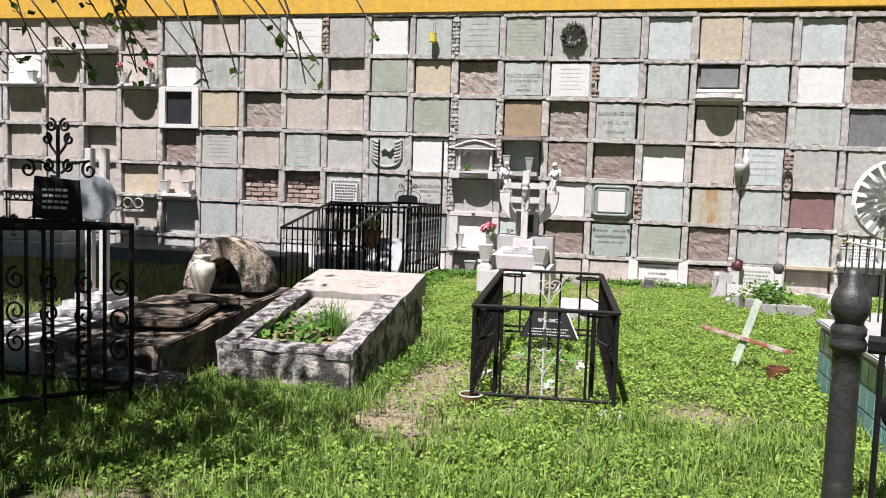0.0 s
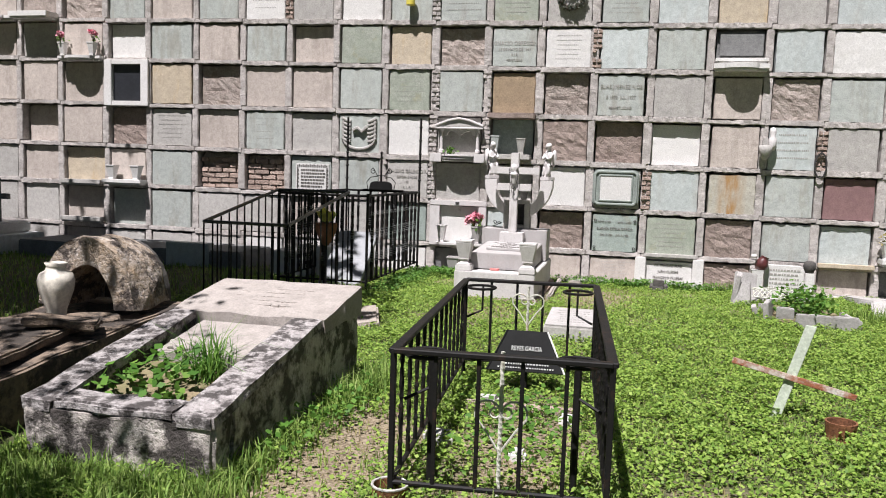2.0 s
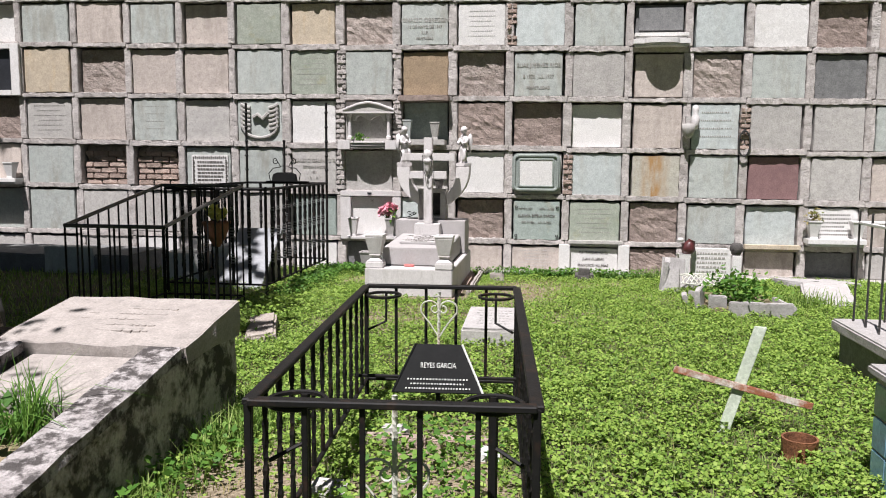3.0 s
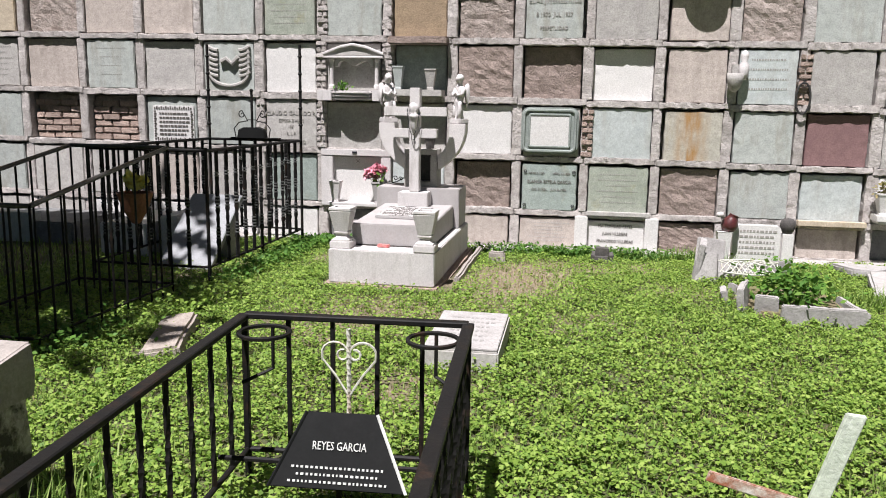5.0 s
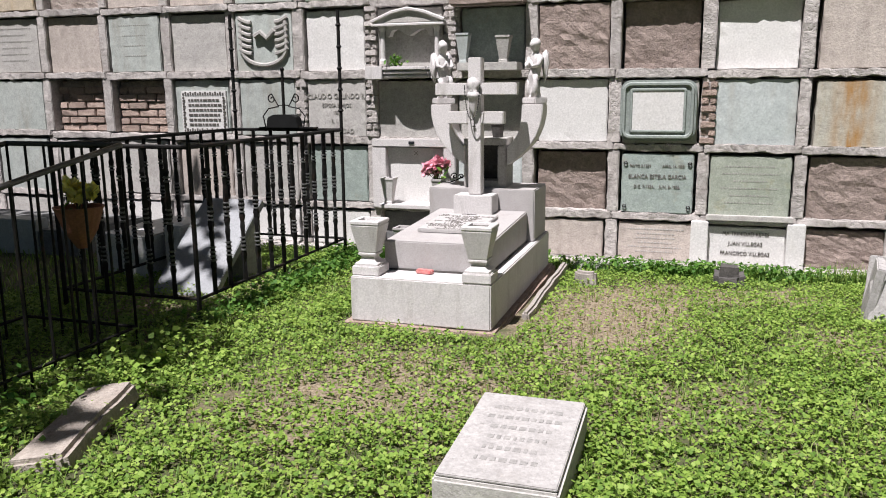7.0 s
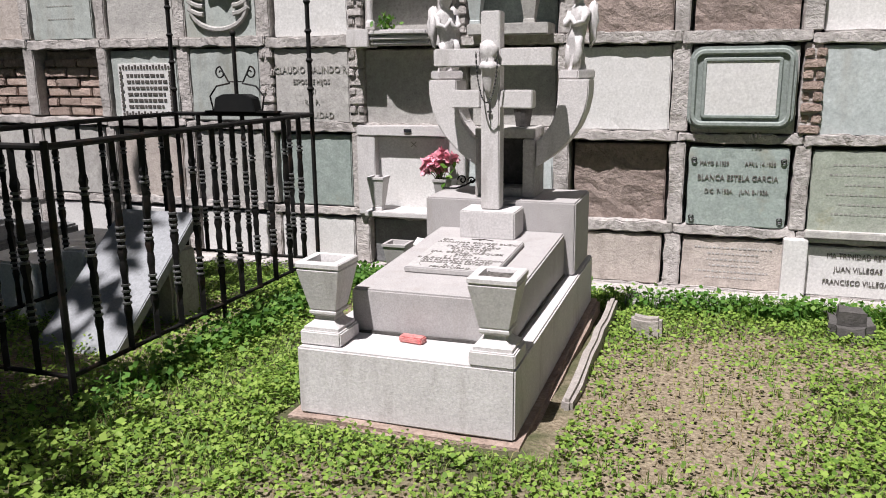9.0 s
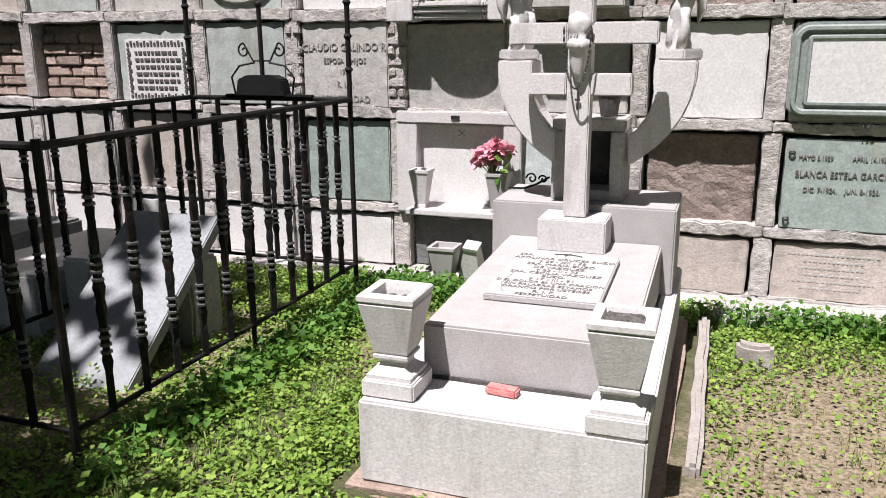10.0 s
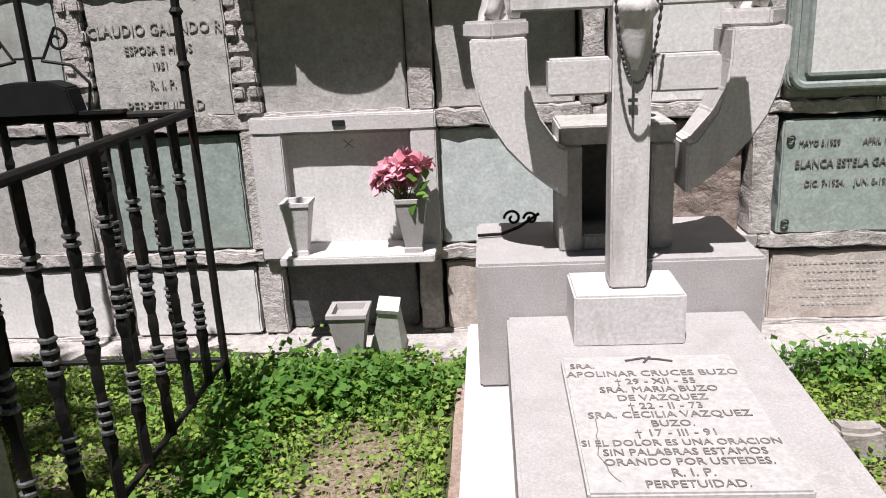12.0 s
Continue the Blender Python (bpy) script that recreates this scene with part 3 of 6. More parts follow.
for c in (8, 9):
    x0, x1, y0, b, t = PLATE_AT[(4, c)]
    bricks(x0, x1, WALL_Y + 0.10, b, t - 0.05, 0.25, 0.085, 0.92, c)
for x, r, s in ((-2.90, 2, 1), (-2.92, 3, 2), (-2.92, 4, 3), (-2.1, 2, 4), (-2.10, 3, 9), (-0.5, 1, 5), (0.30, 4, 6), (-5.32, 0, 7), (2.63, 3, 8), (-3.71, 4, 10), (-2.92, 0, 11)):
    bricks(x - 0.06, x + 0.065, WALL_Y - 0.014, ledge_z(r + 1, x) + 0.04, ledge_z(r, x) - 0.05, 0.14, 0.07, 0.9, s, MAT["concrete"] if -4 < x < -2 else None)


def face(x, y, z):
    """The pose of flat writing on the wall."""
    return pose(x, y, z, 90, 0, 0)


def inscription(r, c, lines, mat, height, seed):
    """Worn writing that cannot be read: short bars."""
    x0, x1, y0, b, t = PLATE_AT[(r, c)]
    rg = np.random.default_rng(seed)
    bm = bmesh.new()
    step = (t - b) * 0.72 / lines
    for i in range(lines):
        z = t - (t - b) * 0.17 - i * step
        half = (x1 - x0) * rg.uniform(0.2, 0.38)
        x = (x0 + x1) / 2 - half
        while x < (x0 + x1) / 2 + half:
            w = rg.uniform(0.008, 0.022)
            box(x, x + w, y0 - 0.0025, y0 + 0.012, z - height / 2, z + height / 2, 0, bm)
            x += w + 0.011
    part("inscription", bm, mat, wall)


for r, c, n, h, s in ((0, 14, 7, 0.018, 1), (0, 16, 7, 0.018, 2), (0, 13, 5, 0.014, 3), (2, 12, 6, 0.014, 4), (3, 7, 6, 0.014, 5), (3, 19, 4, 0.03, 6), (5, 17, 6, 0.016, 7), (1, 15, 6, 0.012, 8),
                      (6, 16, 6, 0.014, 10), (5, 21, 7, 0.03, 13), (0, 9, 4, 0.012, 14), (3, 9, 4, 0.012, 16), (1, 13, 1, 0.01, 17)):
    code = NICHES[r].split()[c]
    inscription(r, c, n, LETTER_DARK if code[0] in "w" and (r, c) == (5, 21) else LETTER_PALE if (r, c) in ((5, 13), (6, 16), (0, 9), (1, 15)) else LETTER_FAINT, h * 0.75, s)


def plaque_text(r, c, rows, mat):
    x0, x1, y0, b, t = PLATE_AT[(r, c)]
    for text, size, f in rows:
        letters(text, size, mat, wall, face((x0 + x1) / 2, y0 - 0.004, b + (t - b) * f), squeeze=0.85)


plaque_text(1, 14, (("IGNACIO OBREGON", 0.085, 0.60), ("12 DE MAYO DE 1947", 0.06, 0.44), ("R.I.P.", 0.06, 0.30), ("PERPETUIDAD", 0.045, 0.16)), LETTER_GREY)
plaque_text(2, 16, (("ELIAS JIMENEZ RIOS", 0.08, 0.72), ("8 1970  JUL 1937", 0.07, 0.46), ("PERPETUIDAD", 0.06, 0.2)), LETTER_GREY)
plaque_text(4, 12, (("CLAUDIO GALINDO R.", 0.075, 0.72), ("ESPOSA E HIJOS", 0.055, 0.56), ("1951", 0.05, 0.43), ("R. I. P.", 0.06, 0.28), ("PERPETUIDAD", 0.07, 0.1)), LETTER_GREY)
plaque_text(5, 16, (("BLANCA ESTELA GARCIA", 0.054, 0.62), ("DIC. 7-1924.    JUN. 8-1926.", 0.042, 0.45)), LETTER_INCISED)
x0, x1, y0, b, t = PLATE_AT[(5, 16)]
for text, f in (("MAYO 5.1929", 0.26), ("APRIL 14.1930", 0.72)):
    letters(text, 0.038, LETTER_INCISED, wall, face(x0 + (x1 - x0) * f, y0 - 0.004, b + (t - b) * 0.8), squeeze=0.85)
plaque_text(6, 17, (("MA TRINIDAD REYES", 0.05, 0.82), ("JUAN VILLEGAS", 0.05, 0.56), ("FRANCISCO VILLEGAS", 0.05, 0.3)), LETTER_DARK)

# plaques with frames and small additions on the wall
x0, x1, y0, b, t = PLATE_AT[(2, 6)]
for a in ((x0 - 0.09, x0 + 0.05, b - 0.06, t + 0.06), (x1 - 0.05, x1 + 0.09, b - 0.06, t + 0.06)):
    part("plaque_frame", box(a[0], a[1], WALL_Y - 0.05, WALL_Y + 0.1, a[2], a[3]), MAT["w"], wall, "white marble frame")
for z in (b - 0.06, t - 0.02):
    part("plaque_frame", box(x0 + 0.052, x1 - 0.052, WALL_Y - 0.046, WALL_Y + 0.1, z, z + 0.08), MAT["w"], wall, "white marble frame")

# rounded green frame round a white pane
fx0, fx1, fz0, fz1 = -0.465, 0.20, 0.96, 1.50


def round_rect(x0, x1, z0, z1, r, n=6):
    out = []
    for cx, cz, a0 in ((x1 - r, z1 - r, 0), (x0 + r, z1 - r, 90), (x0 + r, z0 + r, 180), (x1 - r, z0 + r, 270)):
        for i in range(n + 1):
            a = radians(a0 + 90 * i / n)
            out.append((cx + r * math.cos(a), cz + r * math.sin(a)))
    return out


part("plaque_frame", prism(round_rect(fx0, fx1, fz0, fz1, 0.09), "y", WALL_Y - 0.035, WALL_Y + 0.05, 0.008), FRAMEGREEN, wall, "grey green frame with rounded corners")
part("plaque_frame", tube([(x, WALL_Y - 0.04, z) for x, z in round_rect(fx0 + 0.035, fx1 - 0.035, fz0 + 0.035, fz1 - 0.035, 0.06)], 0.018, 6, closed=True), FRAMEGREEN, wall)
part("plaque_frame", tube([(x, WALL_Y - 0.04, z) for x, z in round_rect(fx0 + 0.10, fx1 - 0.10, fz0 + 0.085, fz1 - 0.085, 0.012)], 0.014, 6, closed=True), FRAMEGREEN, wall)
part("pane", box(fx0 + 0.105, fx1 - 0.105, WALL_Y - 0.044, WALL_Y - 0.02, fz0 + 0.09, fz1 - 0.09, 0.003), MAT["w"], wall, "white pane")

# white plate with a patterned border
x0, x1, y0, b, t = PLATE_AT[(4, 10)]
part("plaque_frame", box(x0 + 0.08, x1 - 0.03, y0 - 0.02, y0 + 0.03, b, b + 0.46, 0.004), MAT["w"], wall, "white plate with a dark patterned border")
bm = bmesh.new()
for k in range(17):
    for z in (b + 0.035, b + 0.425):
        box(x0 + 0.10 + k * 0.031, x0 + 0.118 + k * 0.031, y0 - 0.026, y0 - 0.016, z - 0.012, z + 0.012 * (1 + k % 2), 0, bm)
for k in range(11):
    for x in (x0 + 0.11, x1 - 0.06):
        box(x - 0.012, x + 0.010 * (1 + k % 2), y0 - 0.026, y0 - 0.016, b + 0.065 + k * 0.031, b + 0.085 + k * 0.031, 0, bm)
rg = np.random.default_rng(4)
for k in range(6):
    x = x0 + 0.17
    while x < x1 - 0.13:
        w = rg.uniform(0.015, 0.05)
        box(x, x + w, y0 - 0.026, y0 - 0.016, b + 0.09 + k * 0.052, b + 0.112 + k * 0.052, 0, bm)
        x += w + 0.012
part("inscription", bm, LETTER_DARK, wall)

# carved shield
x0, x1, y0, b, t = PLATE_AT[(3, 11)]
xm = (x0 + x1) / 2
bm = bmesh.new()
for s in (-1, 1):
    for k in range(6):
        pts = [(xm + s * (0.14 + 0.14 * f), y0 - 0.015, t - 0.10 - k * 0.062 + 0.05 * f * f) for f in (0, 0.35, 0.7, 1)]
        tube(pts, 0.022, 6, bm)
tube([(xm - 0.26, y0 - 0.012, t - 0.09)] + [(xm + 0.26 * math.cos(a), y0 - 0.012, t - 0.36 + 0.17 * math.sin(a)) for a in np.linspace(math.pi, 2 * math.pi, 12)] + [(xm + 0.26, y0 - 0.012, t - 0.09)], 0.022, 6, bm)
tube([(xm - 0.10, y0 - 0.02, t - 0.24), (xm - 0.02, y0 - 0.03, t - 0.20), (xm + 0.05, y0 - 0.03, t - 0.26), (xm + 0.13, y0 - 0.02, t - 0.18)], 0.03, 6, bm)
part("carved_shield", bm, MAT["c"], wall, "grey stone shield carved in relief")


def shelf(x0, x1, z, mat, depth=0.20, thick=0.05, lobe=True, label="stone shelf with a rounded front"):
    """A shelf of stone under a niche, its front rounded in the middle."""
    xm, half = (x0 + x1) / 2, (x1 - x0) / 2
    base = WALL_Y - depth * 0.55
    pts = [(x0, WALL_Y + 0.02), (x0, base)]
    if lobe:
        pts += [(xm + half * 0.62 * math.cos(a), base + (depth * 0.45) * math.sin(a)) for a in np.linspace(math.pi, 2 * math.pi, 11)]
    else:
        pts = [(x0, WALL_Y + 0.02), (x0, WALL_Y - depth)]
        pts += [(x1, WALL_Y - depth)]
    if lobe:
        pts += [(x1, base)]
    pts += [(x1, WALL_Y + 0.02)]
    bm = prism(pts, "z", z - thick / 2, z + thick / 2, 0.006)
    prism([(xm + (p[0] - xm) * 0.93, p[1] + 0.02 if p[1] < WALL_Y else p[1]) for p in pts], "z", z - thick / 2 - 0.03, z - thick / 2 - 0.002, 0.004, bm)
    return part("shelf", bm, mat, wall, label)


shelf(1.12, 1.86, 2.98, MAT["w"], 0.26, 0.07)
shelf(1.14, 1.84, 3.07, MAT["w"], 0.12, 0.05, False)
shelf(-11.15, -10.38, 3.78, MAT["w"], 0.24)
shelf(-10.30, -9.55, 3.80, MAT["w"], 0.30, 0.09, False, "white stone shelf")
shelf(-12.05, -11.2, 3.13, MAT["w"], 0.20, 0.05, False, "white stone shelf")
shelf(-9.48, -8.66, 3.10, MAT["w"], 0.24)
shelf(-8.60, -7.86, 1.05, MAT["w"], 0.20, 0.06, False, "white stone shelf")
shelf(-9.50, -8.70, 1.02, MAT["c"], 0.10, 0.07, False, "cement shelf")
shelf(-9.50, -8.70, 0.38, MAT["c"], 0.10, 0.07, False, "cement shelf")
shelf(3.45, 4.18, 0.36, MAT["w"], 0.22, 0.07, False, "white stone shelf")
shelf(2.68, 3.40, 0.26, MAT["y"], 0.09, 0.06, False, "cement shelf")
shelf(0.33, 1.06, 0.275, MAT["c"], 0.05, 0.05, False, "cement shelf")
# dark emblem plate above the white shelf
part("emblem", box(1.20, 1.78, WALL_Y + 0.02, WALL_Y + 0.06, 3.14, 3.44, 0.005), MAT["d"], wall, "dark grey stone plate")

# the little temple front
tx = -2.49
bm = prism([(tx - 0.36, 2.04), (tx + 0.36, 2.04), (tx + 0.36, 2.085), (tx + 0.16, 2.17), (tx, 2.20), (tx - 0.16, 2.17), (tx - 0.36, 2.085)], "y", WALL_Y - 0.10, WALL_Y + 0.05, 0.006)
part("pediment", bm, WHITE, wall, "pale stone pediment")
bm = tube([(tx - 0.37, WALL_Y - 0.11, 2.085), (tx - 0.16, WALL_Y - 0.115, 2.165), (tx, WALL_Y - 0.118, 2.195), (tx + 0.16, WALL_Y - 0.115, 2.165), (tx + 0.37, WALL_Y - 0.11, 2.085)], 0.018, 6)
tube([(tx - 0.37, WALL_Y - 0.11, 2.05), (tx + 0.37, WALL_Y - 0.11, 2.05)], 0.014, 6, bm)
part("cornice_moulding", bm, WHITE, wall)
part("tympanum", prism([(tx - 0.25, 2.072), (tx + 0.25, 2.072), (tx, 2.165)], "y", WALL_Y - 0.106, WALL_Y - 0.09), MAT["c"], wall)
for s in (-1, 1):
    part("column", lathe([(0.035, 0), (0.035, 0.03), (0.024, 0.05), (0.022, 0.30), (0.035, 0.33), (0.035, 0.36)], tx + s * 0.28, WALL_Y - 0.05, 1.685, 10), WHITE, wall, "pale stone column")
arch_pts = [(tx - 0.24, 1.94), (tx - 0.24, 2.04), (tx + 0.24, 2.04), (tx + 0.24, 1.94)] + [(tx + 0.20 * math.cos(a) * (1 if abs(math.cos(a)) > 0 else 1), 1.94 + 0.07 * abs(math.sin(2 * a))) for a in np.linspace(0.05, math.pi - 0.05, 16)]
part("pediment", prism(arch_pts, "y", WALL_Y - 0.06, WALL_Y + 0.03), WHITE, wall, "scalloped stone arch")
for k, (d, z0, z1) in enumerate(((0.165, 1.618, 1.655), (0.150, 1.580, 1.615), (0.135, 1.545, 1.577))):
    pts = [(tx - 0.25, WALL_Y + 0.03), (tx - 0.25, WALL_Y - d)] + [(tx + 0.22 * math.cos(a), WALL_Y - d + 0.06 * math.sin(a)) for a in np.linspace(math.pi, 2 * math.pi, 14)] + [(tx + 0.25, WALL_Y - d), (tx + 0.25, WALL_Y + 0.03)]
    part("shelf", prism(pts, "z", z0, z1, 0.010), WHITE, wall, "moulded pale stone shelf with a bowed front")
for xa, xb in ((tx - 0.43, tx - 0.252), (tx + 0.252, tx + 0.41)):
    part("shelf", box(xa, xb, WALL_Y - 0.165, WALL_Y + 0.03, 1.535, 1.665), WHITE, wall, "pale stone end block")
# shelf with a worn slab over the green niche beside it
part("hood", rough_box(-2.06, -1.35, WALL_Y - 0.16, WALL_Y + 0.05, 2.20, 2.29, 4, 0.012), MAT["t"], wall, "crumbling cement hood")
part("shelf", box(-1.98, -1.40, WALL_Y - 0.17, WALL_Y + 0.10, 1.60, 1.68, 0.008), MAT["c"], wall, "cement shelf")

# white framed niche beside the monument
nx0, nx1 = -2.92, -2.04
part("niche_frame", box(nx0, nx0 + 0.15, WALL_Y - 0.035, WALL_Y + 0.06, 0.255, 0.87), WHITE, wall, "white painted frame")
part("niche_frame", box(nx1 - 0.12, nx1, WALL_Y - 0.035, WALL_Y + 0.06, 0.255, 0.87), WHITE, wall, "white painted frame")
part("niche_frame", rough_box(nx0, nx1, WALL_Y - 0.041, WALL_Y + 0.06, 0.873, 0.955, 4, 0.006, 0.008), WHITE, wall, "white painted frame")
part("niche_shelf", box(nx0 + 0.13, nx1 - 0.02, WALL_Y - 0.22, WALL_Y + 0.06, 0.275, 0.315), WHITE, wall, "white painted shelf")
part("number_plate", box(-2.52, -2.46, WALL_Y - 0.05, WALL_Y - 0.03, 0.905, 0.93, 0.002), MAT["k"], wall, "small black number plate")
for s in (-1, 1):
    bm = tube([(-2.46 - s * 0.022, WALL_Y + 0.006, 0.79), (-2.46 + s * 0.022, WALL_Y + 0.006, 0.83)], 0.004, 4)
    part("inscription", bm, LETTER_GREY, wall)
letters("195", 0.05, LETTER_DARK, wall, face(-0.02, WALL_Y - 0.03, 0.925))
for x, z in ((-0.40, 0.75), (0.17, 0.75), (-0.40, 0.35), (0.17, 0.35)):
    part("stud", tube(circle(x, WALL_Y - 0.0, z, 0.016, 10, "xz"), 0.005, 5, closed=True), IRON_WORN, wall, "iron ring")
# upright white blocks in the lowest row
for x in (0.28, 1.09):
    part("marble_post", box(x - 0.075, x + 0.075, WALL_Y - 0.07, WALL_Y + 0.05, -0.19, 0.24), MAT["w"], wall, "white marble upright")


# ---- small things on the wall ----
def square_vase(at, h, top, mat, label, group="", filled=None):
    e = thing("square_vase", at, label, "vase", group, local=True)
    part("body", lathe([(top * 0.62, 0), (top * 0.62, 0.02), (top * 0.55, 0.025), (top, h - 0.02), (top * 1.08, h - 0.018), (top * 1.08, h), (top * 0.8, h), (top * 0.75, h - 0.03)], 0, 0, 0, square=True), mat, e)
    return e


def bouquet(at, mat, n, spread, size, label, name="flower_bouquet", seed=1, stem=0.08):
    """Cloth flowers: heads of petals, stems and leaves."""
    rg = np.random.default_rng(seed)
    e = thing(name, at, label, "flowers", local=True)
    for k in range(n):
        a, q = rg.uniform(0, 6.28), rg.uniform(0, spread)
        cx, cy, cz = q * math.cos(a), q * math.sin(a) * 0.7, stem + rg.uniform(0, spread)
        d = rg.normal(0, 1, (26, 3))
        d /= np.linalg.norm(d, axis=1)[:, None]
        me = leaf_cloud("blossom", mat, np.array([cx, cy, cz]) + d * size * 0.2, np.full(26, size * 0.62), 0.8, 1.2, rg)
        shared("blossom", me, e, Matrix())
        part("stem", tube([(0, 0, -0.03), (cx * 0.5, cy * 0.5, cz * 0.5), (cx, cy, cz)], 0.004, 4), STEMS, e)
    p = rg.normal(0, spread * 0.5, (14, 3)) + np.array([0, 0, stem * 0.8])
    shared("leaves", leaf_cloud("leaves", WEED, p, np.full(14, size * 0.6), 0.7, 1.6, rg), e, Matrix())
    return e


square_vase((-2.70, WALL_Y - 0.14, 0.316), 0.26, 0.065, WHITE, "white square vase on the niche's white shelf", "niche vases")
square_vase((-2.16, WALL_Y - 0.14, 0.316), 0.26, 0.07, TERRAZZO, "white square vase holding pink flowers", "niche vases")
bouquet((-2.19, WALL_Y - 0.15, 0.55), PINK, 16, 0.12, 0.085, "bunch of faded pink cloth flowers in a vase")
square_vase((-8.44, WALL_Y - 0.12, 1.08), 0.24, 0.075, MAT["w"], "white square vase on a niche shelf", "niche vases")
square_vase((-7.98, WALL_Y - 0.12, 1.08), 0.24, 0.075, MAT["w"], "white square vase on a niche shelf", "niche vases")
square_vase((3.53, WALL_Y - 0.13, 0.395), 0.24, 0.08, MAT["w"], "white square vase with dry moss on a niche shelf", "niche vases")
square_vase((4.08, WALL_Y - 0.13, 0.395), 0.24, 0.08, MAT["w"], "white square vase on a niche shelf", "niche vases")
square_vase((-9.36, WALL_Y - 0.13, 3.125), 0.22, 0.06, MAT["w"], "white square vase on a high niche shelf", "niche vases")
square_vase((-8.80, WALL_Y - 0.13, 3.125), 0.22, 0.06, MAT["w"], "white square vase on a high niche shelf", "niche vases")
square_vase((-11.35, WALL_Y - 0.12, 3.155), 0.22, 0.07, MAT["w"], "white square vase on a high niche shelf", "niche vases")
bouquet((-9.40, WALL_Y - 0.14, 3.34), PINK, 5, 0.09, 0.06, "dusty pink cloth flowers on a high niche shelf", seed=2)
bouquet((-8.76, WALL_Y - 0.14, 3.34), PINK, 6, 0.10, 0.06, "dusty pink cloth flowers on a high niche shelf", seed=3)
bouquet((-10.80, WALL_Y - 0.12, 3.81), DARKWREATH, 6, 0.10, 0.06, "dried grey flowers on a high niche shelf", seed=4)
p = np.random.default_rng(8).normal(0, 1, (90, 3)) * np.array([0.035, 0.02, 0.03]) + np.array([-2.60, WALL_Y - 0.14, 1.70])
tagged(new("potted_plant", leaf_cloud("potted_plant", WEED, p, np.full(90, 0.028), 0.8, 1.6)), "small green plant on the stone shelf", "plant")
p = np.random.default_rng(9).normal(0, 1, (60, 3)) * np.array([0.05, 0.03, 0.05]) + np.array([3.53, WALL_Y - 0.13, 0.68])
tagged(new("dry_plant", leaf_cloud("dry_plant", DRYGRASS, p, np.full(60, 0.04), 0.8, 1.6)), "clump of dry moss in a vase", "plant")

square_vase((-1.93, WALL_Y - 0.10, 1.681), 0.27, 0.06, MAT["b"], "pale square vase on a cement shelf", "niche vases")
square_vase((-1.54, WALL_Y - 0.10, 1.681), 0.24, 0.065, MAT["c"], "grey square vase on a cement shelf", "niche vases")
# wreath, tin, ring and hanging vase
rg = np.random.default_rng(12)
a = rg.uniform(0, 2 * np.pi, 500)
q = 0.17 + rg.normal(0, 0.02, 500)
p = np.stack([-0.89 + q * np.cos(a), WALL_Y - 0.05 + rg.normal(0, 0.02, 500), 3.98 + q * np.sin(a)], 1)
wreath = thing("wreath", (-0.89, WALL_Y, 3.98), "dried grey wreath hung on a niche plate", "wreath")
part("ring", tube(circle(-0.89, WALL_Y - 0.03, 3.98, 0.17, 18, "xz"), 0.03, 6, closed=True), BARK, wreath)
shared("leaves", leaf_cloud("leaves", DARKWREATH, p - np.array([-0.89, WALL_Y, 3.98]), np.full(500, 0.032), 1.0, 1.5), wreath, Matrix())
tin = thing("tin_can", (-3.31, WALL_Y - 0.08, 3.88), "yellow painted tin hung on the niches", "can")
part("body", lathe([(0.065, 0), (0.067, 0.005), (0.067, 0.14), (0.070, 0.145), (0.070, 0.15), (0.062, 0.15), (0.060, 0.02)], -3.31, WALL_Y - 0.09, 3.88, 16), YELLOWTIN, tin)
part("wire", tube([(-3.31, WALL_Y - 0.09, 4.03), (-3.31, WALL_Y - 0.06, 4.2), (-3.31, WALL_Y + 0.01, 4.3)], 0.004, 4), IRON_WORN, tin)
ring = thing("iron_ring", (2.62, WALL_Y, 1.66), "rusty iron ring hung on a brick pier", "ring")
part("loop", tube([(2.62 + 0.075 * math.cos(a), WALL_Y - 0.045, 1.64 + 0.17 * math.sin(a)) for a in np.linspace(0, 2 * math.pi, 20)[:-1]], 0.012, 6, closed=True), IRON_WORN, ring)
part("hook", tube([(2.62, WALL_Y + 0.02, 1.83), (2.62, WALL_Y - 0.05, 1.83), (2.62, WALL_Y - 0.05, 1.79)], 0.010, 5), IRON_WORN, ring)
hv = thing("wall_vase", (1.90, WALL_Y, 1.72), "pale hanging vase fixed beside a niche plate", "vase")
part("bowl", lathe([(0.02, 0), (0.06, 0.04), (0.085, 0.12), (0.09, 0.2), (0.07, 0.2), (0.06, 0.1)], 1.88, WALL_Y - 0.10, 1.70, 14), MAT["c"], hv, smooth=True)
part("figure", lathe([(0.03, 0), (0.05, 0.06), (0.055, 0.16), (0.03, 0.2), (0.045, 0.25), (0.035, 0.3), (0.01, 0.32)], 1.97, WALL_Y - 0.07, 1.83, 12), WHITE, hv, "small white stone ornament", smooth=True)
part("bracket", box(1.85, 1.92, WALL_Y - 0.06, WALL_Y + 0.03, 1.72, 2.0), MAT["c"], hv)

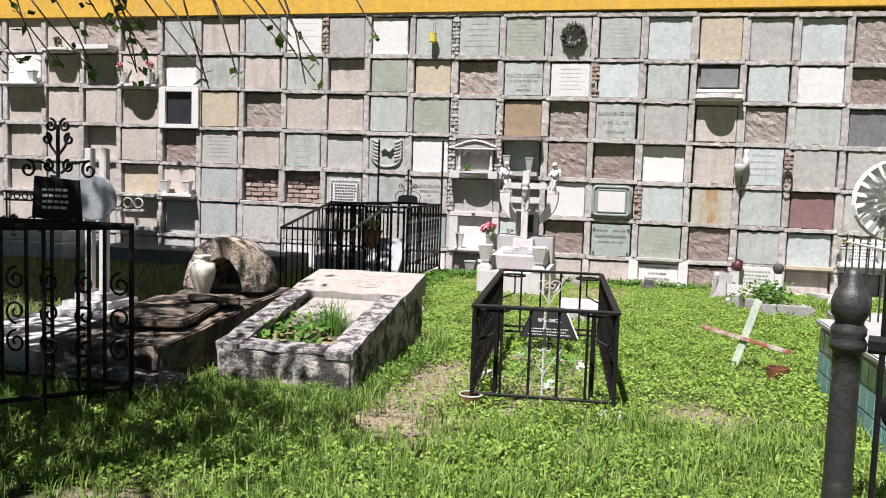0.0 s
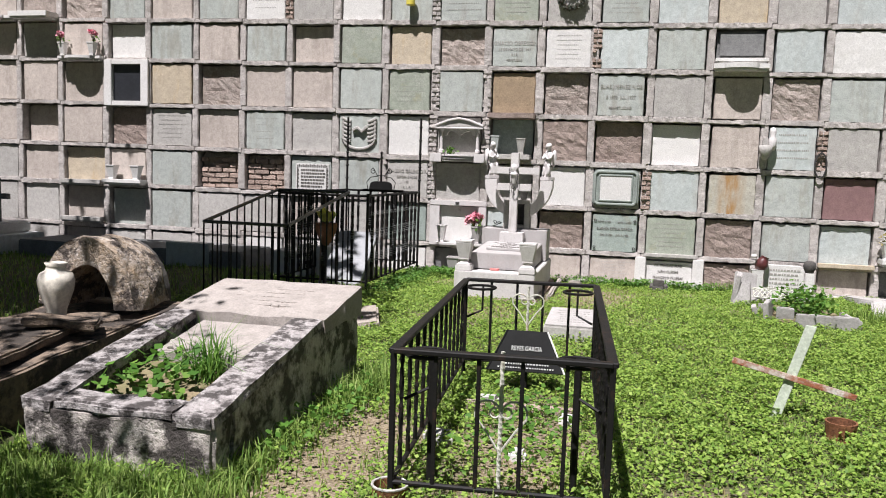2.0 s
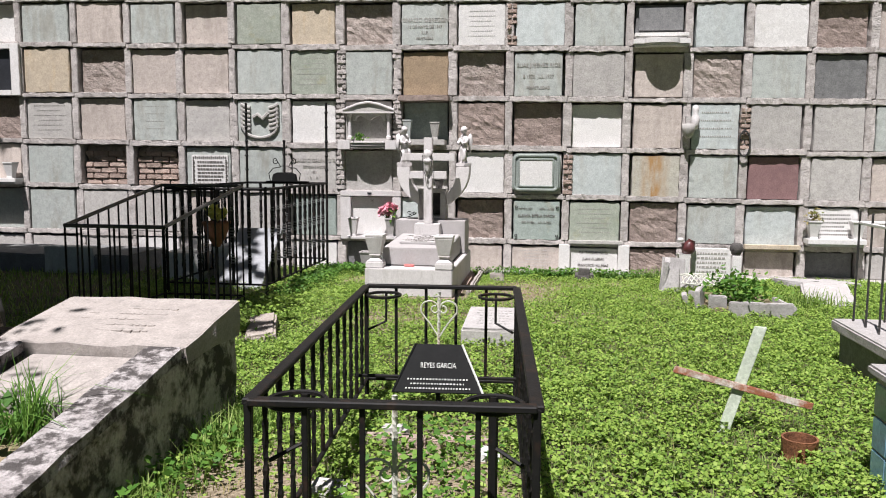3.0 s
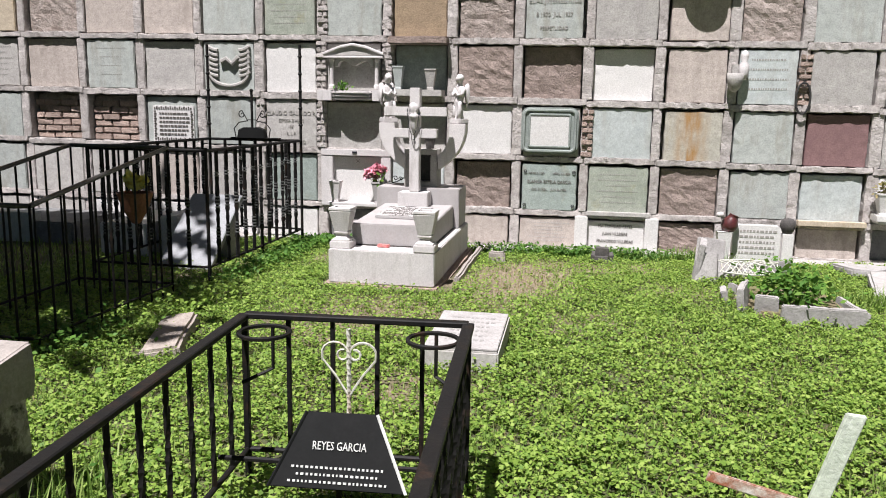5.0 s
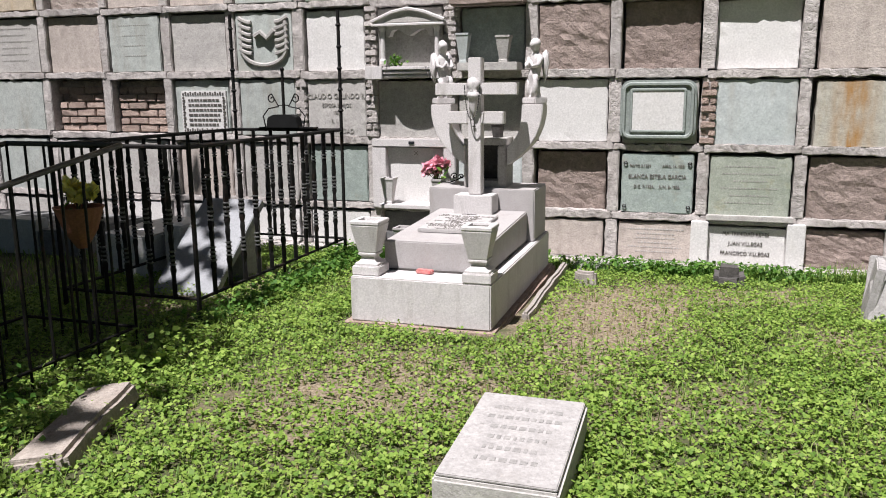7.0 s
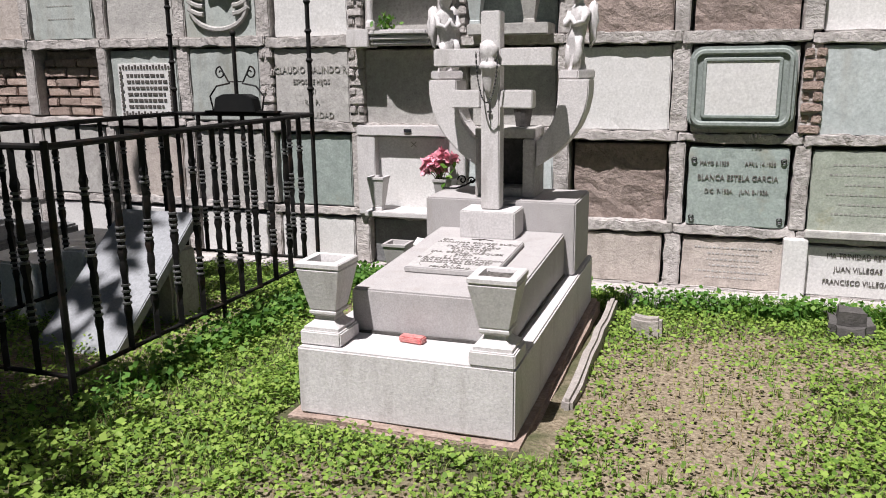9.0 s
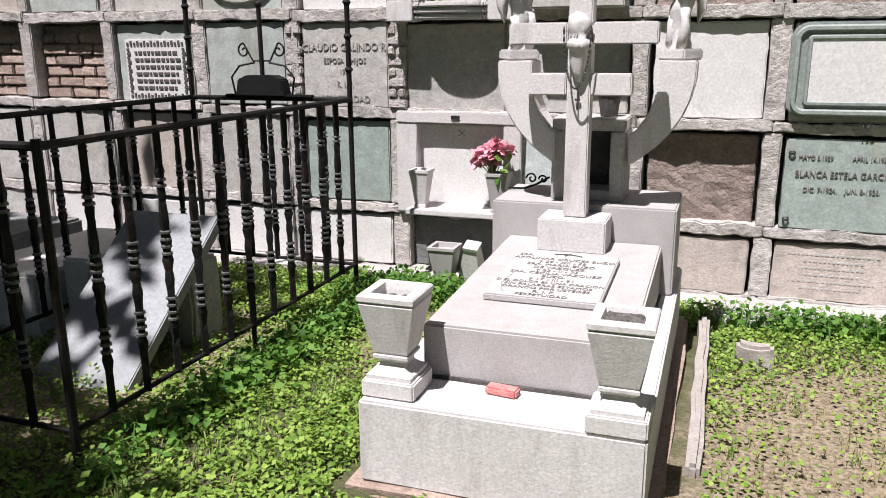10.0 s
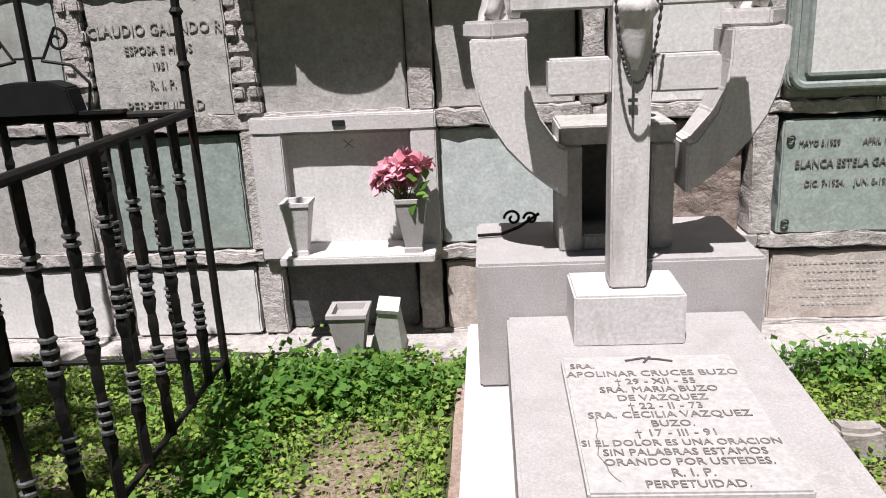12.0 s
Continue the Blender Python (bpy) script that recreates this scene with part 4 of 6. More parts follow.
# ---- the white monument ----
mon = thing("grave_monument", (-1.425, 10.82, -0.07), "white painted grave monument with a double cross, urns and inscribed slab", "grave monument")
part("plinth", rough_box(-1.96, -0.90, 10.77, 12.95, -0.22, -0.062, 6, 0.014, 0.02, size=9), PLINTH, mon, "earth-stained concrete plinth")
part("base", box(-1.895, -0.95, 10.83, 12.85, -0.06, 0.238, 0.008), WHITE, mon)
part("tier", prism([(11.09, 0.239), (12.305, 0.239), (12.305, 0.482), (11.09, 0.436)], "x", -1.755, -1.03, 0.008), TERRAZZO, mon, "speckled white terrazzo block")
slope = math.degrees(math.atan2(0.046, 1.215))
SLAB_AT = pose(-1.40, 11.67, 0.459, slope)
slab_bm = box(-0.22, 0.22, -0.295, 0.295, 0, 0.028, 0.005)
bmesh.ops.transform(slab_bm, matrix=SLAB_AT, verts=slab_bm.verts[:])
plaque = part("plaque", slab_bm, material("white inscribed slab", (0.475, 0.45, 0.44), (0.43, 0.41, 0.40), rough=0.7, scale=4, bump=0.15, stain=(0.30, 0.27, 0.25), stain_amount=0.35, stain_scale=7, worn=0.05), mon, "white slab with incised lettering")
TEXT = (("SRA.", 0.040, -0.17, 0.285), ("APOLINAR CRUCES BUZO", 0.044, 0.0, 0.235), ("\u2020 29 - XII - 55", 0.042, 0.0, 0.188), ("SRA. MARIA BUZO", 0.042, 0.0, 0.142), ("DE VAZQUEZ", 0.042, 0.0, 0.096),
        ("\u2020 22 - II - 73", 0.042, 0.0, 0.052), ("SRA. CECILIA VAZQUEZ", 0.042, 0.0, 0.008), ("BUZO.", 0.040, 0.0, -0.036), ("\u2020 17 - III - 91", 0.042, 0.0, -0.080), ("SI EL DOLOR ES UNA ORACION", 0.036, 0.0, -0.124),
        ("SIN PALABRAS ESTAMOS", 0.038, 0.0, -0.165), ("ORANDO POR USTEDES.", 0.038, 0.0, -0.206), ("R. I. P.", 0.042, 0.0, -0.250), ("PERPETUIDAD.", 0.038, 0.0, -0.294))
for text, size, dx, dy in TEXT:
    letters(text, size * 0.9, LETTER_INCISED, plaque, SLAB_AT @ pose(dx, dy * 0.87 - 0.012, 0.0285), squeeze=0.92)
bm = tube([SLAB_AT @ Vector(p) for p in ((-0.055, 0.262, 0.029), (-0.01, 0.275, 0.029), (0.03, 0.268, 0.029), (0.065, 0.255, 0.029))], 0.004, 4)
tube([SLAB_AT @ Vector(p) for p in ((-0.01, 0.25, 0.029), (0.012, 0.283, 0.029))], 0.004, 4, bm)
part("lettering", bm, LETTER_DARK, plaque)


def crack(points, seed, parent, lift=0.0):
    """A thin dark crack that wanders over a flat face of the slab."""
    rg_ = np.random.default_rng(seed)
    pts = []
    for (xa, ya), (xb, yb) in zip(points, points[1:]):
        for f in np.linspace(0, 1, 7)[:-1]:
            pts.append(SLAB_AT @ Vector((xa + (xb - xa) * f + rg_.normal(0, 0.004), ya + (yb - ya) * f + rg_.normal(0, 0.004), lift)))
    part("crack", tube(pts, 0.0016, 4), LETTER_INCISED, parent)


crack(((-0.17, -0.02), (-0.18, -0.16), (-0.15, -0.28)), 1, plaque, 0.028)
crack(((0.12, -0.30), (0.15, -0.42), (0.13, -0.50)), 2, mon, -0.004)
crack(((0.225, 0.16), (0.30, 0.15), (0.36, 0.155)), 3, mon, -0.004)
crack(((-0.30, 0.22), (-0.28, 0.10), (-0.31, 0.0)), 4, mon, -0.004)
part("grime", rough_box(-1.72, -1.06, 11.074, 11.092, 0.237, 0.250, 6, 0.006, 0.002, 3, 30), HOLLOW, mon, "dark moss along the foot of the block")
part("grime", rough_box(-1.032, -1.018, 11.12, 12.30, 0.237, 0.250, 6, 0.006, 0.002, 4, 30), HOLLOW, mon, "dark moss along the foot of the block")
part("cross_block", box(-1.57, -1.262, 12.085, 12.30, 0.470, 0.622, 0.006), WHITE, mon)
part("pedestal", box(-1.845, -0.973, 12.31, 12.80, 0.239, 0.650, 0.008), TERRAZZO, mon, "speckled white terrazzo pedestal")
cross = part("cross", box(-1.465, -1.363, 12.14, 12.24, 0.623, 1.665, 0.006), WHITE, mon, "white double-barred cross")
for xa, xb, za, zb in ((-1.727, -1.468, 1.384, 1.477), (-1.360, -1.087, 1.384, 1.477), (-1.632, -1.468, 1.167, 1.262), (-1.360, -1.187, 1.167, 1.262)):
    part("crossbar", box(xa, xb, 12.135, 12.235, za, zb, 0.006), WHITE, cross)
# plain carved ornament and a string of beads where the bars meet
bm = lathe([(0.008, 0), (0.022, 0.03), (0.034, 0.08), (0.042, 0.125), (0.056, 0.14), (0.05, 0.165), (0.034, 0.175), (0.045, 0.20), (0.05, 0.235), (0.04, 0.262), (0.015, 0.275)], -1.414, 12.115, 1.235, 20)
for v in bm.verts:
    v.co += noise.noise_vector(v.co * 34) * 0.013
    v.co.y = 12.134 - (12.134 - v.co.y) * 0.85 if v.co.y < 12.134 else 12.134
part("ornament", bm, WHITE, cross, "worn white carved ornament", smooth=True)
strand = []
for k in range(137):
    f = k / 136
    strand.append((-1.414 + 0.058 * math.cos(math.pi * f) * (1 - 0.15 * math.sin(math.pi * f)), 12.072, 1.46 - 0.26 * math.sin(math.pi * f) ** 0.8))
bm = tube(strand, 0.0034, 6)
for v in bm.verts:
    f = min(range(137), key=lambda i: (Vector(strand[i]) - v.co).length_squared)
    v.co = Vector(strand[f]) + (v.co - Vector(strand[f])) * (0.5 + 1.0 * abs(math.sin(f * math.pi / 4)))
beads = part("bead_string", bm, IRON_WORN, cross, "dark string of beads")
part("pendant", prism([(-1.4165, 1.198), (-1.4115, 1.198), (-1.4115, 1.155), (-1.402, 1.155), (-1.402, 1.146), (-1.4115, 1.146), (-1.4115, 1.105), (-1.4165, 1.105), (-1.4165, 1.146), (-1.426, 1.146), (-1.426, 1.155), (-1.4165, 1.155)], "y", 12.124, 12.132), IRON_WORN, cross, "small dark cross on the beads")
# two horns that curve up from the hollow block
for s in (-1, 1):
    out = [(0.455, 1.312), (0.452, 1.22), (0.435, 1.14), (0.405, 1.065), (0.36, 0.995), (0.30, 0.93), (0.235, 0.875), (0.175, 0.835), (0.175, 0.985), (0.20, 0.995), (0.255, 1.075), (0.278, 1.14), (0.288, 1.22), (0.29, 1.312)]
    pts = [(-1.385 + s * u, w) for u, w in out]
    part("horn", prism(pts, "y", 12.365, 12.565, 0.006), WHITE, mon, "white curved stone horn")
part("hollow_block", box(-1.58, -1.51, 12.42, 12.68, 0.649, 0.985, 0.006), MAT["c"], mon, "grey stone block with a hollow front")
part("hollow_block", box(-1.30, -1.23, 12.42, 12.68, 0.649, 0.985, 0.006), MAT["c"], mon)
part("hollow_block", box(-1.58, -1.23, 12.42, 12.68, 0.987, 1.045, 0.006), MAT["c"], mon)
part("hollow_block", box(-1.508, -1.302, 12.43, 12.67, 0.649, 0.70, 0.006), MAT["c"], mon)
# the shade inside the opening is put into this back's dark colour
part("hollow_block", box(-1.508, -1.302, 12.60, 12.67, 0.702, 0.985, 0), HOLLOW, mon, "back of the hollow, coloured dark as its shade")
bm = bmesh.new()
for cx, r in ((-1.72, 0.03), (-1.66, 0.024)):
    tube([(x, 12.62, z) for x, z in scroll(cx, 0.70 + r * 0.4, r, 1.2, math.pi, -1)], 0.005, 5, bm)
tube([(-1.84, 12.6, 0.66), (-1.76, 12.61, 0.66), (-1.70, 12.62, 0.68), (-1.63, 12.64, 0.72)], 0.006, 5, bm)
lone("iron_scroll", bm, IRON, "bent piece of scrolled iron lying on the monument", "ironwork")
pot = thing("flower_pot", (-1.33, 12.55, 1.046), "small dark clay pot on the monument", "pot")
part("body", lathe([(0.04, 0), (0.055, 0.10), (0.06, 0.10), (0.06, 0.12), (0.05, 0.12), (0.045, 0.03)], -1.33, 12.55, 1.046, 14), HOLLOW, pot)


def angel(x, y, z, turn, lean):
    """A small worn statue: one plain mesh."""
    bm = box(-0.075, 0.075, -0.07, 0.07, 0, 0.05, 0.008)
    spine = [(0.0, 0.0, 0.05, 0.055, 0.05), (0.01, 0.0, 0.09, 0.05, 0.045), (0.018, -0.004, 0.15, 0.05, 0.04), (0.012, -0.006, 0.21, 0.055, 0.045), (0.0, -0.002, 0.26, 0.050, 0.042), (-0.008, 0.004, 0.31, 0.055, 0.04),
             (-0.010, 0.008, 0.355, 0.060, 0.038), (-0.008, 0.006, 0.385, 0.032, 0.028), (-0.008, -0.002, 0.405, 0.024, 0.024), (-0.010, -0.012, 0.425, 0.034, 0.036), (-0.012, -0.015, 0.455, 0.040, 0.042), (-0.012, -0.010, 0.485, 0.032, 0.034), (-0.012, -0.006, 0.50, 0.012, 0.014)]
    own, rings = bmesh.new(), []
    for sx, sy, sz, rx, ry in spine:
        rings.append([own.verts.new((lean * sx + rx * math.cos(a), sy + ry * math.sin(a), sz)) for a in np.linspace(0, 2 * math.pi, 17)[:-1]])
    for p, q in zip(rings, rings[1:]):
        for k in range(16):
            own.faces.new((p[k], p[(k + 1) % 16], q[(k + 1) % 16], q[k]))
    own.faces.new(rings[-1])
    merge(bm, own)
    for s in (-1, 1):
        tube([(s * 0.052, 0.0, 0.35), (s * 0.066, -0.03, 0.30), (s * 0.03, -0.055, 0.285), (-s * 0.005, -0.055, 0.33)], 0.019, 7, bm, taper=0.7)
        prism([(s * 0.015, 0.36), (s * 0.055, 0.415), (s * 0.09, 0.39), (s * 0.10, 0.31), (s * 0.085, 0.22), (s * 0.055, 0.16), (s * 0.04, 0.24)], "y", 0.035, 0.06, 0.008, bm)
    tube([(0.035, -0.03, 0.22), (0.05, -0.045, 0.14), (0.03, -0.04, 0.055)], 0.024, 7, bm)
    tube([(-0.035, -0.02, 0.20), (-0.025, -0.04, 0.12), (-0.04, -0.03, 0.055)], 0.022, 7, bm)
    bmesh.ops.subdivide_edges(bm, edges=[e for e in bm.edges if e.calc_length() > 0.03], cuts=1, use_grid_fill=True)
    for v in bm.verts:
        if v.co.z > 0.052:
            v.co += noise.noise_vector(v.co * 30 + Vector((x, 0, 0))) * 0.009 + noise.noise_vector(v.co * 75) * 0.004
    bmesh.ops.transform(bm, matrix=pose(x, y, z, 0, 0, turn), verts=bm.verts[:])
    ob = lone("statue", bm, WHITE, "small white stone statue standing on the monument's horn", "statue", "statues on the monument", smooth=True)
    for face_ in ob.data.polygons:
        face_.use_smooth = face_.center.z > z + 0.06
    return ob


angel(-1.762, 12.465, 1.313, 40, 1)
angel(-1.012, 12.465, 1.313, -35, -1)


URNSOIL = material("crumbly grey soil", (0.30, 0.275, 0.255), (0.09, 0.08, 0.07), scale=22, fine=90, bump=1.0)


def urn(x, y, level):
    e = thing("urn", (x, y, 0.239), "white square stone urn filled with dry soil", "urn", "urns on the monument", local=True)
    part("foot", box(-0.094, 0.094, -0.094, 0.094, 0, 0.062, 0.006), WHITE, e)
    part("stem", lathe([(0.080, 0.063), (0.080, 0.076), (0.060, 0.088), (0.046, 0.102), (0.044, 0.116), (0.056, 0.126), (0.062, 0.132), (0.062, 0.142), (0.055, 0.146)], 0, 0, 0, square=True), WHITE, e)
    part("body", lathe([(0.056, 0.147), (0.060, 0.152), (0.096, 0.325), (0.092, 0.332), (0.099, 0.338), (0.099, 0.354), (0.094, 0.360), (0.064, 0.360), (0.060, 0.340), (0.056, 0.30)], 0, 0, 0, square=True), WHITE, e)
    fill = rough_box(-0.059, 0.059, -0.059, 0.059, level - 0.02, level, 4, 0.008, 0.004, x, 45)
    part("soil", fill, URNSOIL, e, "dry crumbly soil")
    return e


urn(-1.80, 10.955, 0.322)
urn(-1.045, 10.925, 0.345)
packet = rough_box(-1.50, -1.39, 11.0, 11.05, 0.239, 0.268, 2, 0.004, 0.006)
bmesh.ops.rotate(packet, cent=(-1.445, 11.02, 0.25), matrix=Matrix.Rotation(radians(-6), 3, "Z"), verts=packet.verts[:])
lone("paper_packet", packet, REDPAPER, "small crumpled red packet lying on the monument's base", "packet")
side = thing("stone_edging", (-0.80, 12.0, -0.1), "worn pale stone edging beside the monument", "edging")
part("stone", rough_box(-0.845, -0.79, 11.25, 12.9, -0.22, -0.035, 6, 0.014, 0.018), PALE, side)
v1 = square_vase((-2.45, 13.34, -0.165), 0.29, 0.085, TERRAZZO, "white square stone vase standing by the wall", "vases by the wall")
v2 = square_vase((-2.29, 13.33, -0.165), 0.30, 0.08, MAT["w"], "white square stone vase lying tipped against the wall", "vases by the wall")
v2.matrix_basis = pose(-2.27, 13.36, 0.135, 200, 6, 0)


# ---- iron railings ----
def twisted_bar(h, r=0.010, turns=3.0, knuckles=()):
    n = 26
    own = bmesh.new()
    rings = []
    for i in range(n):
        f = i / (n - 1)
        a0 = 2 * math.pi * turns * min(1, max(0, (f - 0.15) / 0.7))
        rr = r * (1.0 + 0.22 * math.sin(f * math.pi * 22) * (1 if 0.15 < f < 0.85 else 0))
        rings.append([own.verts.new((rr * 1.25 * math.cos(a0 + k * math.pi / 2), rr * 1.25 * math.sin(a0 + k * math.pi / 2), h * f)) for k in range(4)])
    for a, b in zip(rings, rings[1:]):
        for k in range(4):
            own.faces.new((a[k], a[(k + 1) % 4], b[(k + 1) % 4], b[k]))
    plain_faces = len(own.faces)
    for z in knuckles:
        lathe([(r * 1.15, -0.007), (r * 1.5, -0.004), (r * 1.5, 0.004), (r * 1.15, 0.007)], 0, 0, z, 8, own)
    own.faces.ensure_lookup_table()
    for face_ in own.faces[plain_faces:]:
        face_.material_index = 1
    me = finish("bar", own, IRON)
    if knuckles:
        me.materials.append(RING_IRON)
    return me


def railing(e, a, b, z_top, z_low, count, bar, bar_z, rail=0.016, flat=False, mat=None):
    """One side: two rails and its bars, between the corners a and b (x, y, ground)."""
    mat = mat or IRON
    va, vb = Vector((a[0], a[1])), Vector((b[0], b[1]))
    for z, rr in ((z_top, rail), (z_low, rail * 0.7)):
        if flat and z is z_top:
            d = (vb - va).normalized()
            s = Vector((-d.y, d.x)) * 0.022
            own = bmesh.new()
            lo = [own.verts.new((p.x, p.y, z - 0.012)) for p in (va + s, va - s, vb - s, vb + s)]
            hi = [own.verts.new((p.x, p.y, z + 0.010)) for p in (va + s, va - s, vb - s, vb + s)]
            own.faces.new(lo)
            own.faces.new(hi)
            for i in range(4):
                own.faces.new((lo[i], lo[(i + 1) % 4], hi[(i + 1) % 4], hi[i]))
            bmesh.ops.recalc_face_normals(own, faces=own.faces[:])
            bmesh.ops.bevel(own, geom=own.edges[:], offset=0.004, segments=1, affect="EDGES")
            part("rail", own, mat, e)
        else:
            part("rail", tube([(*va, z), (*vb, z)], rr, 8), mat, e)
    o = root_origin(e) or Vector((0, 0, 0))
    for i in range(1, count + 1):
        p = va.lerp(vb, i / (count + 1))
        shared("bar", bar, e, Matrix.Translation(Vector((p.x, p.y, bar_z)) - o))


# railing beside the monument
A = thing("grave_railing", (-3.45, 11.8, -0.1), "black wrought iron grave railing with twisted bars", "railing")
bar_a = twisted_bar(1.02, 0.0155, 4, (0.24, 0.27, 0.30, 0.33, 0.52, 0.55, 0.58, 0.61, 0.80, 0.825))
AX0, AX1, AY0, AY1 = -4.02, -2.91, 10.62, 12.96
railing(A, (AX1, AY0), (AX1, AY1), 1.075, 0.06, 11, bar_a, 0.05)
railing(A, (AX0, AY0), (AX1, AY0), 1.075, 0.06, 5, bar_a, 0.05)
railing(A, (AX0, AY1), (AX1, AY1), 1.075, 0.06, 5, bar_a, 0.05)
railing(A, (AX0, AY0), (AX0, AY1), 1.075, 0.06, 11, bar_a, 0.05)
for x, y, top in ((AX1, AY0, 1.09), (AX0, AY0, 1.09), (AX1, AY1, 2.14), (AX0, AY1, 2.14)):
    pt = [(x, y, -0.14), (x, y, 1.1)] + ([(x, y, 1.1 + 0.1 * k) for k in range(1, 10)] + [(x, y, top)] if top > 2 else [])
    bm = tube(pt, 0.017, 6)
    if top > 2:
        for k in range(5):
            lathe([(0.017, -0.015), (0.026, 0), (0.017, 0.015)], x, y, 1.25 + 0.19 * k, 8, bm)
    part("post", bm, IRON, A)
part("post", tube([(AX1, 11.79, -0.12), (AX1, 11.79, 1.07)], 0.014, 6), IRON, A)
sign = part("sign_box", prism([(-3.66, 1.09), (-3.32, 1.09), (-3.34, 1.19), (-3.40, 1.215), (-3.58, 1.215), (-3.64, 1.19)], "y", 12.90, 13.0, 0.006), BLACKSIGN, A, "black metal plate box")
bm = tube([(-3.49, 12.95, 1.21), (-3.49, 12.95, 1.62)], 0.016, 6)
for s in (-1, 1):
    pts = scroll(-3.49 + s * 0.12, 1.36, 0.045, 1.2, math.pi / 2 + (0 if s > 0 else 0), -s)
    tube([(x, 12.95, z) for x, z in pts], 0.006, 5, bm)
    tube([(-3.49, 12.95, 1.30), (-3.49 + s * 0.06, 12.95, 1.30), (-3.49 + s * 0.12, 12.95, 1.405)], 0.006, 5, bm)
    tube([(-3.49 + s * 0.20, 12.95, 1.10), (-3.49 + s * 0.22, 12.95, 1.20), (-3.49 + s * 0.16, 12.95, 1.27), (-3.49 + s * 0.05, 12.95, 1.29)], 0.0065, 5, bm)
bmesh.ops.create_icosphere(bm, subdivisions=2, radius=0.022, matrix=Matrix.Translation((-3.49, 12.95, 1.63)))
part("iron_cross", bm, IRON, A, "small scrolled iron cross")
part("shelf_bar", box(-3.75, -3.15, 12.92, 12.98, 1.083, 1.10), IRON, A)

SLABGREY = material("smooth grey white marble", (0.28, 0.285, 0.295), (0.24, 0.245, 0.255), rough=0.45, scale=2, bump=0.05, worn=0.06)
slabA = thing("leaning_slab", (-3.45, 11.7, -0.1), "smooth grey white grave slab leaning inside the railing", "grave slab")
part("slab", prism([(11.20, -0.10), (11.26, -0.13), (12.05, 0.50), (12.0, 0.545)], "x", -3.76, -3.21, 0.006), SLABGREY, slabA)
part("support", rough_box(-3.70, -3.27, 11.80, 12.05, -0.15, 0.33, 3, 0.01), MAT["c"], slabA)
lone("stone_block", rough_box(-3.98, -3.80, 11.7, 12.5, -0.16, 0.34, 4, 0.01, 0.015), MAT["w"], "white stone block inside the railing", "stone block")
lone("stone_block", rough_box(-4.6, -4.06, 11.6, 12.6, -0.16, 0.26, 4, 0.01, 0.015, 2), MAT["w"], "white painted low grave block beside the railing", "stone block")

# railing in front of it, its rails rising toward the wall
Bt = thing("grave_railing", (-3.35, 9.2, -0.05), "dark iron grave railing with plain bars and sloping top rails", "railing")
BX0, BX1, BY0, BY1 = -3.75, -2.92, 8.40, 10.0
zf, zb = 0.86, 1.13
for (xa, ya, za), (xb, yb, zc) in (((BX1, BY0, zf), (BX1, BY1, zb)), ((BX0, BY0, zf), (BX0, BY1, zb)), ((BX0, BY0, zf), (BX1, BY0, zf)), ((BX0, BY1, zb), (BX1, BY1, zb))):
    part("rail", tube([(xa, ya, za), (xb, yb, zc)], 0.016, 8), IRON_WORN, Bt)
    part("rail", tube([(xa, ya, 0.05), (xb, yb, 0.05)], 0.010, 6), IRON, Bt)
    n = 10 if xa == xb else 6
    for i in range(n + 1):
        f = i / n
        x, y, z = xa + (xb - xa) * f, ya + (yb - ya) * f, za + (zc - za) * f
        part("bar", tube([(x, y, -0.09), (x, y, z)], 0.0085, 5), IRON, Bt)
pot2 = thing("flower_pot", (-3.12, 9.85, 0.45), "terracotta pot with yellow flowers on an iron stand", "pot")
part("stand", tube([(-3.12, 9.85, -0.08), (-3.12, 9.85, 0.56)], 0.012, 6), IRON, pot2)
part("bowl", lathe([(0.03, 0), (0.09, 0.10), (0.13, 0.22), (0.14, 0.24), (0.12, 0.24), (0.08, 0.1)], -3.12, 9.85, 0.55, 16), TERRA, pot2)
bouquet((-3.12, 9.85, 0.76), YELLOWF, 8, 0.10, 0.085, "bunch of yellow and white cloth flowers in a pot", seed=6)

# low cage in the middle of the grass
C = thing("grave_cage", (-0.424, 4.89, 0.0), "low black iron grave railing with flat top rails and pot rings", "railing", turn=3.8, local=True)
cw, cl, ct, cb = 0.44, 2.25, 0.655, 0.10
bar_c = twisted_bar(0.56, 0.0085, 5)
for a, b, n, bar in (((-cw, 0), (-cw, cl), 12, bar_c), ((cw, 0), (cw, cl), 12, bar_c)):
    railing(C, a, b, ct, cb, n, bar, cb, flat=True)
plain = finish("bar", box(-0.0085, 0.0085, -0.0085, 0.0085, 0, 0.56, 0.002), IRON)
for y in (0, cl):
    railing(C, (-cw, y), (cw, y), ct + 0.003, cb, 4, plain, cb, flat=True)
for x in (-cw, cw):
    for y in (0, cl):
        part("leg", box(x - 0.012, x + 0.012, y - 0.012, y + 0.012, -0.02, ct, 0.003), IRON, C)
for x, y in ((-cw + 0.12, 0.12), (cw - 0.13, 0.13), (-cw + 0.12, cl - 0.12), (cw - 0.12, cl - 0.12)):
    part("pot_ring", tube(circle(x, y, ct - 0.03, 0.095, 22), 0.009, 6, closed=True), IRON, C)
    s = -1 if x < 0 else 1
    part("ring_stay", tube([(x, y + 0.095, ct - 0.03), (x, y + 0.09, ct - 0.2), (x + s * 0.10, y + 0.02, ct - 0.24)], 0.008, 5), IRON, C)
part("ring_leg", tube([(-cw + 0.13, 0.2, 0.0), (-cw + 0.13, 0.2, ct - 0.03)], 0.016, 6), IRON, C)
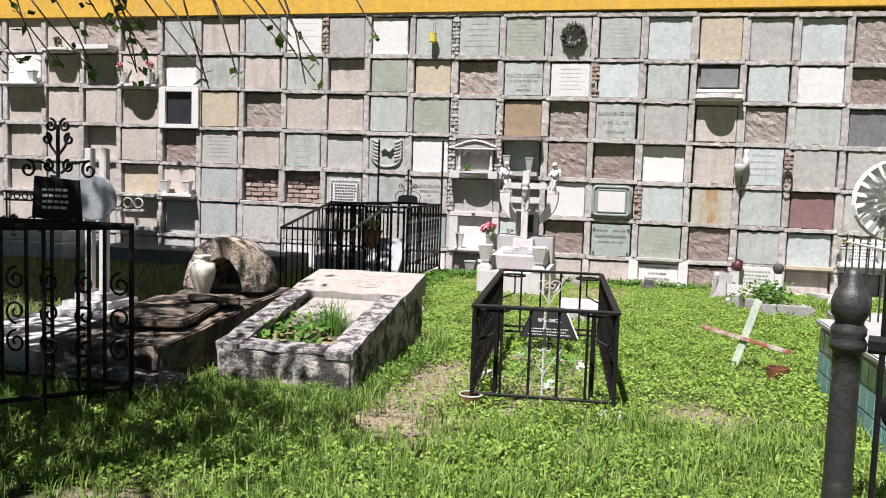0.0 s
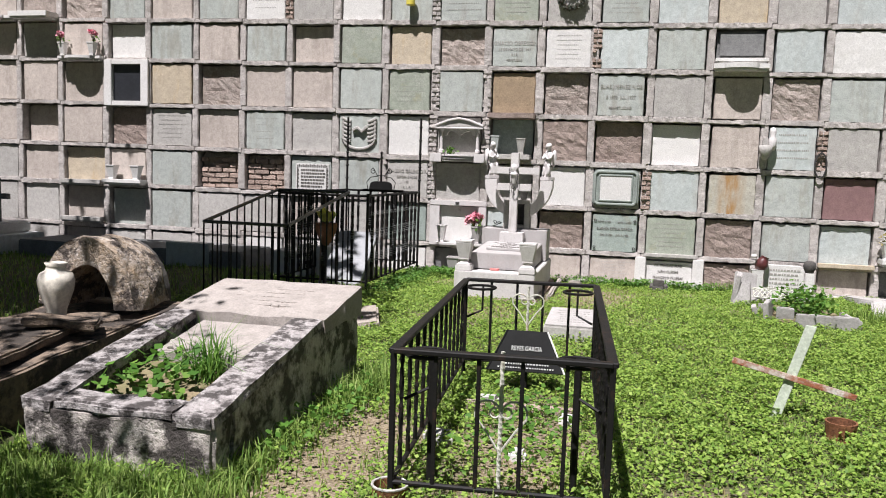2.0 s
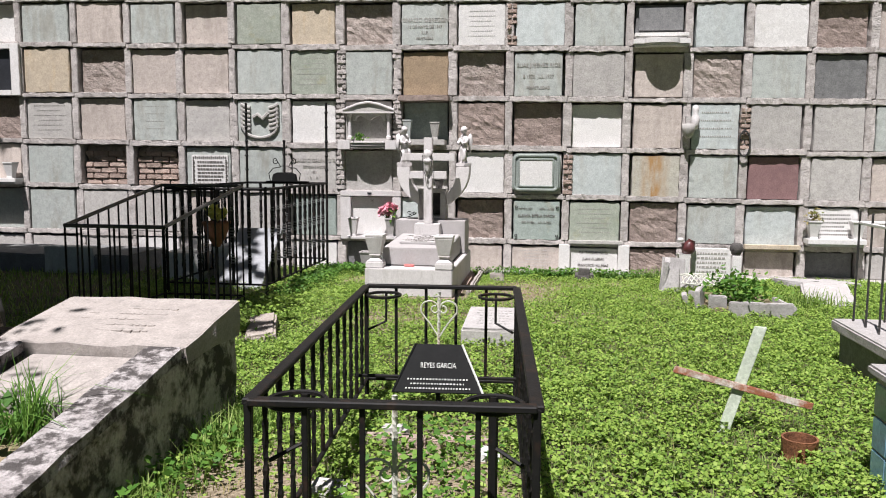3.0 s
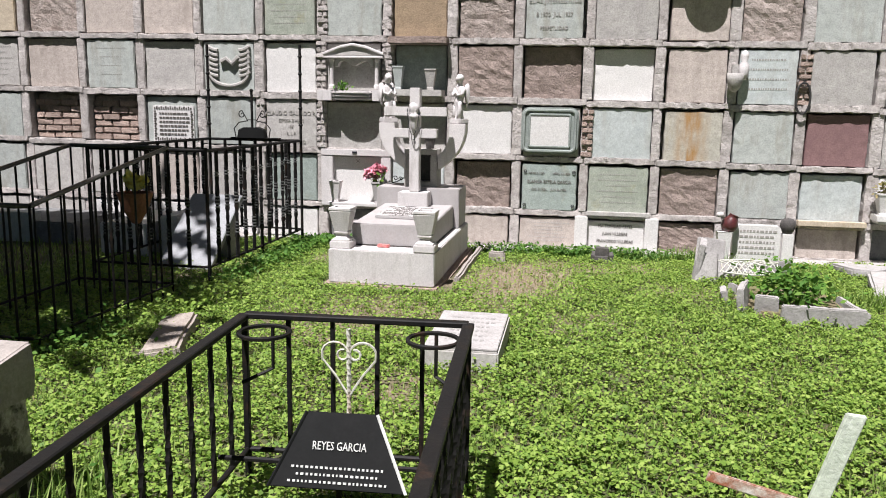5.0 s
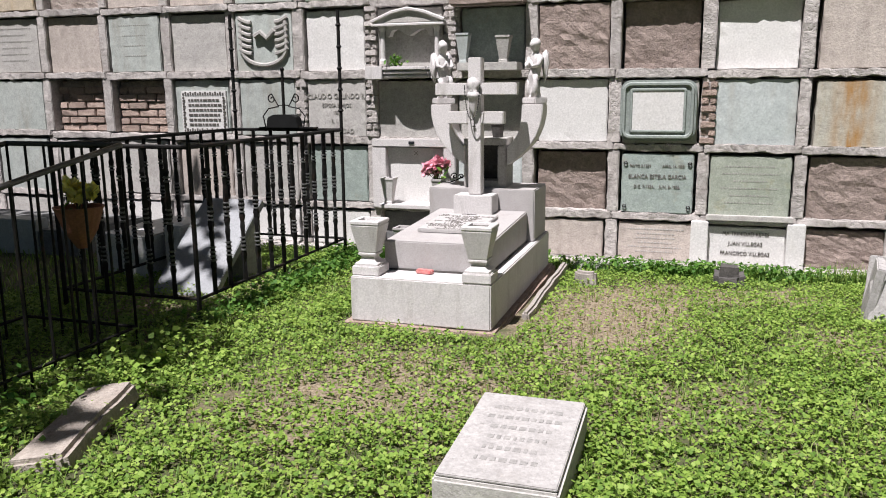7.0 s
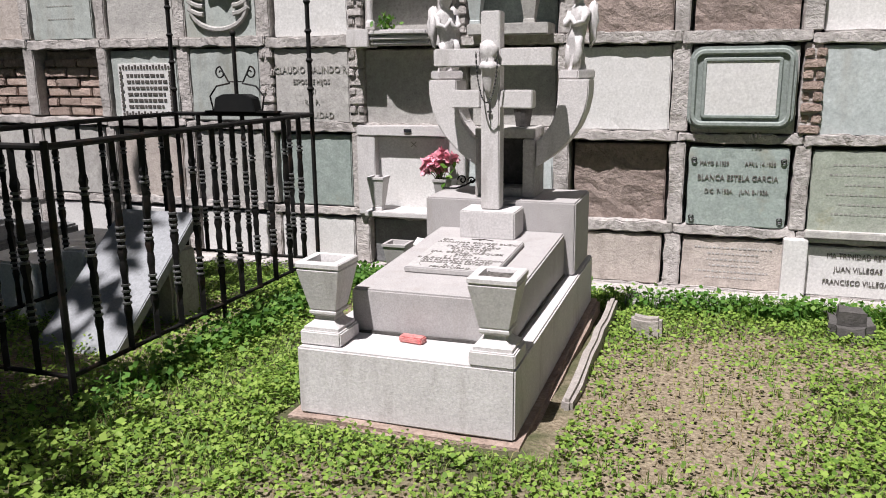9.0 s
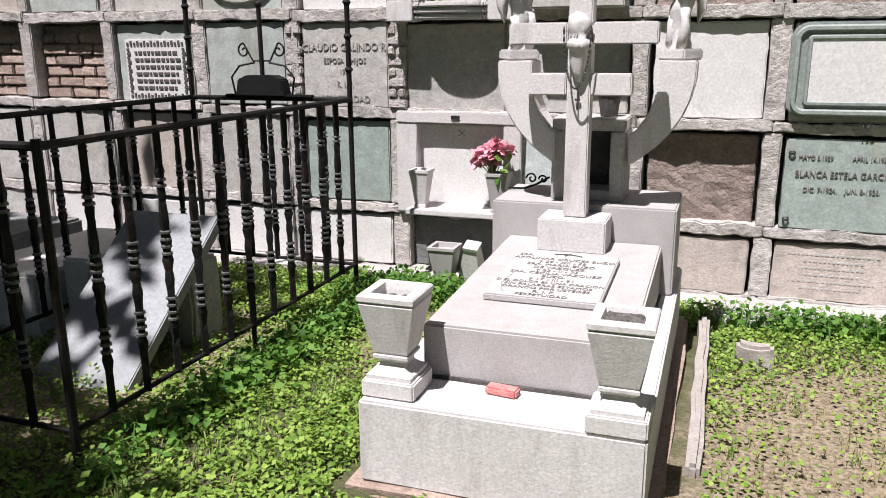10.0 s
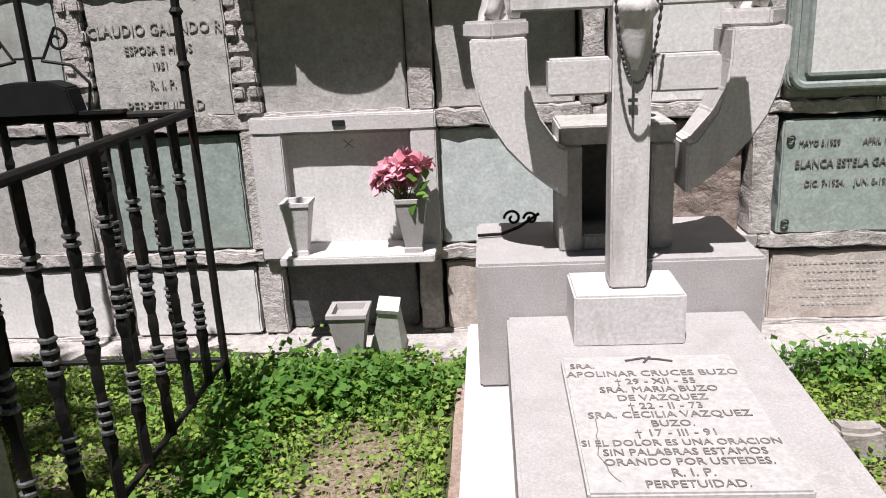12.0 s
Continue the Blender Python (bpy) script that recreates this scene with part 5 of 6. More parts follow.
part("ring_leg", tube([(cw - 0.13, 0.22, 0.0), (cw - 0.13, 0.22, ct - 0.03)], 0.016, 6), IRON, C)
part("low_bar", tube([(-cw, cl - 0.3, 0.2), (cw, cl - 0.3, 0.2)], 0.010, 6), IRON, C)
tin2 = thing("tin_can", (-0.86, 4.86, 0.0), "rusty tin set round the cage's leg", "can")
part("body", lathe([(0.075, 0.0), (0.078, 0.01), (0.074, 0.02), (0.076, 0.05), (0.073, 0.055), (0.078, 0.09), (0.068, 0.09), (0.066, 0.03)], -0.864, 4.855, 0.0, 18), RUST, tin2)
part("rim", tube(circle(-0.864, 4.855, 0.092, 0.074, 18), 0.006, 6, closed=True), MAT["c"], tin2)
lone("stone_block", rough_box(-0.09, 0.11, 4.80, 4.98, -0.03, 0.05, 3, 0.02, 0.02), MAT["c"], "pale cement lump round the cage's leg", "stone block")


for k, (x, y, w, m_) in enumerate(((-0.85, 5.7, 0.08, "c"), (-0.22, 6.2, 0.06, "w"), (-0.72, 6.45, 0.07, "c"), (-0.42, 5.55, 0.05, "w"))):
    lone("field_stone", rough_box(x - w, x + w, y - w * 0.8, y + w * 0.8, -0.03, 0.05, 3, 0.02, 0.02, k), MAT[m_], "small pale stone lying inside the low cage", "stone", "stones in the cage")
for k in range(4):
    lone("loose_brick", rough_box(-0.86 + 0.17 * k, -0.71 + 0.17 * k, 6.30 + 0.01 * k, 6.38 + 0.01 * k, -0.03, 0.035, 2, 0.008, 0.01, k), BRICK, "old brick laid as an edge inside the cage", "brick", "bricks in the cage")


def heart_cross(at, h, heart_z, size, label):
    e = thing("iron_cross", at, label, "cross", "white iron crosses", turn=3.8, local=True)
    part("stem", tube([(0, 0, -0.03 + (h + 0.03) * k / 30) for k in range(31)], 0.010, 4, twist=0.55), WHITE_IRON, e)
    for s in (-1, 1):
        pts = [(s * 0.004, heart_z - size), (s * size * 0.45, heart_z - size * 0.35), (s * size * 0.85, heart_z + size * 0.15)]
        pts += [(s * (size * 0.45 + size * 0.42 * math.cos(a)), heart_z + size * 0.35 + size * 0.38 * math.sin(a)) for a in np.linspace(-0.2, math.pi, 9)]
        pts += [(s * (size * 0.20 + size * 0.17 * math.cos(a)), heart_z + size * 0.32 + size * 0.17 * math.sin(a)) for a in np.linspace(math.pi, 2.6 * math.pi, 9)]
        part("scroll", tube([(x, 0, z) for x, z in pts], 0.005, 5), WHITE_IRON, e)
    return e


heart_cross((-0.43, 4.98, 0.0), 0.66, 0.36, 0.125, "small white iron cross with heart-shaped scrolls, in the cage")
heart_cross((-0.575, 7.06, 0.0), 0.64, 0.50, 0.12, "small white iron cross with heart-shaped scrolls, behind the plate")
sg = thing("name_plate", (-0.545, 6.80, 0.0), "black trapezoid metal name plate with white lettering on a stake", "sign", turn=3.8, local=True)
plate = part("plate", prism([(-0.25, 0), (0.25, 0), (0.13, 0.27), (-0.13, 0.27)], "y", -0.008, 0.008, 0.003), BLACKSIGN, sg)
plate.matrix_basis = pose(0, 0, 0.12, -22, 0, 0)
letters("REYES GARCIA", 0.042, LETTER_WHITE, plate, pose(0, -0.0105, 0.15, 90), squeeze=0.72)
bm = bmesh.new()
rg = np.random.default_rng(14)
for z, half in ((0.075, 0.17), (0.05, 0.15), (0.025, 0.18)):
    x = -half
    while x < half:
        w = rg.uniform(0.005, 0.012)
        box(x, x + w, -0.0115, -0.0085, z - 0.004, z + 0.004, 0, bm)
        x += w + 0.008
part("inscription", bm, LETTER_WHITE, plate)
for s in (-1, 1):
    part("edge_trim", tube([(s * 0.25, -0.008, 0.0), (s * 0.13, -0.008, 0.27)], 0.006, 5), LETTER_WHITE if s > 0 else BLACKSIGN, plate)
part("stake", tube([(0, 0.03, -0.06), (0, 0.05, 0.22)], 0.012, 6), IRON, sg)

# ---- the white slab in the grass and loose stones ----
gs = thing("grave_slab", (-0.39, 9.0, -0.06), "pale concrete grave marker with a worn white face, set in the grass", "grave slab")
bm = prism([(8.67, -0.10), (9.40, -0.10), (9.40, 0.115), (8.67, 0.075)], "x", -0.62, -0.165, 0.01)
part("block", bm, MAT["c"], gs)
ga = math.degrees(math.atan2(0.04, 0.73))
fb = box(-0.218, 0.218, -0.352, 0.352, 0, 0.012, 0.004)
bmesh.ops.transform(fb, matrix=pose(-0.3925, 9.035, 0.0965, ga), verts=fb.verts[:])
facep = part("face", fb, WORNWHITE, gs, "white worn face")
bm = bmesh.new()
rg = np.random.default_rng(15)
for k in range(6):
    y = 0.22 - k * 0.085
    half = rg.uniform(0.09, 0.16)
    x = -half
    while x < half:
        w = rg.uniform(0.012, 0.03)
        box(x, x + w, y - 0.014, y + 0.014, 0.0118, 0.0135, 0, bm)
        x += w + 0.012
bmesh.ops.transform(bm, matrix=pose(-0.3925, 9.035, 0.0965, ga), verts=bm.verts[:])
part("inscription", bm, material("shallow incised lettering", (0.345, 0.33, 0.315), scale=20), facep)
br = rough_box(-0.122, 0.122, -0.39, 0.39, -0.05, 0.055, 4, 0.009, 0.02, 7)
bmesh.ops.transform(br, matrix=pose(-2.305, 8.84, -0.025, 1, -9, 18.4), verts=br.verts[:])
lone("broken_slab", br, material("brownish fragment", (0.44, 0.39, 0.345), (0.34, 0.29, 0.25), scale=5, bump=0.7, stain=(0.14, 0.10, 0.075), stain_amount=0.5, stain_scale=3, edge_at=0.58), "broken weathered slab fragment lying in the grass", "stone slab")
lone("field_stone", rough_box(0.40, 0.64, 12.72, 12.98, -0.2, 0.02, 3, 0.04, 0.06, 8), HOLLOW, "dark rough stone in the grass by the wall", "stone")
lone("small_headstone", rough_box(-0.67, -0.49, 12.42, 12.52, -0.2, 0.0, 4, 0.02, 0.02, 31), PALE, "small worn headstone sunk in the grass", "headstone")
lone("stone_slab", rough_box(-0.78, 0.05, 13.12, 13.40, -0.22, -0.10, 4, 0.02, 0.02, 9), MAT["c"], "rough flat stone along the wall's foot", "stone slab")

# ---- the blackened tomb with a planting bed ----
T1 = thing("tomb", (-2.12, 5.7, 0.0), "raised tomb of blackened white plaster, weeds in its bed", "tomb")
TX0, TX1, TY0, TY1 = -2.60, -1.64, 4.80, 6.68


def tomb_top(y):
    return 0.285 + (y - TY0) / (TY1 - TY0) * 0.325


def sloped(x0, x1, y0, y1, z0, lift, seed, amount=0.012, bevel=0.02):
    bm = rough_box(x0, x1, y0, y1, 0.0, 1.0, 5, 0, bevel, seed)
    for v in bm.verts:
        top = tomb_top(v.co.y) + lift
        v.co.z = z0 + v.co.z * (top - z0)
        v.co += noise.noise_vector(v.co * 7 + Vector((seed, 0, 0))) * amount
    return bm


part("side_wall", sloped(TX1 - 0.17, TX1, TY0 + 0.172, TY1, -0.05, -0.022, 1, 0.016), MOSSY_SIDE, T1)
part("side_wall", sloped(TX0, TX0 + 0.15, TY0 + 0.172, TY1, -0.05, -0.022, 2, 0.016), MOSSY_SIDE, T1)
part("front_wall", sloped(TX0, TX1, TY0, TY0 + 0.17, -0.05, -0.012, 3, 0.014), MOSSY_SIDE, T1)
for x0, x1, s in ((TX1 - 0.185, TX1 + 0.003, 11), (TX0 - 0.003, TX0 + 0.165, 12)):
    bm = rough_box(x0, x1, TY0 - 0.002, 6.03, 0.0, 1.0, 6, 0, 0.012, s)
    for v in bm.verts:
        v.co.z = tomb_top(v.co.y) - 0.03 + v.co.z * 0.050
        v.co += noise.noise_vector(v.co * 12 + Vector((s, 0, 0))) * 0.014
    part("coping", bm, MOSSY, T1, "lichen-mottled coping")
bm = rough_box(TX0 + 0.16, TX1 - 0.18, TY0 - 0.003, TY0 + 0.18, tomb_top(TY0) - 0.02, tomb_top(TY0) + 0.030, 5, 0.014, 0.012, 13, 12)
part("coping", bm, MOSSY, T1, "lichen-mottled coping")
part("head_slab", sloped(TX0 - 0.012, TX1 + 0.012, 6.04, TY1 + 0.01, 0.44, 0.014, 4, 0.015, 0.012), PALE, T1, "pale worn head slab")
part("end_wall", sloped(TX0 + 0.152, TX1 - 0.172, TY1 - 0.17, TY1, -0.05, -0.022, 9, 0.004), MOSSY_SIDE, T1)
part("cover_slab", sloped(TX0 + 0.20, TX1 - 0.22, 5.55, 6.03, -0.05, -0.035, 5, 0.004, 0.012), PALE, T1, "cracked pale cover slab")
part("bed_soil", sloped(TX0 + 0.152, TX1 - 0.172, TY0 + 0.172, 5.55, -0.05, -0.09, 6, 0.02), SOIL, T1, "soil of the planting bed")
for k, (x, y, w, t) in enumerate(((-2.30, 5.64, 0.07, 20), (-2.26, 5.60, 0.06, 40))):
    bm = rough_box(-w, w, -w * 0.7, w * 0.7, 0, 0.016, 2, 0.006, 0.004, k)
    bmesh.ops.transform(bm, matrix=pose(x, y, tomb_top(y) - 0.034, 9.8, 0, t), verts=bm.verts[:])
    part("shard", bm, PALE, T1, "broken piece of the cover slab")
bm = bmesh.new()
rg = np.random.default_rng(22)
for k in range(5):
    y = 6.52 - k * 0.075
    x = -2.35
    while x < -1.92:
        w = rg.uniform(0.015, 0.05)
        box(x, x + w, y - 0.011, y + 0.011, tomb_top(y) - 0.01, tomb_top(y) + 0.0155, 0, bm)
        x += w + 0.014
part("inscription", bm, PALE, T1, "worn raised lettering")["kind"] = "stuff"
rg = np.random.default_rng(21)
n = 150
p = np.stack([rg.uniform(-2.42, -1.98, n), rg.uniform(4.98, 5.50, n), np.zeros(n)], 1)
p[:, 2] = tomb_top(p[:, 1]) - 0.07 + rg.uniform(0, 0.11, n)
shared("weed_patch", leaf_cloud("weed_patch", WEED, p - np.array(ORIGIN[T1.name]), rg.uniform(0.03, 0.06, n), 0.5, 1.4, rg), T1, Matrix(), "broad-leaved weeds")["kind"] = "stuff"

# ---- the brown tomb with a vault and a vase ----
T2 = thing("tomb", (-3.2, 5.6, 0.0), "dark lichened tomb with a broken slab and a small plaster vault", "tomb")
bm = rough_box(-3.80, -2.90, 4.62, 6.75, 0.0, 1.0, 6, 0, 0.02, 3)
for v in bm.verts:
    v.co.z = -0.05 + v.co.z * (0.33 + (v.co.y - 4.6) * 0.065)
    v.co += noise.noise_vector(v.co * 6) * 0.02
part("body", bm, BROWNSLAB, T2)
part("step", rough_box(-3.70, -2.70, 4.36, 4.62, -0.05, 0.13, 5, 0.02, 0.02, 4), MOSSY_SIDE, T2, "blackened front step")
bm = rough_box(-0.30, 0.27, -0.42, 0.42, 0, 0.055, 5, 0.02, 0.012, 5)
bmesh.ops.transform(bm, matrix=pose(-3.28, 5.35, 0.365, 3, 2, 8), verts=bm.verts[:])
part("broken_slab", bm, BROWNSLAB, T2, "broken stone slab lying on top")
bm = rough_box(-0.2, 0.2, -0.16, 0.16, 0, 0.05, 4, 0.025, 0.012, 6)
bmesh.ops.transform(bm, matrix=pose(-3.14, 5.75, 0.42, -4, 5, 30), verts=bm.verts[:])
part("broken_slab", bm, BROWNSLAB, T2)
vx, vz = -3.31, 0.44
outer = [(vx + 0.345 * math.cos(a), vz + 0.46 * math.sin(a)) for a in np.linspace(0, math.pi, 19)]
inner = [(vx + 0.19 * math.cos(a), vz + 0.28 * math.sin(a)) for a in np.linspace(math.pi, 0, 15)]
bm = prism(outer + inner, "y", 6.18, 6.62)
bmesh.ops.subdivide_edges(bm, edges=[e for e in bm.edges if abs(e.verts[0].co.y - e.verts[1].co.y) > 0.3], cuts=5)
for v in bm.verts:
    f = 1 - 0.10 * max(0, (v.co.y - 6.3) / 0.32) ** 2
    v.co.x, v.co.z = vx + (v.co.x - vx) * f, vz + (v.co.z - vz) * f
    v.co += noise.noise_vector(v.co * 8) * 0.018
part("vault", bm, ARCHTOP, T2, "rounded plaster vault stained orange on top")
# dark sheet that stands in for the shade within the vault
part("vault_back", prism([(vx + 0.31 * math.cos(a), vz + 0.41 * math.sin(a)) for a in np.linspace(0, math.pi, 15)], "y", 6.60, 6.66), HOLLOW, T2, "back of the vault, coloured dark as its inner shade")
vs = thing("vase", (-3.36, 5.97, 0.40), "cream ceramic vase standing before the vault", "vase")
part("body", lathe([(0.05, 0), (0.055, 0.015), (0.06, 0.06), (0.10, 0.18), (0.108, 0.24), (0.095, 0.285), (0.06, 0.305), (0.055, 0.33), (0.068, 0.35), (0.06, 0.352), (0.045, 0.33), (0.04, 0.28)], -3.36, 5.97, 0.405, 24), CERAMIC, vs, smooth=True)

# ---- the white grave with a disc cross, farther left ----
T3 = thing("grave_monument", (-4.35, 5.6, 0.0), "white painted low grave with a stepped base and slim cross", "grave monument")
part("slab", rough_box(-4.85, -3.80, 4.55, 6.6, -0.05, 0.20, 5, 0.006, 0.01), WHITE, T3)
part("step", box(-4.68, -4.08, 5.75, 6.35, 0.201, 0.26), WHITE, T3)
part("step", box(-4.60, -4.16, 5.83, 6.27, 0.261, 0.32), WHITE, T3)
part("step", box(-4.53, -4.23, 5.90, 6.20, 0.321, 0.38), WHITE, T3)
for x in (-4.47, -4.33):
    part("shaft", box(x - 0.032, x + 0.032, 6.0, 6.07, 0.381, 1.62), WHITE, T3)
bm = lathe([(0.185, 0), (0.20, 0.004), (0.20, 0.014), (0.185, 0.018)], 0, 0, 0, 28)
bmesh.ops.transform(bm, matrix=pose(-4.40, 5.985, 1.20, 90, 0, 12), verts=bm.verts[:])
part("disc", bm, SILVER, T3, "dull silver painted metal disc")
bm = tube([(-4.85, 6.03, 1.23), (-3.95, 6.03, 1.23)], 0.012, 6)
tube([(-4.85, 6.03, 1.10), (-3.95, 6.03, 1.10)], 0.012, 6, bm)
for k in range(9):
    x = -4.80 + k * 0.1
    tube(circle(x, 6.03, 1.165, 0.042, 12, "xz"), 0.008, 5, bm, closed=True)
part("arm", bm, WHITE_IRON, T3, "pierced white iron cross arm")
lone("stone_block", rough_box(-4.75, -4.45, 4.45, 4.85, 0.195, 0.50, 3, 0.006, 0.01), WHITE, "white painted stone block on the low grave", "stone block")

# ---- the near iron railing with scrollwork and a name plate ----
D = thing("grave_railing", (-3.3, 3.9, 0.0), "black wrought iron railing with scrolls, name plate and tall cross", "railing")
DX, DY0, DY1 = -2.80, 3.42, 4.15
plain_d = finish("bar", box(-0.009, 0.009, -0.009, 0.009, 0, 1.08, 0.002), IRON)
railing(D, (-4.6, DY1), (DX, DY1), 1.10, 0.16, 9, plain_d, 0.02, rail=0.02)
railing(D, (-3.6, 3.30), (DX, DY1), 1.10, 0.14, 4, plain_d, 0.02, rail=0.02)
part("post", tube([(DX, DY1, -0.02), (DX, DY1, 1.12)], 0.016, 6), IRON, D)
dp = part("name_plate", prism([(-3.44, 1.13), (-3.10, 1.11), (-3.12, 1.36), (-3.42, 1.38)], "y", 4.10, 4.12, 0.003), BLACKSIGN, D, "black metal name plate with white writing")
bm = bmesh.new()
rg = np.random.default_rng(33)
for z in (1.30, 1.265, 1.23, 1.195):
    x = -3.36
    while x < -3.20:
        w = rg.uniform(0.02, 0.045)
        box(x, x + w, 4.094, 4.101, z - 0.008, z + 0.008, 0, bm)
        x += w + 0.012
part("inscription", bm, LETTER_WHITE, dp)
bm = tube([(-3.27, 4.12, 1.37), (-3.27, 4.12, 1.68)], 0.012, 6)
for s in (-1, 1):
    for cz, r, cx in ((1.42, 0.055, 0.21), (1.60, 0.035, 0.075), (1.68, 0.04, 0.05), (1.44, 0.04, 0.07)):
        tube([(x, 4.12, z) for x, z in scroll(-3.27 + s * cx, cz, r, 1.3, math.pi / 2, s)], 0.008, 5, bm)
    tube([(-3.27 + s * 0.02, 4.12, 1.40), (-3.27 + s * 0.10, 4.12, 1.46), (-3.27 + s * 0.21, 4.12, 1.475)], 0.008, 5, bm)
    tube([(-3.27, 4.12, 1.50), (-3.27 + s * 0.05, 4.12, 1.56), (-3.27 + s * 0.075, 4.12, 1.635)], 0.008, 5, bm)
part("cross", bm, IRON, D, "scrolled wrought iron cross")
for k in range(7):
    x = -4.3 + k * 0.24
    for z, t in ((0.75, 1), (0.55, -1), (0.36, 1)):
        part("scroll", tube([(q, DY1 - 0.02, w) for q, w in scroll(x, z, 0.075, 1.4, math.pi / 2 * t, t)], 0.008, 5), IRON, D)

# ---- right of the walk: fallen cross, can, tiled tomb, kerb, planter ----
fc = thing("iron_cross", (0.95, 6.72, -0.05), "thin white metal cross leaning in the grass, its arm rusted", "cross")
part("upright", prism([(0.925, -0.07), (0.985, -0.07), (1.165, 0.55), (1.105, 0.555)], "y", 6.78, 6.80, 0.003), GREENWHITE, fc, "pale upright")
part("arm", prism([(0.70, 0.30), (1.40, 0.13), (1.41, 0.165), (0.71, 0.335)], "y", 6.765, 6.778, 0.003), RUSTWHITE, fc, "rusty arm with peeling white paint")
can = thing("tin_can", (1.27, 6.6, -0.02), "rusted tin can in the grass", "can")
part("body", lathe([(0.078, 0.0), (0.083, 0.02), (0.078, 0.05), (0.083, 0.10), (0.085, 0.12), (0.074, 0.12), (0.072, 0.03)], 1.25, 6.45, -0.03, 18), RUST, can)
TT = thing("tiled_tomb", (2.0, 5.3, 0.0), "low tomb faced with glazed blue tiles and a white top", "tomb")
part("core", box(1.475, 2.485, 4.415, 6.185, -0.05, 0.475, 0), GROUT, TT)
part("top", rough_box(1.44, 2.52, 4.38, 6.22, 0.478, 0.52, 4, 0.004, 0.01), WORNWHITE, TT, "white top slab")
tile = finish("tile", box(-0.071, 0.071, -0.006, 0.006, -0.071, 0.071, 0.004), BLUETILE)
o = ORIGIN[TT.name]
for j in range(3):
    z = 0.075 + j * 0.15
    for i in range(12):
        shared("tile", tile, TT, Matrix.Translation(Vector((1.472, 4.50 + i * 0.147, z)) - o) @ pose(0, 0, 0, 0, 0, 90))
    for i in range(6):
        shared("tile", tile, TT, Matrix.Translation(Vector((1.63 + i * 0.152, 4.412, z)) - o))
        shared("tile", tile, TT, Matrix.Translation(Vector((1.63 + i * 0.152, 6.188, z)) - o))
KB = thing("grave_kerb", (2.7, 7.6, 0.0), "grey painted concrete grave box with thin iron bars round it", "grave")
part("kerb", rough_box(2.13, 3.3, 6.6, 8.5, -0.08, 0.20, 5, 0.006, 0.01), MAT["d"], KB)
part("cap", rough_box(2.08, 3.35, 6.55, 8.55, 0.202, 0.28, 5, 0.006, 0.012), WORNWHITE, KB, "pale cement cap")
for k in range(9):
    y = 6.7 + k * 0.22
    part("bar", tube([(2.2, y, 0.27), (2.2, y, 1.06)], 0.008, 5), IRON_WORN, KB)
for k in range(5):
    x = 2.4 + k * 0.2
    part("bar", tube([(x, 8.44, 0.27), (x, 8.44, 1.06)], 0.008, 5), IRON_WORN, KB)
part("rail", tube([(2.2, 6.7, 0.98), (2.2, 8.44, 0.98), (3.2, 8.44, 0.98)], 0.012, 6), MAT["w"], KB, "pale top rail")

PL = thing("stone_planter", (1.95, 10.8, -0.08), "rough planter of broken white marble pieces with a leafy weed", "planter")
rg = np.random.default_rng(41)
for k, (x, y, w, d, h, tx_, ty_, tz) in enumerate(((1.585, 10.72, 0.055, 0.40, 0.23, 0, -6, -16), (1.50, 11.05, 0.05, 0.20, 0.12, 3, -14, -10), (1.69, 10.46, 0.17, 0.05, 0.20, 5, 0, -14), (2.06, 10.33, 0.58, 0.055, 0.165, 4, 0, -4),
                                                 (2.34, 10.62, 0.05, 0.56, 0.13, 0, 5, 4), (1.62, 11.25, 0.05, 0.26, 0.10, 0, 8, 20))):
    bm = rough_box(-w / 2, w / 2, -d / 2, d / 2, -0.12, h, 4, 0.008, 0.008, k)
    bmesh.ops.transform(bm, matrix=pose(x, y, -0.09, tx_, ty_, tz), verts=bm.verts[:])
    part("stone", bm, WORNWHITE, PL)
part("soil", rough_box(1.62, 2.31, 10.37, 11.3, -0.2, 0.0, 4, 0.03, 0.02, 3), SOIL, PL)
n = 700
c = rg.normal(0, 1, (n, 3)) * np.array([0.15, 0.16, 0.085])
p = np.array([1.93, 10.72, 0.14]) + c
shared("plant", leaf_cloud("plant", WEED, p - np.array(ORIGIN[PL.name]), rg.uniform(0.03, 0.05, n), 0.6, 1.4, rg), PL, Matrix(), "leafy green weed")["kind"] = "stuff"
for x, y, w, d, h, tx_, ty_, tz in ((1.53, 12.28, 0.27, 0.05, 0.36, -8, 3, -10), (1.385, 12.08, 0.06, 0.34, 0.37, 3, 9, -8), (1.46, 11.88, 0.20, 0.055, 0.28, -12, -5, -24), (1.62, 11.98, 0.18, 0.05, 0.20, -16, 12, -30)):
    bm = rough_box(-w / 2, w / 2, -d / 2, d / 2, -0.06, h, 4, 0.007, 0.008, x)
    bmesh.ops.transform(bm, matrix=pose(x, y, -0.11, tx_, ty_, tz), verts=bm.verts[:])
    lone("marble_slab", bm, WORNWHITE, "broken white marble slab standing on edge in the grass", "stone slab", "broken marble slabs")
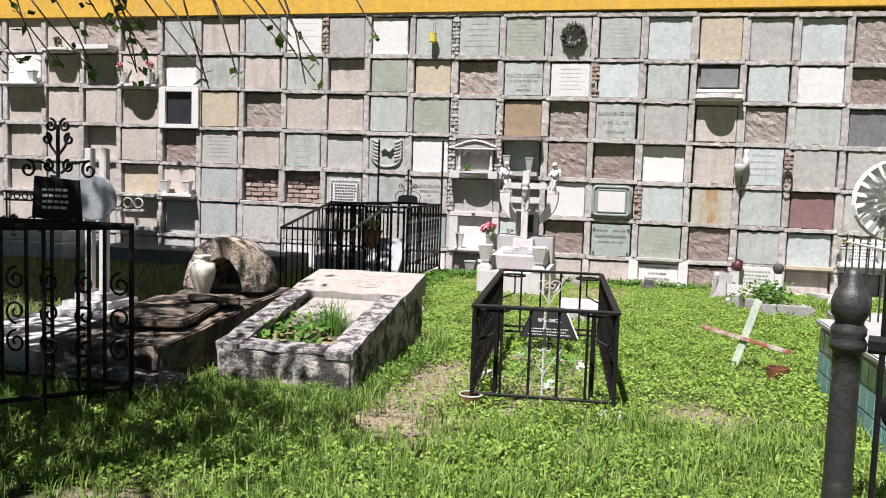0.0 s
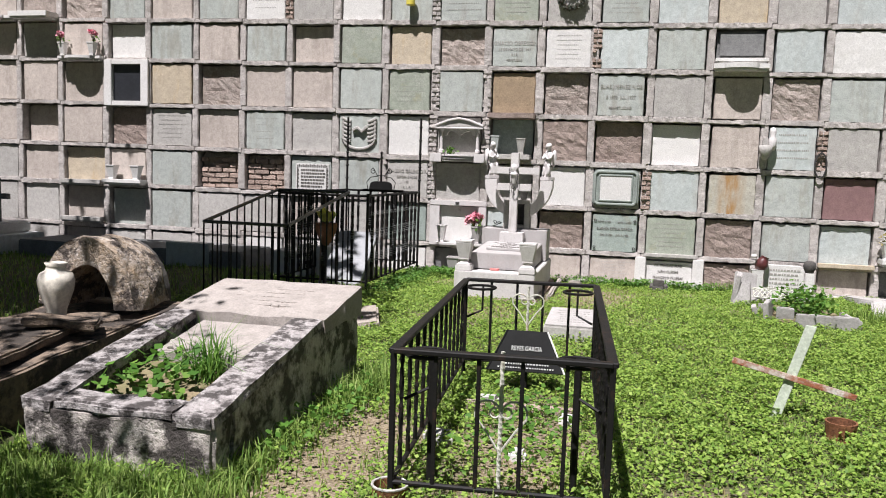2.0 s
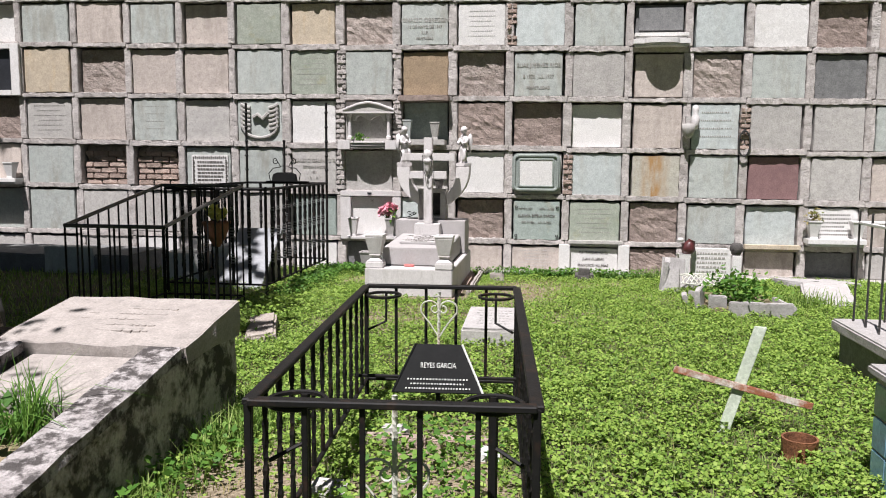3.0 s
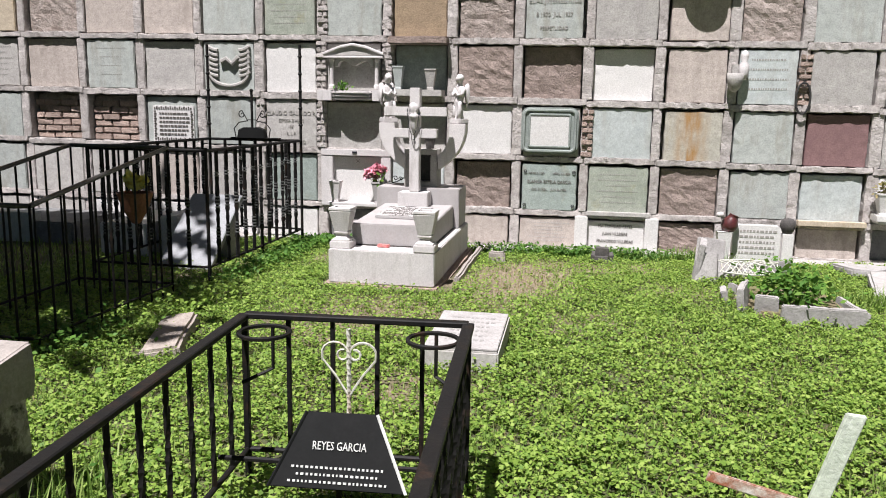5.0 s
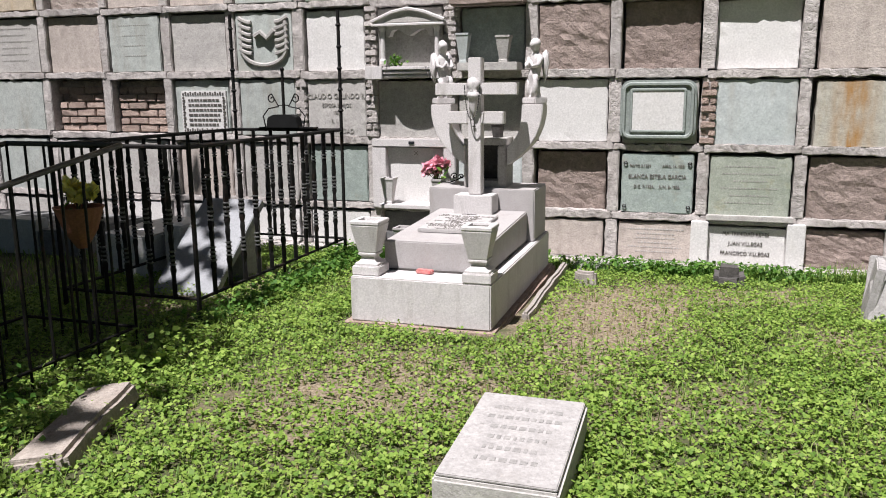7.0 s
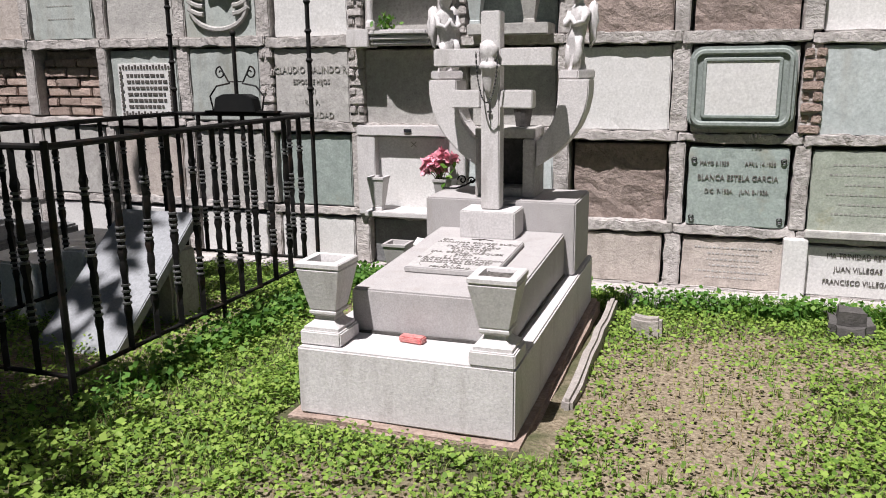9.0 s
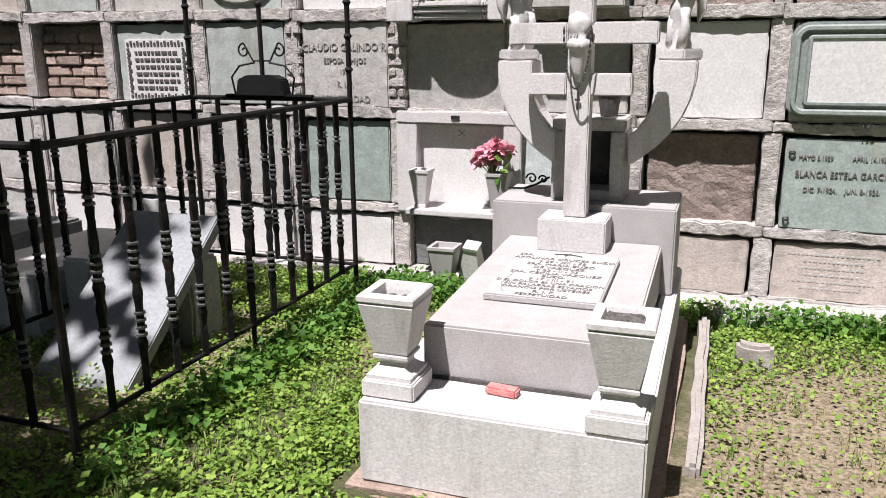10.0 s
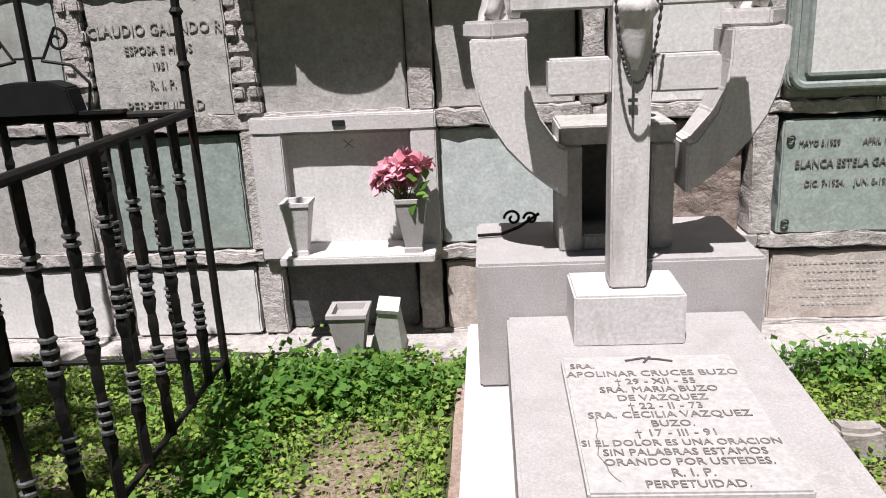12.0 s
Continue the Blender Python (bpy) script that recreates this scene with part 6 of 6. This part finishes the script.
for k, (x, y, w, d) in enumerate(((1.80, 12.45, 0.26, 0.16), (2.02, 12.62, 0.30, 0.2), (1.92, 12.25, 0.16, 0.12), (2.25, 12.75, 0.34, 0.16), (1.72, 12.72, 0.14, 0.16))):
    bm = rough_box(-w / 2, w / 2, -d / 2, d / 2, -0.05, 0.07, 3, 0.018, 0.012, 30 + k)
    bmesh.ops.transform(bm, matrix=pose(x, y, -0.10, rg.uniform(-14, 14), rg.uniform(-12, 12), rg.uniform(-40, 40)), verts=bm.verts[:])
    lone("stone_rubble", bm, WORNWHITE, "broken piece of pale stone lying before the headstone", "rubble", "rubble before the headstone")
lattice = thing("wire_basket", (1.83, 11.8, -0.1), "bent white wire lattice lying in the weeds", "lattice")
for k in range(9):
    for s_ in (-1, 1):
        x = 1.62 + 0.05 * k
        part("wire", tube([(x - s_ * 0.07, 11.72, 0.03), (x, 11.80, 0.10 + 0.015 * math.sin(k)), (x + s_ * 0.07, 11.90, 0.11)], 0.006, 5), WHITE_IRON, lattice)
part("rim", tube([(1.58, 11.72, 0.03), (1.82, 11.70, 0.02), (2.06, 11.72, 0.03), (2.08, 11.9, 0.11), (1.82, 11.92, 0.12), (1.58, 11.9, 0.11)], 0.008, 6, closed=True), WHITE_IRON, lattice)
hs = thing("headstone", (2.05, 13.3, -0.15), "white marble headstone with worn writing, by the wall", "headstone")
hb = part("block", prism(round_rect(1.93, 2.43, -0.18, 0.265, 0.05), "y", 13.30, 13.40, 0.005), MAT["w"], hs)
bm = bmesh.new()
for z in (0.20, 0.14, 0.08, 0.02, -0.04):
    x = 2.0
    while x < 2.36:
        w = rg.uniform(0.015, 0.04)
        box(x, x + w, 13.296, 13.302, z - 0.012, z + 0.012, 0, bm)
        x += w + 0.014
part("inscription", bm, LETTER_GREY, hb)["kind"] = "stuff"
jug = thing("clay_jug", (1.70, 13.25, -0.16), "dark red clay jug tilted on a white square stand", "jug")
part("stand", lathe([(0.062, 0), (0.062, 0.03), (0.05, 0.04), (0.075, 0.36), (0.078, 0.37)], 1.82, 13.22, -0.17, square=True), MAT["w"], jug, "white square stone stand")
jb = lathe([(0.05, 0), (0.085, 0.05), (0.09, 0.10), (0.06, 0.16), (0.05, 0.19), (0.06, 0.20)], 0, 0, 0, 16)
bmesh.ops.transform(jb, matrix=pose(1.84, 13.22, 0.195, 0, 22, 0), verts=jb.verts[:])
part("body", jb, material("dark red glaze", (0.12, 0.025, 0.025), (0.06, 0.02, 0.02), rough=0.35, scale=6, bump=0.1, spec=0.5), jug, "dark red glazed body", smooth=True)
part("lid", lathe([(0.035, -0.02), (0.045, 0.0), (0.03, 0.025), (0.005, 0.03)], 1.76, 13.17, 0.385, 14), WHITE, jug, "white lump on the jug's shoulder", smooth=True)
lone("stone_post", box(2.485, 2.60, 13.44, 13.56, -0.17, 0.16), MAT["w"], "short white stone post at the wall", "post")
lone("clay_pot", lathe([(0.05, 0), (0.07, 0.04), (0.085, 0.09), (0.075, 0.14), (0.05, 0.165), (0.04, 0.16)], 2.54, 13.50, 0.161, 14), HOLLOW, "dark round clay pot on a short white post", "pot", smooth=True)
bs = rough_box(-0.25, 0.25, -0.70, 0.70, -0.03, 0.05, 5, 0.02, 0.02, 12)
bmesh.ops.transform(bs, matrix=pose(3.11, 11.68, -0.08, 2, -3, -15), verts=bs.verts[:])
lone("broken_slab", bs, WORNWHITE, "broken white slab lying in the grass", "stone slab")
bs = rough_box(-0.45, 0.45, -0.25, 0.25, -0.03, 0.05, 4, 0.02, 0.02, 13)
bmesh.ops.transform(bs, matrix=pose(3.33, 12.78, -0.10, -3, 2, 8), verts=bs.verts[:])
lone("broken_slab", bs, WORNWHITE, "broken white slab lying by the wall", "stone slab")

# ---- the newel post with its panel, beside the start of the walk ----
NP = thing("iron_gate_post", (0.50, 1.88, 0.0), "dark cast iron newel post with a scrolled panel", "post")
prof = [(0.0442, 0), (0.0442, 0.1), (0.0357, 0.13), (0.0289, 1.03), (0.0306, 1.08), (0.0374, 1.085), (0.0391, 1.10), (0.0323, 1.112), (0.0365, 1.12), (0.0365, 1.132), (0.0289, 1.142), (0.0306, 1.15), (0.0391, 1.165), (0.0399, 1.19), (0.0323, 1.215), (0.0204, 1.228), (0.0179, 1.25), (0.0102, 1.262)]
part("post", lathe(prof, 0.492, 1.88, -0.01, 22), IRON_WORN, NP, smooth=True)
part("rail", tube([(0.53, 1.87, 1.09), (1.5, 1.55, 1.09)], 0.02, 6), IRON, NP)
part("rail", tube([(0.53, 1.87, 0.25), (1.5, 1.55, 0.25)], 0.02, 6), IRON, NP)
for k in range(6):
    f = (k + 0.5) / 6
    x, y = 0.53 + 0.97 * f, 1.87 - 0.32 * f
    part("upright", tube([(x + 0.04 * math.sin(i * 0.9), y, 0.25 + 0.84 * i / 12) for i in range(13)], 0.012, 5), IRON, NP)
    part("scroll", tube([(x + q, y, 0.95 + w) for q, w in scroll(0, 0, 0.07, 1.3, 0, 1)], 0.009, 5), IRON, NP)
part("post", tube([(1.5, 1.55, -0.02), (1.5, 1.55, 1.2)], 0.03, 10), IRON_WORN, NP)
WR = thing("ribbon_wreath", (1.0, 3.35, 0.0), "white pleated ribbon wreath on an iron stake", "wreath")
part("stake", tube([(1.02, 3.36, -0.03), (1.02, 3.36, 1.40)], 0.012, 6), IRON, WR)
own = bmesh.new()
for k in range(44):
    a = 2 * math.pi * k / 44
    for r0, r1, dy in ((0.02, 0.09, -0.05), (0.085, 0.155, -0.02)):
        t = 0.03 * (1 if k % 2 else -1)
        p = [(r0, -0.055), (r1, -0.075), (r1, 0.075), (r0, 0.055)]
        vs_ = [own.verts.new((1.02 + r * math.cos(a + w * 1.2), 3.33 + dy + (t if i in (1, 2) else 0) + (0.012 if w > 0 else 0), 1.40 + r * math.sin(a + w * 1.2))) for i, (r, w) in enumerate(p)]
        own.faces.new(vs_)
bmesh.ops.solidify(own, geom=own.faces[:], thickness=0.003)
part("ribbon", own, WREATH, WR)
bm = lathe([(0.15, 0), (0.16, 0.01), (0.15, 0.02)], 0, 0, 0, 24)
bmesh.ops.transform(bm, matrix=pose(1.02, 3.345, 1.40, 90, 0, 0), verts=bm.verts[:])
part("backing", bm, WREATH, WR)

# ---- graves against the far left of the wall ----
lone("grave_kerb", rough_box(-9.2, -5.4, 12.3, 13.35, -0.2, 0.12, 6, 0.012, 0.02, 15), MAT["d"], "long low dark concrete grave edge by the wall", "grave edge")
lone("stone_block", rough_box(-6.6, -5.9, 12.28, 12.45, -0.2, 0.22, 4, 0.008, 0.01, 16), MAT["g"], "pale low stone plate on the dark grave edge", "stone block")
GL = thing("grave", (-10.2, 12.6, -0.15), "white low grave by the wall with small crosses and scrollwork", "grave")
part("kerb", rough_box(-11.3, -9.45, 12.0, 13.2, -0.2, 0.16, 5, 0.01, 0.015, 17), MAT["b"], GL)
part("top", rough_box(-11.1, -9.7, 12.3, 13.2, 0.162, 0.34, 5, 0.02, 0.03, 18), MAT["w"], GL)
for x, h in ((-9.95, 1.05), (-10.2, 1.35)):
    part("cross", box(x - 0.045, x + 0.045, 12.7, 12.78, 0.3, h), MAT["d"], GL, "grey stone cross")
    part("cross", box(x - 0.22, x + 0.22, 12.695, 12.698 + 0.085, h - 0.34, h - 0.25), MAT["d"], GL)
for k in range(8):
    part("scroll", tube([(q, 12.05, w) for q, w in scroll(-11.1 + k * 0.2, 0.42 + 0.1 * (k % 2), 0.1, 1.3, 0, 1)], 0.014, 5), IRON, GL, "black iron scroll")
bm = tube([(-11.4, 12.9, 1.02), (-10.1, 12.9, 1.02)], 0.02, 6)
tube([(-11.4, 12.9, 0.86), (-10.1, 12.9, 0.86)], 0.02, 6, bm)
for k in range(7):
    tube(circle(-11.3 + k * 0.18, 12.9, 0.94, 0.06, 12, "xz"), 0.012, 5, bm, closed=True)
for x in (-11.35, -10.15):
    tube([(x, 12.9, 0.3), (x, 12.9, 1.02)], 0.02, 6, bm)
part("iron_frame", bm, IRON_WORN, GL)
for k, (x, y, z, m_) in enumerate(((-10.6, 12.2, 0.55, PINK), (-10.9, 12.35, 0.5, DARKWREATH))):
    bouquet((x, y, z - 0.22), m_, 8, 0.16, 0.10, "faded cloth flowers on the white grave", seed=20 + k, stem=0.1)


# ---- trees that shade the graves ----
def tree(x, y, h, crown, n, size, seed, label, squash=0.45, offset=(0, 0), limbs=18, skew=0.0):
    rx, ry = crown
    rg = np.random.default_rng(seed)
    e = thing("tree", (x, y, 0.0), label, "tree", local=True)
    part("trunk", tube([(0.05 * math.sin(k), 0.05 * math.cos(k * 1.3), -0.1 + h * 0.62 * k / 8) for k in range(9)], 0.20, 12, taper=0.6), BARK, e)
    centres = []
    for k in range(limbs):
        u, w = ((k * 0.618) % 1) * 2 - 1, (k + 0.5) / limbs * 2 - 1
        end = Vector((offset[0] + rx * u + skew * w, offset[1] + ry * w, h * rg.uniform(0.84, 1.0)))
        mid = Vector((offset[0] + (end.x - offset[0]) * 0.45, offset[1] + (end.y - offset[1]) * 0.45, h * 0.78))
        part("limb", tube([(0, 0, h * 0.45), mid * 0.6 + Vector((0, 0, h * 0.2)), mid, mid.lerp(end, 0.5), end], 0.09, 7, taper=0.2), BARK, e)
        centres += [mid.lerp(end, f) for f in (0.3, 0.65, 1.0)]
    centres = np.array([tuple(c) for c in centres])
    pick = centres[rg.integers(0, len(centres), n)]
    p = pick + rg.normal(0, 1, (n, 3)) * np.array([0.36, 0.36, 0.22])
    shared("crown", leaf_cloud("crown", FOLIAGE, p, rg.uniform(0.6, 1.2, n) * size, 0.6, 1.7, rg), e, Matrix(), "leafy crown with gaps")
    return e


tree(-10.2, 4.6, 7.4, (4.88, 2.6), 40000, 0.19, 51, "broad leafy tree shading the far graves", limbs=52, offset=(1.25, 3.05), skew=-0.8)
tree(-6.3, 0.6, 5.4, (1.8, 1.9), 4600, 0.07, 52, "leafy tree with drooping twigs over the tombs", offset=(1.45, 1.9))
tree(-4.4, -1.2, 5.2, (1.35, 0.85), 1300, 0.07, 53, "leafy tree behind the start of the walk", limbs=16, offset=(1.2, 3.0))
# twigs
rg = np.random.default_rng(61)
TW = thing("tree_branch", (-5.3, 2.6, 4.6), "thin drooping twigs of the tree with a few leaves", "branch", local=False)
leaves = []
for k in range(27):
    x = -3.3 + 2.1 * k / 26 + rg.uniform(-0.05, 0.05)
    low = 1.80 + abs(rg.normal(0, 0.17)) + (0.10 if k < 12 else 0.0)
    pts, y = [], 3.4 + rg.uniform(-0.3, 0.3)
    start = Vector((x - 0.9, y - 0.4, 3.2))
    for i in range(9):
        f = i / 8
        pts.append((start.x + (x - start.x) * f ** 0.8 + 0.11 * f * math.sin(5 * f + 2.3 * k), start.y + (y - start.y) * f + 0.03 * math.cos(8 * f + k), start.z + (low - start.z) * f ** 1.2))
    part("twig", tube([(-5.3, 2.6, 4.6), (start.x - 0.6, start.y - 0.2, 3.9)] + pts, 0.011, 5, taper=0.3), BARK, TW)
    for i in (5, 6, 7, 8):
        if rg.random() < (0.75 if k < 15 else 0.35):
            leaves += [np.array(pts[i]) + rg.normal(0, 0.02, 3) for _ in range(3)]
shared("leaves", leaf_cloud("leaves", FOLIAGE, np.array(leaves) - np.array(ORIGIN[TW.name]), rg.uniform(0.025, 0.045, len(leaves)), 0.7, 1.6, rg, 0.4), TW, Matrix())

# ---- grass and clover ----
rg = np.random.default_rng(71)
BLOCKED = [(-1.98, -0.79, 10.72, 12.95), (-0.62, -0.165, 8.67, 9.40), (TX0, TX1, TY0, TY1), (-3.65, -2.75, 4.4, 7.0), (-4.85, -3.8, 4.55, 6.6), (1.5, 2.5, 4.4, 6.2), (2.1, 3.3, 6.6, 8.5),
           (1.6, 2.35, 10.35, 11.3), (1.65, 2.4, 12.2, 12.9), (-9.2, -5.4, 12.3, 13.4), (-11.3, -9.4, 12.0, 13.2), (-2.42, -2.20, 8.5, 9.20), (-4.6, -4.06, 11.6, 12.6), (2.87, 3.35, 11.1, 12.25)]


def scatter(n, x0, x1, y0, y1, keep=True):
    p = np.stack([rg.uniform(x0, x1, n), rg.uniform(y0, y1, n)], 1)
    ok = np.ones(n, bool)
    for a, b, c_, d in BLOCKED:
        ok &= ~((p[:, 0] > a) & (p[:, 0] < b) & (p[:, 1] > c_) & (p[:, 1] < d))
    if keep:
        chance = cover(p[:, 0], p[:, 1])
        wave = np.sin(p[:, 0] * 2.3 + 1.7 * np.sin(p[:, 1] * 1.1)) * np.sin(p[:, 1] * 1.9 + 1.3 * np.sin(p[:, 0] * 1.4))
        chance *= 0.80 + 0.20 * wave
        ok &= rg.random(n) < chance
    p = p[ok]
    return np.column_stack([p, ground_z(p[:, 0], p[:, 1]) - 0.012])


def blades(p, height, width, bend, mat, name, label):
    """Bent blades, each of two quads in one island."""
    n = len(p)
    a = rg.uniform(0, 2 * np.pi, n)
    d = np.stack([np.cos(a), np.sin(a), np.zeros(n)], 1)
    s = np.stack([-np.sin(a), np.cos(a), np.zeros(n)], 1) * width[:, None] / 2
    up = np.array([0, 0, 1.0])
    lean = (rg.random(n) * bend)[:, None] * height[:, None]
    h = height[:, None]
    b0 = p
    b1 = p + d * lean * 0.3 + up * h * 0.55
    b2 = p + d * lean + up * h * (1 - 0.3 * (lean / h) ** 2)
    v = np.stack([b0 - s, b0 + s, b1 - s * 0.8, b1 + s * 0.8, b2], 1)
    me = bpy.data.meshes.new(name)
    me.vertices.add(n * 5)
    me.vertices.foreach_set("co", v.reshape(-1).astype(np.float32))
    base = (np.arange(n) * 5)[:, None]
    loops = np.concatenate([base + np.array([[0, 1, 3, 2]]), base + np.array([[2, 3, 4]])], 1).reshape(-1)
    me.loops.add(len(loops))
    me.loops.foreach_set("vertex_index", loops.astype(np.int32))
    me.polygons.add(n * 2)
    st = np.stack([np.arange(n) * 7, np.arange(n) * 7 + 4], 1).reshape(-1)
    me.polygons.foreach_set("loop_start", st.astype(np.int32))
    me.update(calc_edges=True)
    me.materials.append(mat)
    return tagged(new(name, me), label, "grass", kind="stuff")


def tufts(n, per, spread, x0, x1, y0, y1):
    """Blades gathered in tufts, so that soil shows between them."""
    c_ = scatter(n, x0, x1, y0, y1)
    p = np.repeat(c_, per, 0)
    p[:, :2] += rg.normal(0, spread, (len(p), 2))
    size = np.repeat(rg.uniform(0.45, 1.0, len(c_)), per)
    return p, size


p, s = tufts(4200, 22, 0.035, -4.6, 3.0, 1.4, 4.9)
blades(p, s * rg.uniform(0.07, 0.19, len(p)), rg.uniform(0.004, 0.010, len(p)), 1.2, GRASS, "tall_grass", "tall bright green grass in tufts")
p, s = tufts(16000, 9, 0.02, -4.8, 4.4, 4.2, 13.4)
blades(p, s * rg.uniform(0.03, 0.095, len(p)), rg.uniform(0.003, 0.007, len(p)), 1.2, GRASS, "short_grass", "short bright green grass")
p = scatter(46000, -3.2, 3.2, 2.0, 13.4, False)
blades(p, rg.uniform(0.012, 0.05, len(p)), rg.uniform(0.003, 0.006, len(p)), 1.3, DRYGRASS, "dry_grass", "dry straw-coloured grass")
for box_ in ((-14.0, -4.6, -3.0, 13.4), (3.0, 7.0, -3.0, 13.4), (-4.6, 3.0, -3.0, 1.6)):
    p = scatter(int(360 * (box_[1] - box_[0]) * (box_[3] - box_[2])), *box_)
    blades(p, rg.uniform(0.03, 0.10, len(p)), rg.uniform(0.006, 0.014, len(p)), 1.0, GRASS, "short_grass", "short green grass")


def clumps(p):
    """Low and high places of the clover, 0 to 1, from crossing waves of several lengths."""
    total = np.zeros(len(p))
    for length in (0.75, 0.42, 0.26, 0.17, 0.12):
        for _ in range(3):
            a = rg.uniform(0, 2 * np.pi)
            total += np.sin((p[:, 0] * np.cos(a) + p[:, 1] * np.sin(a)) * 2 * np.pi / length + rg.uniform(0, 6.28))
    return np.clip(0.5 + total / 8.5, 0, 1)


p = scatter(820000, -4.6, 4.4, 3.0, 13.45)
high = clumps(p)
ok = rg.random(len(p)) < 0.42 + 0.75 * high
p, high = p[ok], high[ok]
p[:, 2] += rg.uniform(0.15, 1.0, len(p)) * (0.014 + 0.075 * high)
tagged(new("clover", leaf_cloud("clover", CLOVER, p, rg.uniform(0.014, 0.026, len(p)), 0.42, 1.1, rg)), "low clover covering the ground in clumps", "clover", kind="stuff")
# taller tufts at the foot of things
spots = [(-1.55, 5.0, 0.12, 0.9, 900), (-2.1, 4.62, 0.6, 0.10, 900), (-1.5, 6.4, 0.12, 0.4, 500), (0.3, 13.15, 1.1, 0.12, 2600), (-2.75, 11.4, 0.10, 1.2, 260), (-2.3, 12.9, 0.35, 0.25, 160), (1.5, 13.1, 0.3, 0.12, 400), (-3.2, 4.2, 0.5, 0.12, 700), (2.7, 11.0, 0.25, 0.2, 300), (-2.0, 5.42, 0.10, 0.10, 150)]
for k, (cx, cy, sx, sy, n) in enumerate(spots):
    p = np.stack([cx + rg.normal(0, 1, n) * sx * 0.6, cy + rg.normal(0, 1, n) * sy * 0.6], 1)
    z = ground_z(p[:, 0], p[:, 1]) - 0.01 if k < 9 else np.full(n, 0.30)
    p = np.column_stack([p, z])
    tall = (0.06, 0.15) if k in (0, 1, 3, 4, 5) else (0.14, 0.36) if k == 9 else (0.08, 0.24)
    blades(p, rg.uniform(*tall, n), rg.uniform(0.005, 0.009, n), 1.9 if k == 9 else 1.1, WEED if k in (3, 4, 5, 9) else GRASS, "grass_tuft", "taller tuft of green grass")
for k, (cx, cy, sx, sy, n) in enumerate(((-2.5, 13.02, 0.45, 0.22, 2600), (-2.74, 11.9, 0.14, 1.0, 1900), (0.3, 13.12, 1.1, 0.12, 1800), (-2.55, 9.7, 0.3, 0.6, 700), (-0.45, 6.0, 0.25, 0.6, 420), (-1.5, 5.9, 0.15, 0.7, 300), (-2.9, 8.6, 0.35, 0.5, 500))):
    p = np.column_stack([cx + rg.normal(0, 1, n) * sx * 0.6, cy + rg.normal(0, 1, n) * sy * 0.6, np.zeros(n)])
    p[:, 2] = ground_z(p[:, 0], p[:, 1]) + rg.uniform(0.01, 0.13, n)
    tagged(new("weeds", leaf_cloud("weeds", WEED if k != 3 else CLOVER, p, rg.uniform(0.020, 0.040, n), 0.5, 1.25, rg)), "broad-leaved green weeds", "weeds", kind="stuff")
